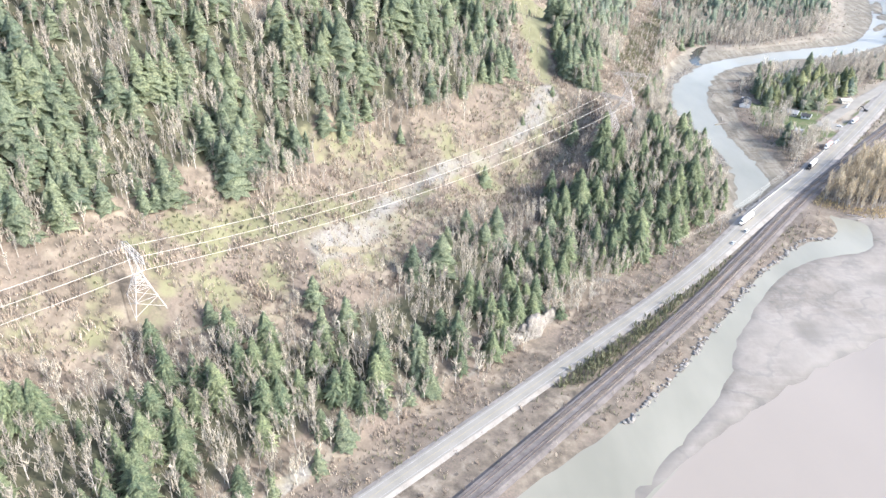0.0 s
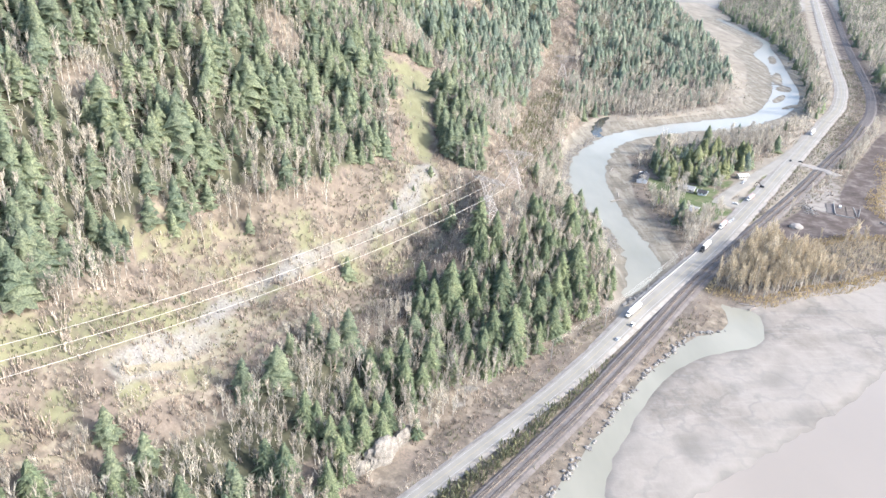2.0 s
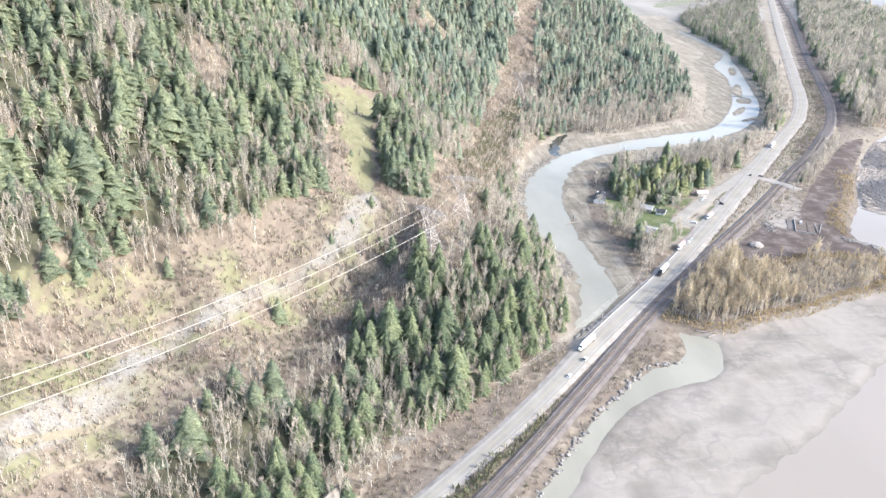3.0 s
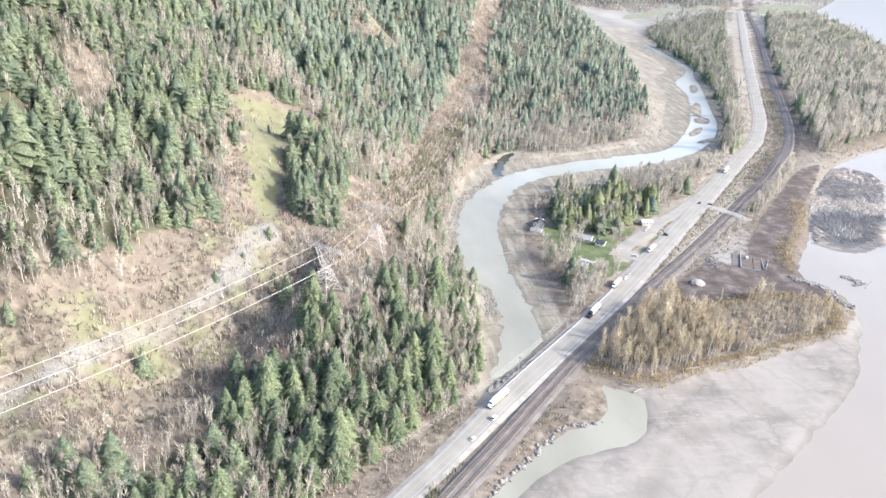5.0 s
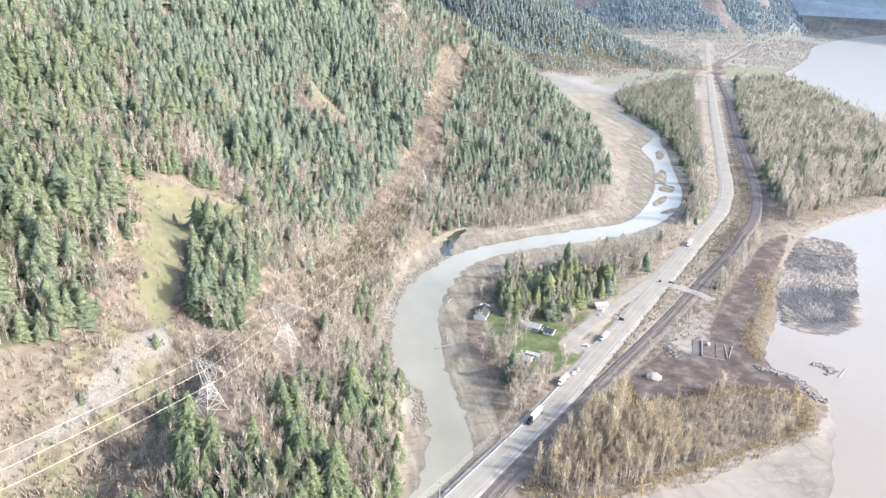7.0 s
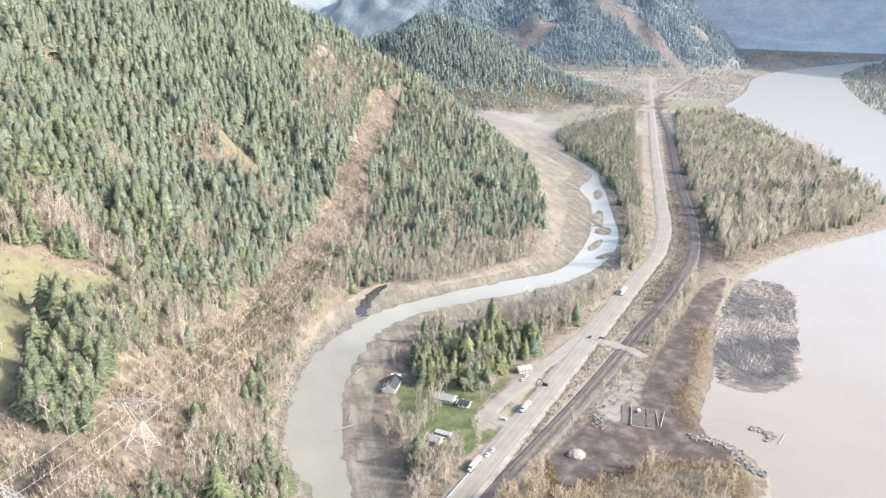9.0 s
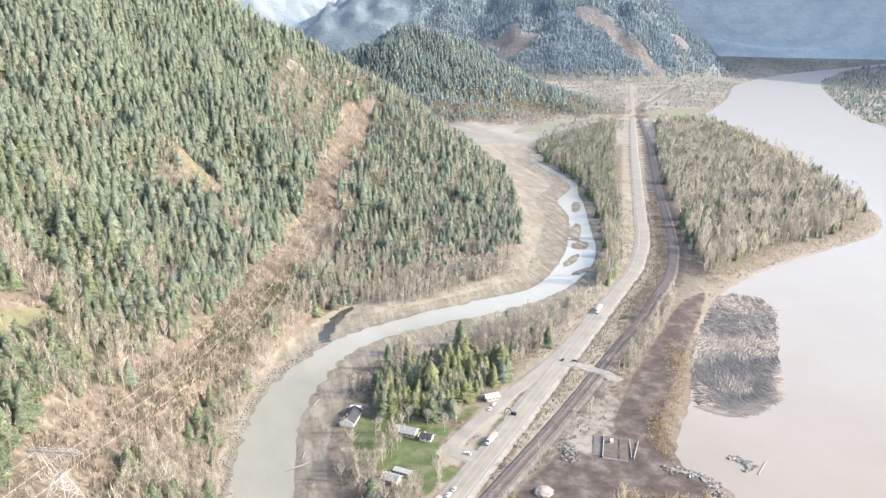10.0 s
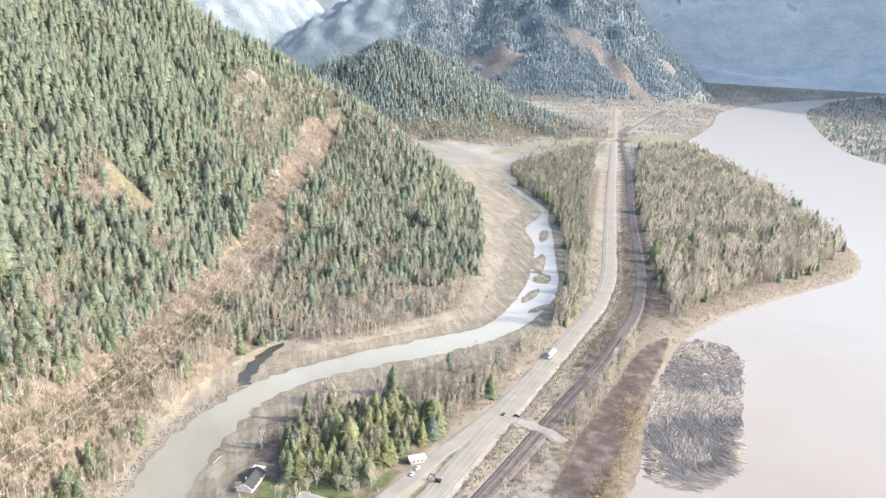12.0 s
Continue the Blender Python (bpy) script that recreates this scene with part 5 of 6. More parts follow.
for k, (hx, hy) in enumerate([(324, 668), (318, 684), (361, 678), (350, 640), (292, 652), (308, 638), (334, 688), (352, 690), (344, 627), (298, 670), (300, 628), (288, 636), (306, 614), (326, 618), (340, 696), (372, 690), (296, 690), (314, 646)]):
    tree = thing("leafless_tree", (hx, hy, float(ground_at(hx, hy))), 77 * k, "broad pale grey leafless tree on the lawn beside the houses", "tree", "broad leafless trees by the houses")
    size = rng.uniform(10, 14)
    tree.scale = (size, size, size)
    for nm, mesh in (("trunk", round_meshes[k % 3][0]), ("crown", round_meshes[k % 3][1])):
        ob = new(nm, mesh)
        ob.parent = tree
bare_tall *= np.where(inside(bx, by, OPEN) > 4, 0.5, 1.0)
rest = ~near_bare
golden = inside(bx, by, BRUSHLAND) > -3
for nm, sub, mat, lab in (("leafless_wood", 0, PALE_BARK, "pale stems and limbs of leafless alder woods"), ("leafless_twigs", 1, TWIG, "tan haze of bare twigs in the alder woods")):
    r2 = np.random.RandomState(77)
    for nm2, kinds, sel in ((nm, BARE_MID, rest & ~golden & (by <= 1150)), ("golden_" + nm, BARE_MID, rest & golden), ("far_" + nm, BARE_FAR, rest & (by > 1150))):
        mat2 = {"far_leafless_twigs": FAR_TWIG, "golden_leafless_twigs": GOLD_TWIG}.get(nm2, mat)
        v, f, t = planted([b[sub] for b in kinds], bx[sel], by[sel], bz[sel] - 0.4, bare_tall[sel], r2.uniform(0.9, 1.4, sel.sum()), r2, bare_tint[sel])
        link(nm2, array_mesh(nm2, v, f, t), mat2, None, lab, category="woodland", kind="stuff")

# far woods on the knoll, the massif and the plain
qx, qy = scatter(-200, 1520, 2350, 3300, 9.5, rng)
keep = (far_hills(qx, qy) > 5) & ((qx > 350) | (qy > 2700))
qx, qy = qx[keep], qy[keep]
vr, va = np.meshgrid(np.geomspace(2250, 10500, 175), np.arange(-3, 47, 0.22), indexing="ij")
va = np.radians(va + rng.uniform(-0.12, 0.12, va.shape)).ravel()
vr = (vr * rng.uniform(0.993, 1.007, vr.shape)).ravel()
vx, vy = 200 + vr * np.sin(va), 200 + vr * np.cos(va)
keep = (far_hills(vx, vy) <= 5) & (wooded(vx, vy)[1] < 0.3)
qx, qy = np.concatenate([qx, vx[keep]]), np.concatenate([qy, vy[keep]])
vr, va = np.meshgrid(np.geomspace(4300, 7400, 120), np.arange(13, 33, 0.15), indexing="ij")
va = np.radians(va + rng.uniform(-0.075, 0.075, va.shape)).ravel()
vr = (vr * rng.uniform(0.996, 1.004, vr.shape)).ravel()
vx, vy = 200 + vr * np.sin(va), 200 + vr * np.cos(va)
keep = mountains(vx, vy) > 30
qx, qy = np.concatenate([qx, vx[keep]]), np.concatenate([qy, vy[keep]])
q_far, q_high = far_hills(qx, qy), mountains(qx, qy)
q_reach = np.hypot(qx - 200, qy - 200)
ok = (hill(qx, qy)[1] < 0) & (inside(qx, qy, RIVER_AREA) < -12) & (inside(qx, qy, FIELD) < 0) & (inside(qx, qy, MEADOW) < 0) & (inside(qx, qy, MUD) < 0) & (scar_at(qx, qy) < 0.5)
for line in (ROAD_LINE, RAIL_LINE):
    ok &= np.abs(to_line(qx, qy, line)[0]) > 26
plain = (q_far < 5) & (q_high < 5)
isle = plain & (inside(qx, qy, [(2037, 2012), (2143, 2273), (2296, 2523), (2713, 3104), (3522, 4175), (4175, 4819), (5254, 5923), (7168, 7276), (8000, 6500), (4000, 1500)]) > 0)
ok &= ~plain | (waves(qx, qy, 330, 71) > -0.45)
ok &= ((q_high < 5) | ((q_high < 760) & (qx > 0.24 * qy) & (q_reach < 7600))) & (~plain | (q_reach < 4800) | (rng.uniform(0, 1, len(qx)) < 0.3))
zq = ground_at(qx, qy) + np.maximum(q_high - 3, 0)
pale_share = 0.1 + 0.4 * smooth(0.0, 0.6, waves(qx, qy, 130, 73)) * (q_high < 5) + 0.86 * (plain & ~isle) + 0.4 * isle + 0.5 * ((q_high > 5) & (q_high < 70)) + 0.75 * smooth(85, 20, q_far) * (q_far > 5)
pale_share = pale_share + 0.5 * (q_high > 70) * smooth(0.1, 0.6, waves(qx, qy, 420, 74))
pale = rng.uniform(0, 1, len(qx)) < pale_share
grow = np.maximum(1.0, q_reach / 4200)
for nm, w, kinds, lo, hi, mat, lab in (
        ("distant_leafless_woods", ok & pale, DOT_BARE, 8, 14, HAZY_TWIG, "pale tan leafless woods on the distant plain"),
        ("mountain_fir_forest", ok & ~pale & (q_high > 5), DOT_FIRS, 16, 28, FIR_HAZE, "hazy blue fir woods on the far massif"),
        ("distant_fir_forest", ok & ~pale & (q_high <= 5), DOT_FIRS, 13, 23, FIR_BLUE, "dark fir woods on the distant hills, blued with painted haze")):
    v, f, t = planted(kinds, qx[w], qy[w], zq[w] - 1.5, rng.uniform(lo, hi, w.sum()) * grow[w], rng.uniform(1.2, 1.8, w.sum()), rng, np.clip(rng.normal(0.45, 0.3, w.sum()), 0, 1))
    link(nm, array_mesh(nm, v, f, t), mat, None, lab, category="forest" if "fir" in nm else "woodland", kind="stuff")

# undergrowth
RAIL_SIDE = float(np.sign(to_line(np.array([150.0]), np.array([300.0]), RAIL_LINE)[0][0]))
GREEN_VERGE = [(58, 284), (105, 335), (162, 390), (190, 412), (200, 420), (152, 370), (75, 288)]
BUSHES = [bush(rng, 6) for _ in range(6)]
SHRUBS = [shrub(rng, 9) for _ in range(8)]
ux, uy = scatter(-330, 860, 130, 1300, 5.0, rng)
vx, vy = scatter(-330, 460, 130, 1620, 2.3, rng)
open_in = (np.maximum.reduce([inside(vx, vy, OPEN), 17 - strip(vx, vy), inside(vx, vy, ROCKY)]) > -3) & (hill(vx, vy)[1] > 2)
wx, wy = scatter(50, 200, 270, 425, 2.6, rng)
verge = inside(wx, wy, GREEN_VERGE) > -1
rx, ry = scatter(270, 500, 465, 600, 2.1, rng)
fringe = np.abs(inside(rx, ry, BRUSHLAND) + 5) < 6
sx, sy = scatter(720, 1300, 920, 1420, 4.2, rng)
bank = (inside(sx, sy, RIVER_AREA) < -3) & (inside(sx, sy, RIVER_AREA) > -75)
ux, uy = np.concatenate([sx[bank], ux]), np.concatenate([sy[bank], uy])
vx2, vy2 = scatter(-330, 330, 130, 600, 2.5, rng)
roadside = ((hill(vx2, vy2)[1] > -18) & (hill(vx2, vy2)[1] < 4)) | ((to_line(vx2, vy2, RAIL_LINE)[0] * RAIL_SIDE > 9) & (to_line(vx2, vy2, RAIL_LINE)[0] * RAIL_SIDE < 24) & (vy2 < 460))
ux, uy = np.concatenate([vx2[roadside], ux]), np.concatenate([vy2[roadside], uy])
hx, hy = scatter(260, 620, 490, 930, 2.7, rng)
thicket = np.maximum.reduce([inside(hx, hy, a) for a in (HOUSE_SIDE, BRUSHLAND, MIDLAND, RAIL_WOOD, RAIL_EDGE, YARD_EDGE)]) > -5
ux, uy = np.concatenate([hx[thicket], ux]), np.concatenate([hy[thicket], uy])
mx, my = scatter(80, 860, 300, 1300, 2.6, rng)
median = (to_line(mx, my, ROAD_LINE)[0] > 9.5) & (to_line(mx, my, RAIL_LINE)[0] < -6.5) & (np.abs(to_line(mx, my, ROAD_LINE)[0]) < 45)
bay = np.abs(inside(mx, my, [(497, 615), (524, 655), (549, 685), (575, 728), (590, 760), (582, 765), (566, 730), (540, 692), (515, 664), (490, 622)])) < 5
ux, uy = np.concatenate([mx[median], ux]), np.concatenate([my[median], uy])
ux, uy = np.concatenate([rx[fringe], mx[bay], wx[verge], vx[open_in], ux]), np.concatenate([ry[fringe], my[bay], wy[verge], vy[open_in], uy])
keep = in_view(ux, uy) & clear_of(ux, uy, -2.4)
ux, uy = ux[keep], uy[keep]
fs = wooded(ux, uy)[0]
between = (to_line(ux, uy, ROAD_LINE)[0] > 9) & (to_line(ux, uy, RAIL_LINE)[0] < -6)
cover = np.where((hill(ux, uy)[1] > -18) & (uy < 600) | (hill(ux, uy)[1] > -2) | (ux > 720) | (uy < 460) | between, 0.95 - 0.7 * fs + 0.2 * (strip(ux, uy) < 18), 0.7)
upstream = (uy > 940) & (inside(ux, uy, MUD) > -3)
for area in (LAWN, LOT, MUD, FLATS):
    cover = cover * np.where((inside(ux, uy, area) < 0) | between, 1.0, 0.6 * upstream)
cover = cover * np.where(between, 1.0, 0.5 + 0.5 * smooth(-0.3, 0.4, waves(ux, uy, 24, 84)))
cover = cover * (1 - 0.75 * smooth(-4, 6, inside(ux, uy, SCREE))) * (1 - 0.93 * smooth(-4, 4, inside(ux, uy, BALD)))
uz = ground_at(ux, uy)
sel = (rng.uniform(0, 1, len(ux)) < cover) & (uz > np.where(upstream, 0.42, 0.6))
green = sel & (rng.uniform(0, 1, len(ux)) < 0.08 + 0.26 * (inside(ux, uy, LOWER_SLOPE) > -10) + 0.15 * (inside(ux, uy, OPEN) > 0) + 0.25 * between + 0.8 * (inside(ux, uy, GREEN_VERGE) > -1) + 0.5 * smooth(0.2, 0.8, waves(ux, uy, 60, 81)))
shore = (uz > 0.4) & ((np.abs(inside(ux, uy, BRUSHLAND) + 5) < 6) & (ux > 265) | (inside(ux, uy, RIVER_AREA) > -22) & (ux > 488) & (ux < 600) & (uy > 612) & (uy < 790) | (inside(ux, uy, RIVER_AREA) > -60) & (inside(ux, uy, RIVER_AREA) < -4) & (ux > 740) & (uy > 920) & (rng.uniform(0, 1, len(ux)) < 0.35))
sel, green = sel & ~shore, green & ~shore
ruffled = np.where(hill(ux, uy)[1] > 0, 1.0 + 0.9 * smooth(-0.3, 0.7, waves(ux, uy, 28, 82)), 1.0)
patchy = np.clip(0.45 + 0.5 * waves(ux, uy, 36, 83) + rng.normal(0, 0.25, len(ux)), 0, 1)
for nm, w, kinds, mat, lab in (("dry_brush", sel & ~green, SHRUBS, BRUSH, "reddish tan dry brush and bracken"), ("golden_reeds", shore, BUSHES, REED_GOLD, "golden dead reeds fringing the mud flats"), ("green_undergrowth", green, BUSHES, BUSH, "mossy green undergrowth")):
    tall = rng.uniform(1.1, 2.7, w.sum()) * np.where(inside(ux[w], uy[w], GREEN_VERGE) > -1, 1.9, 1.0) * np.where((nm == "green_undergrowth") & (inside(ux[w], uy[w], LOWER_SLOPE) > -10), 1.9, 1.0)
    if nm == "dry_brush":
        tall = tall * 1.25 * ruffled[w]
    v, f, t = planted(kinds, ux[w], uy[w], uz[w], tall, rng.uniform(0.9, 1.6, w.sum()), rng, patchy[w])
    link(nm, array_mesh(nm, v, f, t), mat, None, lab, category="undergrowth", kind="stuff")

# ---- power line ----
def tower(place, turn, tall, label):
    """Lattice tower: splayed legs to a waist, a flaring head and a wide flat crossbeam."""
    ob = thing("transmission_tower", place, turn, label, "pylon", "power line towers")
    waist, wz, hz, arm = 1.6, 0.56 * tall, 0.93 * tall, 0.45 * tall
    base = 0.245 * tall
    for sx in (-1, 1):
        for sy in (-1, 1):
            bm = bmesh.new()
            beam(bm, (sx * base, sy * base, -1.5), (sx * waist, sy * waist, wz), 0.32)
            part("leg", bm, STEEL, ob)
    bm = bmesh.new()
    cuts = [0.0, 0.2, 0.36, 0.48, 0.56]
    for a, b in zip(cuts[:-1], cuts[1:]):
        w0, w1 = (base + (waist - base) * c / 0.56 for c in (a, b))
        z0, z1 = a * tall, b * tall
        for p, q in (((-1, -1), (1, -1)), ((1, -1), (1, 1)), ((1, 1), (-1, 1)), ((-1, 1), (-1, -1))):
            beam(bm, (p[0] * w0, p[1] * w0, z0), (q[0] * w1, q[1] * w1, z1), 0.16)
            beam(bm, (q[0] * w0, q[1] * w0, z0), (p[0] * w1, p[1] * w1, z1), 0.16)
            beam(bm, (p[0] * w1, p[1] * w1, z1), (q[0] * w1, q[1] * w1, z1), 0.16)
    part("bracing", bm, STEEL, ob)
    for s in (-1, 1):
        bm = bmesh.new()
        for sy in (-1, 1):
            beam(bm, (s * waist, sy * waist, wz), (s * 0.25 * tall, sy * 0.9, hz), 0.3)
            beam(bm, (-s * waist, sy * waist, wz), (s * 0.13 * tall, sy * 1.1, (wz + hz) / 2 + 2), 0.16)
            beam(bm, (s * 0.10 * tall, sy * 1.2, (wz + hz) / 2), (s * 0.06 * tall, sy * 0.9, hz), 0.16)
        beam(bm, (s * 0.25 * tall, -0.9, hz), (s * 0.1 * tall, 1.2, (wz + hz) / 2), 0.16)
        part("head_frame", bm, STEEL, ob)
    bm = bmesh.new()
    for sy in (-1, 1):
        beam(bm, (-arm, 0, hz + 0.3), (arm, 0, hz + 0.3), 0.24)
        beam(bm, (-0.3 * tall, sy * 0.9, hz), (0.3 * tall, sy * 0.9, hz), 0.22)
        beam(bm, (-0.3 * tall, sy * 0.9, hz + 1.9), (0.3 * tall, sy * 0.9, hz + 1.9), 0.22)
        for k in range(8):
            a, b = (-0.3 + 0.075 * k) * tall, (-0.3 + 0.075 * (k + 1)) * tall
            beam(bm, (a, sy * 0.9, hz + 1.9 * (k % 2)), (b, sy * 0.9, hz + 1.9 * ((k + 1) % 2)), 0.15)
        for s in (-1, 1):
            beam(bm, (s * 0.3 * tall, sy * 0.9, hz + 1.9), (s * arm, 0, hz + 0.3), 0.2)
            beam(bm, (s * 0.3 * tall, sy * 0.9, hz), (s * arm, 0, hz + 0.3), 0.2)
    part("crossbeam", bm, STEEL, ob)
    for s in (-1, 0, 1):
        bm = bmesh.new()
        beam(bm, (s * arm * 0.96, 0, hz + 0.2), (s * arm * 0.96, 0, hz - 2.2), 0.22)
        part("insulator", bm, WIRE, ob, "hanging insulator string")
    return ob, arm * 0.96, hz - 2.2


def cable_mesh(name, a, b, sag, w):
    """One sagging round cable from a to b."""
    way = (b - a).normalized()
    side = Vector((way.y, -way.x, 0)).normalized()
    up = side.cross(way)
    v, f = [], []
    for k in range(17):
        u = k / 16
        p = a.lerp(b, u) - Vector((0, 0, 4 * sag * u * (1 - u)))
        v += [p + (side * math.cos(s * math.pi / 3) + up * math.sin(s * math.pi / 3)) * w for s in range(6)]
    for k in range(16):
        f += [(6 * k + s, 6 * k + (s + 1) % 6, 6 * k + 6 + (s + 1) % 6, 6 * k + 6 + s) for s in range(6)]
    return array_mesh(name, v, f)


tower_tops = []
tall_of = (29, 27, 30, 29, 30, 28)
span = np.array([(-420, 20)] + TOWERS + [(470, 2000)], float)
for k, (px_, py_) in enumerate(TOWERS):
    way = span[k + 2] - span[k]
    turn = math.degrees(math.atan2(way[1], way[0])) - 90
    z = float(ground_at(px_, py_))
    ob, arm, hook = tower((px_, py_, z), turn, tall_of[k], "pale galvanised lattice transmission tower standing in the cleared strip")
    side = Vector((math.cos(radians(turn)), math.sin(radians(turn)), 0))
    tower_tops.append([Vector((px_, py_, z + hook)) + side * arm * s for s in (-1, 0, 1)])
first = [p + Vector((-330, -300, 55)) for p in tower_tops[0]]
last = [p + Vector((40, 330, -30)) for p in tower_tops[-1]]
chain = [first] + tower_tops + [last]
for k_span, (ends, nexts) in enumerate(zip(chain[:-1], chain[1:])):
    for a, b in zip(ends, nexts):
        mesh = cable_mesh("power_wire", a, b, (b - a).length ** 2 * 0.00009 + 0.3, 0.10 if k_span < 2 else 0.06)
        link("power_wire", mesh, WIRE, None, "bright sagging power conductor strung between the towers", category="cable", group="power line wires")

# ---- vehicles in the stopped queue ----
def wheel_mesh(r, w):
    bm = bmesh.new()
    bmesh.ops.create_cone(bm, cap_ends=True, segments=12, radius1=r, radius2=r, depth=w, matrix=Matrix.Rotation(radians(90), 4, "X"))
    mesh = bpy.data.meshes.new("wheel")
    bm.to_mesh(mesh)
    bm.free()
    return mesh


BIG_WHEEL, SMALL_WHEEL = wheel_mesh(0.52, 0.5), wheel_mesh(0.33, 0.24)


def wheels(parent, mesh, spots, z):
    for x, y in spots:
        link("wheel", mesh, RUBBER, parent).location = (x, y, z)


def semi_truck(x, y, z, turn, paint_box, paint_cab, label, length=13.5):
    ob = thing("semi_truck", (x, y, z), turn, label, "truck", "vehicles queued on the highway")
    h = length / 2
    part("trailer", block(bmesh.new(), -h - 2, h - 2, -1.3, 1.3, 1.2, 4.1, 0, 0.08), paint_box, ob)
    part("chassis", block(bmesh.new(), -h - 1.5, h + 3.5, -0.6, 0.6, 0.75, 1.15), DARK, ob)
    bm = block(bmesh.new(), h - 1.6, h + 1.4, -1.25, 1.25, 1.1, 3.7, 0.06, 0.12)
    block(bm, h + 1.3, h + 3.4, -1.05, 1.05, 1.0, 2.2, 0.1, 0.15)
    cab = part("cab", bm, paint_cab, ob)
    part("windscreen", block(bmesh.new(), h + 1.36, h + 1.46, -1.05, 1.05, 2.3, 3.3), GLASS, cab)
    part("deflector", block(bmesh.new(), h - 1.4, h + 0.2, -1.1, 1.1, 3.7, 4.2, 0.3, 0.05), paint_cab, ob)
    wheels(ob, BIG_WHEEL, [(a, b) for a in (-h - 0.6, -h + 0.7, h - 1.2, h + 0.1, h + 2.7) for b in (-1.05, 1.05)], 0.52)
    return ob


def car(x, y, z, turn, body, label, van=False):
    ob = thing("van" if van else "car", (x, y, z), turn, label, "van" if van else "car", "vehicles queued on the highway")
    part("body", block(bmesh.new(), -2.3, 2.3, -0.9, 0.9, 0.35, 1.0, 0.05, 0.14), body, ob)
    cabin = part("cabin", block(bmesh.new(), -2.2 if van else -1.7, 1.0, -0.82, 0.82, 0.98, 2.0 if van else 1.5, 0.18, 0.08), GLASS, ob)
    part("roof", block(bmesh.new(), -1.9 if van else -1.35, 0.65, -0.68, 0.68, 2.0 if van else 1.5, 2.06 if van else 1.56, 0.05, 0.02), body, cabin)
    wheels(ob, SMALL_WHEEL, [(a, b) for a in (-1.4, 1.45) for b in (-0.82, 0.82)], 0.33)
    return ob


ROAD_Z = 2.84
semi_truck(304, 557.5, ROAD_Z, 229, WHITE, DARK, "white box trailer behind a dark tractor stopped on the highway")
semi_truck(216.5, 462, ROAD_Z, 226, WHITE, WHITE, "all-white semi truck stopped at the highway edge")
semi_truck(335.5, 598.5, ROAD_Z, 229, RED, WHITE, "faded red trailer and white tractor pulled onto the shoulder", 9.5)
semi_truck(388, 660, ROAD_Z - 0.5, 225, RED, SILVER, "faded red trailer with silver tractor on the grass verge", 8)
semi_truck(559, 864.5, ROAD_Z, 230, WHITE, WHITE, "white semi truck waiting in the distant queue", 12)
car(211, 446, ROAD_Z, 47, WHITE, "white van stopped across the centre line", True)
car(196.5, 430, ROAD_Z - 0.3, 47, SILVER, "silver car parked beside the railway verge")
car(346, 608, ROAD_Z - 0.05, 229, WHITE, "white car stopped at the highway shoulder")
car(350.5, 612.5, ROAD_Z - 0.05, 229, SILVER, "silver car stopped at the highway shoulder")
car(368.5, 648, 2.66, 140, WHITE, "white pickup-sized car at the frontage road junction")
car(490, 762, 3.02, 320, DARK, "black car turning at the level crossing")
car(481, 766, ROAD_Z, 229, DARK, "dark car waiting on the highway near the crossing")
car(399, 700, 2.63, 229, SILVER, "silver car parked on the frontage road")
car(404, 706, 2.63, 229, WHITE, "white car parked on the frontage road by the cream building")

def excavator(x, y, z, turn):
    """A tracked excavator with its boom reaching forward."""
    ob = thing("excavator", (x, y, z), turn, "dark tracked excavator parked beside the frontage road", "excavator")
    for s in (-1, 1):
        part("track", block(bmesh.new(), -2.0, 2.0, s * 1.15 - 0.3, s * 1.15 + 0.3, 0.0, 0.85, 0, 0.25), RUBBER, ob)
    part("body", block(bmesh.new(), -2.3, 1.2, -1.3, 1.3, 0.95, 2.1, 0.06, 0.12), DARK, ob)
    cab = part("cab", block(bmesh.new(), -0.2, 1.4, 0.3, 1.25, 2.05, 3.0, 0.1, 0.08), DARK, ob)
    part("window", block(bmesh.new(), 1.3, 1.42, 0.42, 1.12, 2.2, 2.85), GLASS, cab)
    bm = bmesh.new()
    for a, b in (((1.0, -0.3, 1.6), (2.6, -0.3, 4.3)), ((2.6, -0.3, 4.3), (5.2, -0.3, 4.6))):
        beam(bm, a, b, 0.5)
    part("boom", bm, DARK, ob)
    bm = bmesh.new()
    beam(bm, (5.2, -0.3, 4.6), (6.4, -0.3, 1.4), 0.36)
    part("arm", bm, DARK, ob)
    part("bucket", block(bmesh.new(), 5.9, 6.9, -0.9, 0.3, 0.3, 1.4, 0.25, 0.1), RUST_STEEL, ob)
    return ob


excavator(413, 690, 2.3, 150)

# concrete barrier along the creek side
rail_line = glide(ROAD, 3.2)
keep_b = (rail_line[:, 0] > 222) & (rail_line[:, 0] < 336)
b_way = np.gradient(rail_line, axis=0)
b_way /= np.hypot(b_way[:, 0], b_way[:, 1])[:, None]
barrier = thing("roadside_barrier", (*rail_line[keep_b].mean(axis=0), 0), 0, "row of pale concrete barriers along the highway edge", "barrier")
bm = bmesh.new()
for a, w in ((0.0, 0.30), (0.35, 0.16), (0.82, 0.09)):
    for sx in (-1.45, 1.45):
        for sy in (-w, w):
            bm.verts.new((sx, sy, a))
bm.verts.ensure_lookup_table()
for k in (0, 4):
    for quad in ((0, 2, 6, 4), (1, 5, 7, 3), (0, 4, 5, 1), (2, 3, 7, 6)):
        bm.faces.new([bm.verts[k + q] for q in quad])
bm.faces.new([bm.verts[q] for q in (8, 10, 11, 9)])
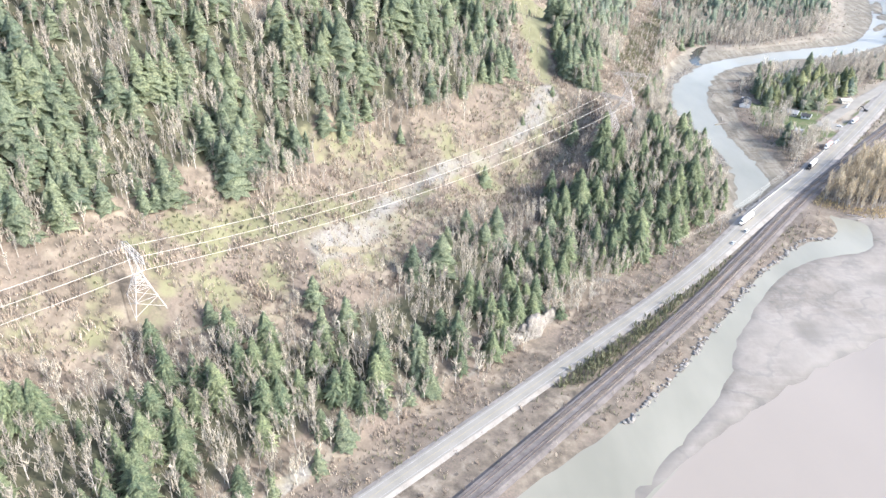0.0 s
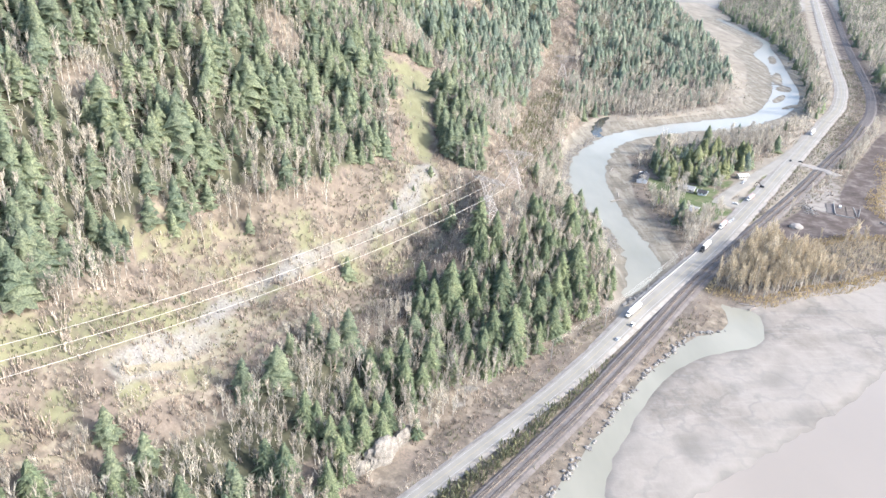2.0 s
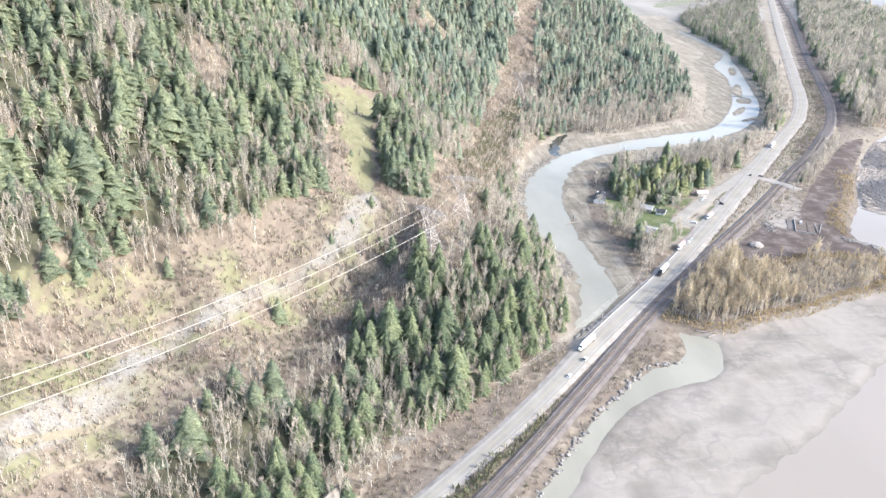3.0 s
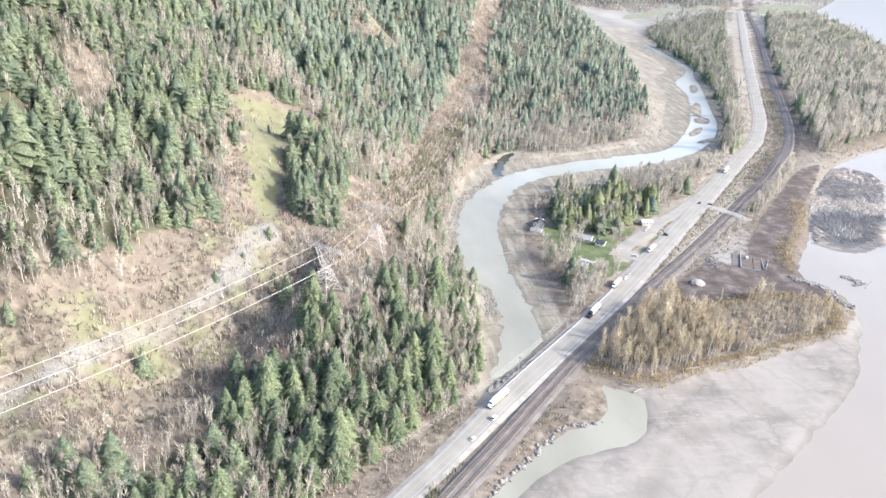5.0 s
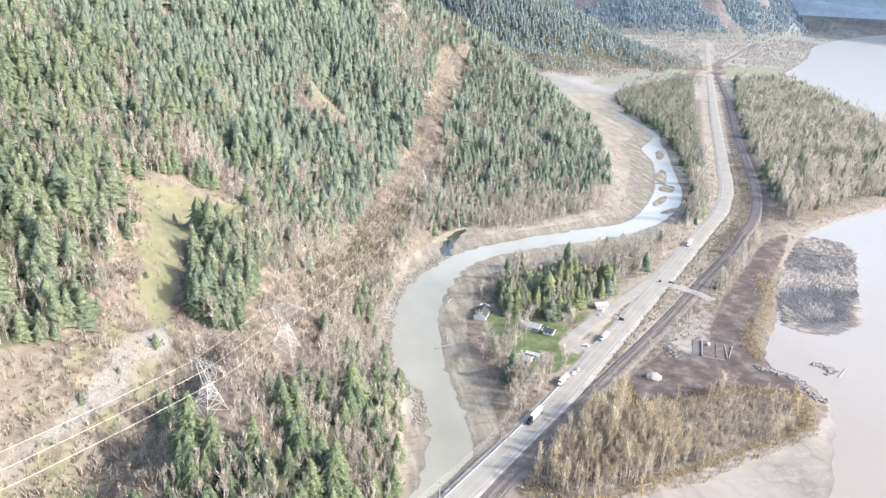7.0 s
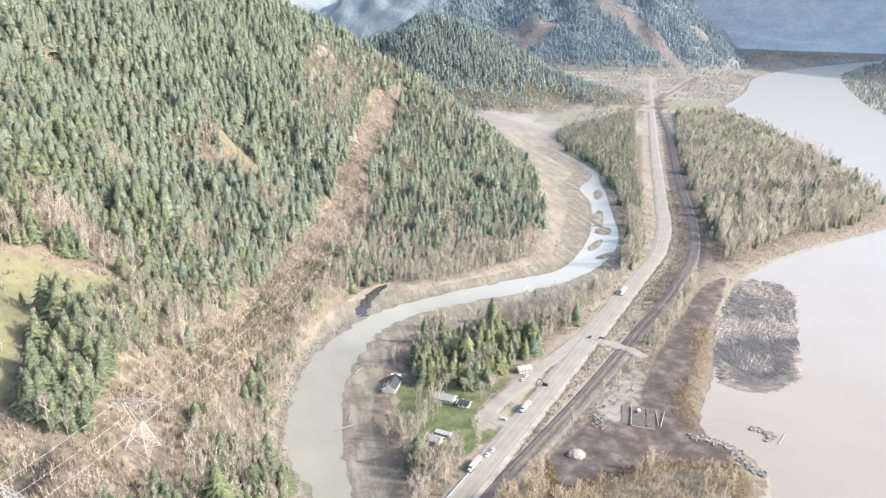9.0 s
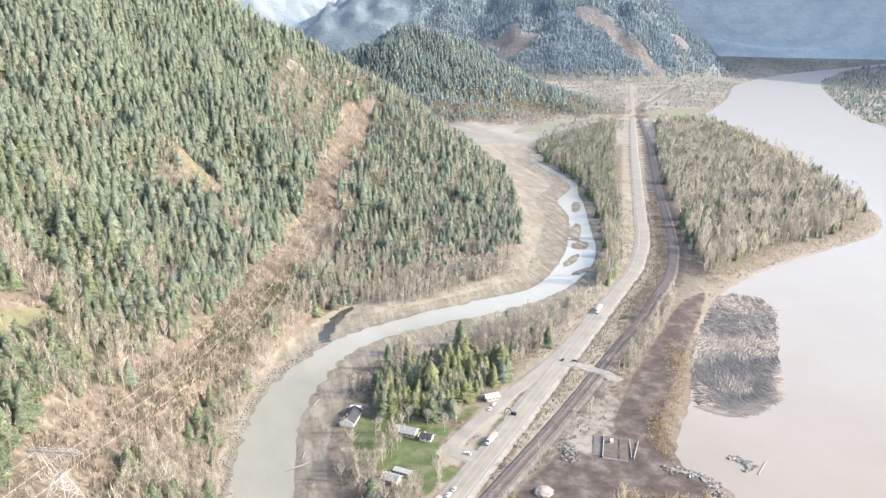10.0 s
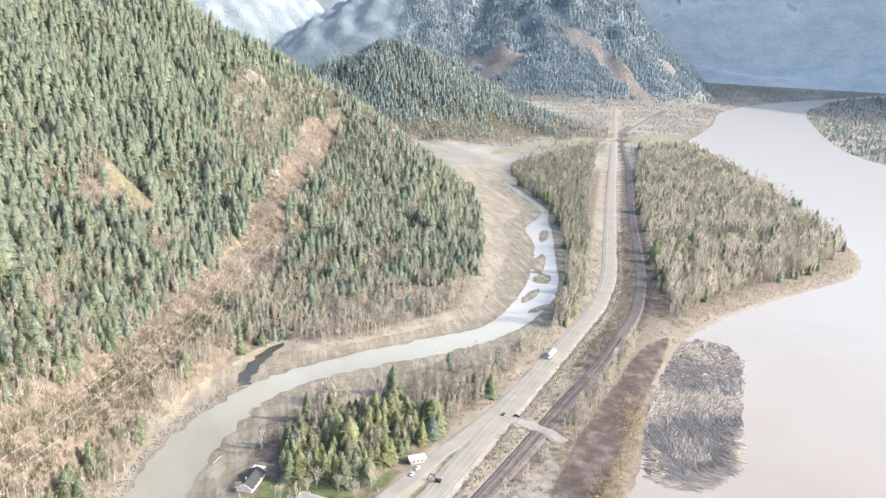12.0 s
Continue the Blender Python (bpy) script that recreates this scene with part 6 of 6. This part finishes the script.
seg_mesh = bpy.data.meshes.new("barrier_block")
bm.to_mesh(seg_mesh)
bm.free()
seg_mesh.materials.append(CONCRETE)
for p, w in zip(rail_line[keep_b], b_way[keep_b]):
    ob = new("barrier_block", seg_mesh)
    ob.parent = barrier
    q = p + np.array([-w[1], w[0]]) * -5.9
    ob.matrix_basis = barrier.matrix_basis.inverted() @ pose(q[0], q[1], 2.82, 0, 0, math.degrees(math.atan2(w[1], w[0])))

# ---- utility poles ----
def utility_pole(x, y, tall, turn):
    z = float(ground_at(x, y))
    ob = thing("utility_pole", (x, y, z), turn, "weathered wooden utility pole with a crossarm by the creek", "pole", "roadside utility poles")
    bm = bmesh.new()
    bmesh.ops.create_cone(bm, cap_ends=True, segments=8, radius1=0.24, radius2=0.15, depth=tall + 1, matrix=Matrix.Translation((0, 0, tall / 2 - 0.5)))
    part("post", bm, CONCRETE, ob, "pale sun-bleached post")
    part("crossarm", block(bmesh.new(), -1.5, 1.5, -0.08, 0.08, tall - 1.0, tall - 0.75), WOOD, ob)
    for s in (-1.35, -0.5, 0.5, 1.35):
        part("insulator", block(bmesh.new(), s - 0.07, s + 0.07, -0.07, 0.07, tall - 0.75, tall - 0.45, 0.3), CONCRETE, ob)
    return [Vector((x, y, z + tall - 0.45)) + Vector((math.cos(radians(turn)), math.sin(radians(turn)), 0)) * s for s in (-1.35, -0.5, 0.5, 1.35)]


pole_spots = [(150, 408), (193, 446), (233, 485), (276, 531), (296, 568), (330, 612)]
tops = [utility_pole(a, b, 14.5, -43) for a, b in pole_spots]
for e0, e1 in zip(tops[:-1], tops[1:]):
    for a, b in zip(e0, e1):
        bm = bmesh.new()
        old = a
        for k in range(1, 9):
            u = k / 8
            p = a.lerp(b, u) - Vector((0, 0, 3.2 * u * (1 - u)))
            beam(bm, old, p, 0.05)
            old = p
        mesh = bpy.data.meshes.new("utility_wire")
        bm.to_mesh(mesh)
        bm.free()
        link("utility_wire", mesh, WIRE, None, "thin sagging utility wire between roadside poles", category="cable", group="utility wires")
for a, b, t in ((497, 893, 9), (521, 868, 9)):
    utility_pole(a, b, t, 20)

# ---- houses by the creek ----
def house(name, x, y, turn, long, wide, eave, ridge, roof, wall, label, windows=3, porch=None):
    z = float(ground_at(x, y))
    ob = thing(name, (x, y, z), turn, label, "house")
    a, b = long / 2, wide / 2
    bm = bmesh.new()
    pts = [(sx * a, sy * b, h) for sx in (-1, 1) for sy in (-1, 1) for h in (-0.6, eave)] + [(-a, 0, ridge), (a, 0, ridge)]
    v = [bm.verts.new(p) for p in pts]
    for q in ((0, 1, 5, 4), (2, 6, 7, 3), (0, 2, 3, 8, 1), (4, 5, 9, 7, 6), (1, 8, 9, 5), (3, 7, 9, 8)):
        bm.faces.new([v[k] for k in q])
    part("wall", bm, wall, ob)
    o, t = 0.7, 0.28
    for s in (-1, 1):
        bm = bmesh.new()
        slope = (ridge - eave) / b
        low = eave - o * slope
        up, dn = [], []
        for sx in (-1, 1):
            for yy, zz in ((0, ridge), (s * (b + o), low)):
                up.append(bm.verts.new((sx * (a + o), yy, zz + 0.05 + t)))
                dn.append(bm.verts.new((sx * (a + o), yy, zz + 0.05)))
        for q in ((up[0], up[1], up[3], up[2]), (dn[0], dn[2], dn[3], dn[1]), (up[0], dn[0], dn[1], up[1]), (up[2], up[3], dn[3], dn[2]), (up[1], dn[1], dn[3], up[3])):
            bm.faces.new(q)
        bmesh.ops.recalc_face_normals(bm, faces=bm.faces)
        part("roof", bm, roof, ob)
    for sx in (-1, 1):
        for s in (-1, 1):
            bm = bmesh.new()
            beam(bm, (sx * (a + o + 0.12), 0, ridge + 0.2), (sx * (a + o + 0.12), s * (b + o), eave - o * (ridge - eave) / b + 0.2), 0.28)
            part("bargeboard", bm, WHITE, ob, "white gable trim")
    for s in (-1, 1):
        for k in range(windows):
            cx = (k + 0.5) / windows * long * 0.86 - long * 0.43
            w = part("window", block(bmesh.new(), cx - 0.7, cx + 0.7, s * b - 0.05, s * b + 0.05, eave * 0.38, eave * 0.82), WHITE, ob)
            part("pane", block(bmesh.new(), cx - 0.58, cx + 0.58, s * (b + 0.03) - 0.05, s * (b + 0.03) + 0.05, eave * 0.42, eave * 0.78), GLASS, w)
    part("door", block(bmesh.new(), a - 0.05, a + 0.06, -0.5, 0.5, 0, 2.05), WOOD, ob)
    part("chimney", block(bmesh.new(), -a * 0.4 - 0.4, -a * 0.4 + 0.4, b * 0.3 - 0.4, b * 0.3 + 0.4, eave, ridge + 0.9), CONCRETE, ob)
    if porch:
        px0, px1, py0, py1, hz = porch
        part("porch_roof", block(bmesh.new(), px0, px1, py0, py1, hz, hz + 0.25), WHITE, ob)
        for cx in (px0 + 0.2, px1 - 0.2):
            for cy in (py0 + 0.2, py1 - 0.2):
                part("porch_post", block(bmesh.new(), cx - 0.1, cx + 0.1, cy - 0.1, cy + 0.1, -0.6, hz), WHITE, ob)
    return ob


house("house", 302, 707, 66, 19, 9.5, 3.2, 5.6, DARK_ROOF, WHITE, "white house with a black shingle roof beside the creek lawn", 4, (9.6, 15.5, -3, 4.5, 2.8))
house("house", 336, 681, -35, 13, 8, 3.0, 5.2, GREY_ROOF, CREAM, "cream house with a grey shingle roof among bare trees", 3)
house("house", 347, 671, -35, 7.5, 5.5, 2.8, 4.4, DARK_ROOF, WHITE, "low white outbuilding with a black shingle roof", 2)
house("cottage", 317, 630, -38, 9, 7, 2.8, 4.6, GREY_ROOF, CREAM, "small weathered cottage with a worn grey roof", 2)
house("mobile_home", 324.5, 635.5, -38, 9, 3.2, 2.7, 3.3, PALE_METAL, CREAM, "narrow white-roofed mobile home beside the cottage", 3)
house("roadside_building", 405, 715.5, 8, 9.5, 6.2, 3.0, 4.4, CREAM, CREAM, "cream roadside building with a pale roof", 3)

# ---- boulders and shore works ----
def boulder_mesh(r):
    bm = bmesh.new()
    bmesh.ops.create_icosphere(bm, subdivisions=1, radius=1)
    for v in bm.verts:
        v.co *= r.uniform(0.65, 1.2)
        v.co.z *= 0.75
    mesh = bpy.data.meshes.new("boulder")
    bm.to_mesh(mesh)
    bm.free()
    mesh.materials.append(ROCK)
    return mesh


BOULDERS = [boulder_mesh(rng) for _ in range(6)]


def riprap(line, wide, count, size, label):
    p = glide(line, 2.0)
    mid = p.mean(axis=0)
    ob = thing("riprap", (mid[0], mid[1], 0), 0, label, "boulders", "boulder heaps")
    for k in range(count):
        q = p[rng.randint(len(p))] + rng.normal(0, wide, 2)
        s = rng.uniform(0.5, 1.3) * size
        b = new("boulder", BOULDERS[rng.randint(6)])
        b.parent = ob
        b.matrix_basis = Matrix.LocRotScale((q[0] - mid[0], q[1] - mid[1], max(float(ground_at(*q)), -0.2) + s * 0.25), Euler((rng.uniform(-0.4, 0.4), rng.uniform(-0.4, 0.4), rng.uniform(0, 6.2))), (s, s * rng.uniform(0.7, 1.2), s))
    return ob


riprap([(90, 262), (124, 300), (153, 334), (194, 386), (225, 417), (248, 438), (271, 443)], 1.0, 230, 1.1, "grey boulders lining the railway embankment shore")
riprap([(428, 628), (432, 636), (432, 644)], 2.6, 90, 1.0, "heap of pale broken rock in the yard")
riprap([(486, 606), (495, 602), (505, 591), (500, 577), (503, 563)], 2.4, 230, 1.2, "jumbled grey boulders on the river point")
riprap([(533, 612), (540, 604), (536, 598)], 2.0, 90, 1.2, "small rocky islet of grey boulders")
riprap([(214, 474), (222, 482), (238, 494), (252, 506)], 1.0, 110, 0.9, "dark boulders under the highway embankment at the creek end")

# scree blocks, too many to tell apart
kx, ky = scatter(-80, 110, 300, 600, 2.3, rng)
sel = (inside(kx, ky, SCREE) + 6 * waves(kx, ky, 20, 95) > 0) & (rng.uniform(0, 1, len(kx)) < 0.6)
kx, ky = kx[sel], ky[sel]
rock_v = np.array([(1, 0, 0), (-0.3, 0.9, 0.1), (-0.8, -0.5, 0), (0.2, -0.9, 0.1), (0.1, 0.1, 0.8), (0, 0, -0.6)])
rock_f = np.array([(0, 1, 4), (1, 2, 4), (2, 3, 4), (3, 0, 4), (1, 0, 5), (2, 1, 5), (3, 2, 5), (0, 3, 5)])
v, f, t = planted([(rock_v, rock_f), (rock_v * (0.7, 1.2, 0.8), rock_f)], kx, ky, ground_at(kx, ky) + 0.1, rng.uniform(0.25, 0.85, len(kx)) ** 1.3, rng.uniform(0.8, 1.4, len(kx)), rng, rng.uniform(0, 1, len(kx)))
link("scree_blocks", array_mesh("scree_blocks", v, f, t), ROCK, None, "grey talus blocks scattered down the open slope", category="rocks", kind="stuff")

# pale broken rock along the cut bank of the creek
kx, ky = scatter(200, 300, 560, 900, 1.5, rng)
edge = inside(kx, ky, CREEK_AREA) + 2 * waves(kx, ky, 14, 96)
sel = (edge < -1) & (edge > -9) & (hill(kx, ky)[1] > -18) & (rng.uniform(0, 1, len(kx)) < 0.75)
kx, ky = kx[sel], ky[sel]
v, f, t = planted([(rock_v, rock_f), (rock_v * (0.7, 1.2, 0.8), rock_f)], kx, ky, np.maximum(ground_at(kx, ky), 0) + 0.1, rng.uniform(0.3, 1.1, len(kx)) ** 1.3, rng.uniform(0.8, 1.4, len(kx)), rng, rng.uniform(0, 1, len(kx)))
link("bank_rocks", array_mesh("bank_rocks", v, f, t), ROCK, None, "pale broken rock along the eroded creek bank", category="rocks", kind="stuff")

# loading ramp and yard works
ramp_ob = thing("loading_ramp", (461, 636, float(ground_at(461, 636))), 63, "concrete loading ramp with low walls in the dirt yard", "ramp")
part("slab", block(bmesh.new(), -14, 14, -4.2, 4.8, -0.5, 0.22, 0.02), YARD_EARTH, ramp_ob, "brown earth-strewn slab")
part("slab", block(bmesh.new(), -14, 13, -10.5, -4.9, -0.5, 0.16, 0.02), YARD_EARTH, ramp_ob, "brown earth-strewn slab")
part("pit", block(bmesh.new(), -12, 13, 5.4, 11.5, -0.5, 0.12, 0.02), BALLAST, ramp_ob, "dark wet wash bay")
part("side_wall", block(bmesh.new(), -13.5, 14, 4.85, 5.35, -0.5, 1.3, 0, 0.04), CONCRETE, ramp_ob)
part("end_wall", block(bmesh.new(), -14.5, -14.1, -10.5, 4.8, -0.5, 0.7, 0, 0.04), CONCRETE, ramp_ob)
for row_x, row_y, row_turn in ((2, -12.0, 4), (1, -15.5, -8)):
    row = thing("jersey_barriers", (461 + 0.454 * row_x - 0.891 * row_y, 636 + 0.891 * row_x + 0.454 * row_y, float(ground_at(474, 626))), 63 + row_turn, "row of pale concrete barriers beside the loading ramp", "barrier", "yard barriers")
    for k in range(7):
        part("barrier_block", block(bmesh.new(), -11 + 3.2 * k, -8.1 + 3.2 * k, -0.3, 0.3, 0, 0.85, 0.25, 0.04), CONCRETE, row)
pile = bmesh.new()
bmesh.ops.create_icosphere(pile, subdivisions=4, radius=1)
for v in pile.verts:
    lump = 1 + 0.14 * noise.noise(v.co * 2.5) + 0.05 * noise.noise(v.co * 7)
    v.co = Vector((v.co.x * 6.0 * lump, v.co.y * 5.2 * lump, max(v.co.z, -0.2) * 3.0 * lump))
gravel_pile = thing("gravel_pile", (401, 600, float(ground_at(401, 600))), 20, "smooth pile of pale crushed gravel in the dirt yard", "gravel pile")
part("heap", pile, GRAVEL, gravel_pile)
box = thing("equipment_box", (464, 642, float(ground_at(461, 636)) + 0.2), 63, "white steel equipment box on the loading ramp", "container")
part("body", block(bmesh.new(), -1.6, 1.6, -0.9, 0.9, 0, 1.8, 0, 0.05), WHITE, box)
part("door", block(bmesh.new(), 1.6, 1.65, -0.7, 0.7, 0.1, 1.6), SILVER, box)

# ---- driftwood and the log raft ----
def log_mesh(sides=5):
    v, f = stem([(0, 0, -0.5), (0.01, 0, 0.0), (0, 0.01, 0.5)], [0.5, 0.46, 0.40], sides)
    n = len(v)
    v = np.vstack([v, [(0, 0, -0.5), (0, 0, 0.5)]])
    f = np.vstack([f] + [[(n, (k + 1) % sides, k)] for k in range(sides)] + [[(n + 1, 2 * sides + k, 2 * sides + (k + 1) % sides)] for k in range(sides)])
    return v, f


LV, LF = log_mesh()
LV = LV[:, [2, 1, 0]]
one_log = array_mesh("log", LV, LF[:, ::-1])
one_log.materials.append(LOG)
BOOM = [(700, 886), (722, 890), (744, 869), (735, 837), (668, 745), (616, 677), (584, 660), (561, 658), (549, 676), (574, 727), (601, 767), (638, 813), (675, 856)]
raft = thing("log_raft", (640, 770, 0), 0, "raft of grey floating logs packed into the river bay", "log raft")
lx, ly = scatter(540, 745, 655, 890, 1.65, rng)
sel = inside(lx, ly, BOOM) + 1.5 * waves(lx, ly, 18, 97) > 0
lx, ly = lx[sel], ly[sel]
swirl = 0.85 + 0.7 * waves(lx, ly, 120, 98) + 0.2 * waves(lx, ly, 22, 99) + 1.4 * smooth(22, 2, inside(lx, ly, BOOM)) * smooth(760, 700, ly) + rng.normal(0, 0.16, len(lx)) * np.where(ly > 800, 3.0, 1.0)
long = rng.uniform(4.0, 12.0, len(lx))
fat = rng.uniform(0.22, 0.52, len(lx))
lz = rng.uniform(0.0, 0.32, len(lx))
single = (ly < 720) & (np.cumsum(ly < 720) <= 300)
for k in np.nonzero(single)[0]:
    ob = new("log", one_log)
    ob.parent = raft
    ob.matrix_basis = Matrix.LocRotScale((lx[k] - 640, ly[k] - 770, lz[k]), Euler((0, rng.uniform(-0.02, 0.02), swirl[k])), (long[k], fat[k], fat[k]))
w = np.nonzero(~single)[0]
c, s = np.cos(swirl[w])[:, None], np.sin(swirl[w])[:, None]
PV = np.array([(a, 0.5 * math.cos(k * 2.0944 + 1.5708), 0.5 * math.sin(k * 2.0944 + 1.5708)) for a in (-0.5, 0.5) for k in range(3)])
PF = np.array([(0, 3, 1), (1, 3, 4), (1, 4, 2), (2, 4, 5), (2, 5, 0), (0, 5, 3), (0, 1, 2), (3, 5, 4)])
ax, ay = PV[None, :, 0] * long[w, None], PV[None, :, 1] * fat[w, None]
q = np.stack([lx[w, None] + ax * c - ay * s - 640, ly[w, None] + ax * s + ay * c - 770, lz[w, None] + PV[None, :, 2] * fat[w, None]], 2).reshape(-1, 3)
link("log_pack", array_mesh("log_pack", q, (PF[None] + (np.arange(len(w)) * len(PV))[:, None, None]).reshape(-1, 3)), LOG, raft, "packed floating logs", kind="stuff")
for x, y, turn, ln in ((264, 660, 20, 16), (268, 672, 75, 9), (300, 474, -20, 12), (303, 470, 30, 9), (346, 489, 10, 11), (545, 598, 40, 18), (281, 740, 60, 10), (1010, 1180, 30, 14), (1500, 1650, 50, 24)):
    ob = thing("driftwood_log", (x, y, max(float(ground_at(x, y)), 0) + 0.25), turn, "grey driftwood log stranded on the silty shore", "log", "driftwood")
    ob.scale = (ln, 0.9, 0.9)
    new("stem", one_log).parent = ob

# ---- rock faces above the highway ----
def rock_outcrop(x, y, wide, deep, tall, turn):
    bm = bmesh.new()
    bmesh.ops.create_icosphere(bm, subdivisions=4, radius=1)
    for v in bm.verts:
        n = noise.noise(v.co * 1.7 + Vector((x, y, 0))) * 0.35 + noise.noise(v.co * 5.0 + Vector((y, x, 0))) * 0.16
        step = round(v.co.z * 4) / 4
        v.co = Vector((v.co.x * wide * (1 + n), v.co.y * deep * (1 + n), (0.6 * v.co.z + 0.4 * step) * tall * (1 + 0.5 * n)))
    ob = thing("rock_outcrop", (x, y, float(ground_at(x, y)) - tall * 0.25), turn, "pale fractured rock outcrop on the steep brushy slope", "rock", "rock outcrops")
    part("rock", bm, PALE_ROCK, ob)


for spot in ((51, 329, 10, 5, 13, 45), (61, 340, 8, 3, 7, 47), (41, 319, 7, 3, 6, 43), (33, 311, 5, 2.5, 4, 43)):
    rock_outcrop(*spot)
for spot in ((300, 1512, 16, 9, 15, 20), (316, 1535, 13, 8, 12, 35), (284, 1450, 12, 8, 16, 10), (290, 1398, 13, 7, 12, 15), (338, 1402, 11, 8, 9, 50), (330, 1280, 10, 7, 9, 30), (404, 1590, 12, 8, 8, 30)):
    rock_outcrop(*spot)
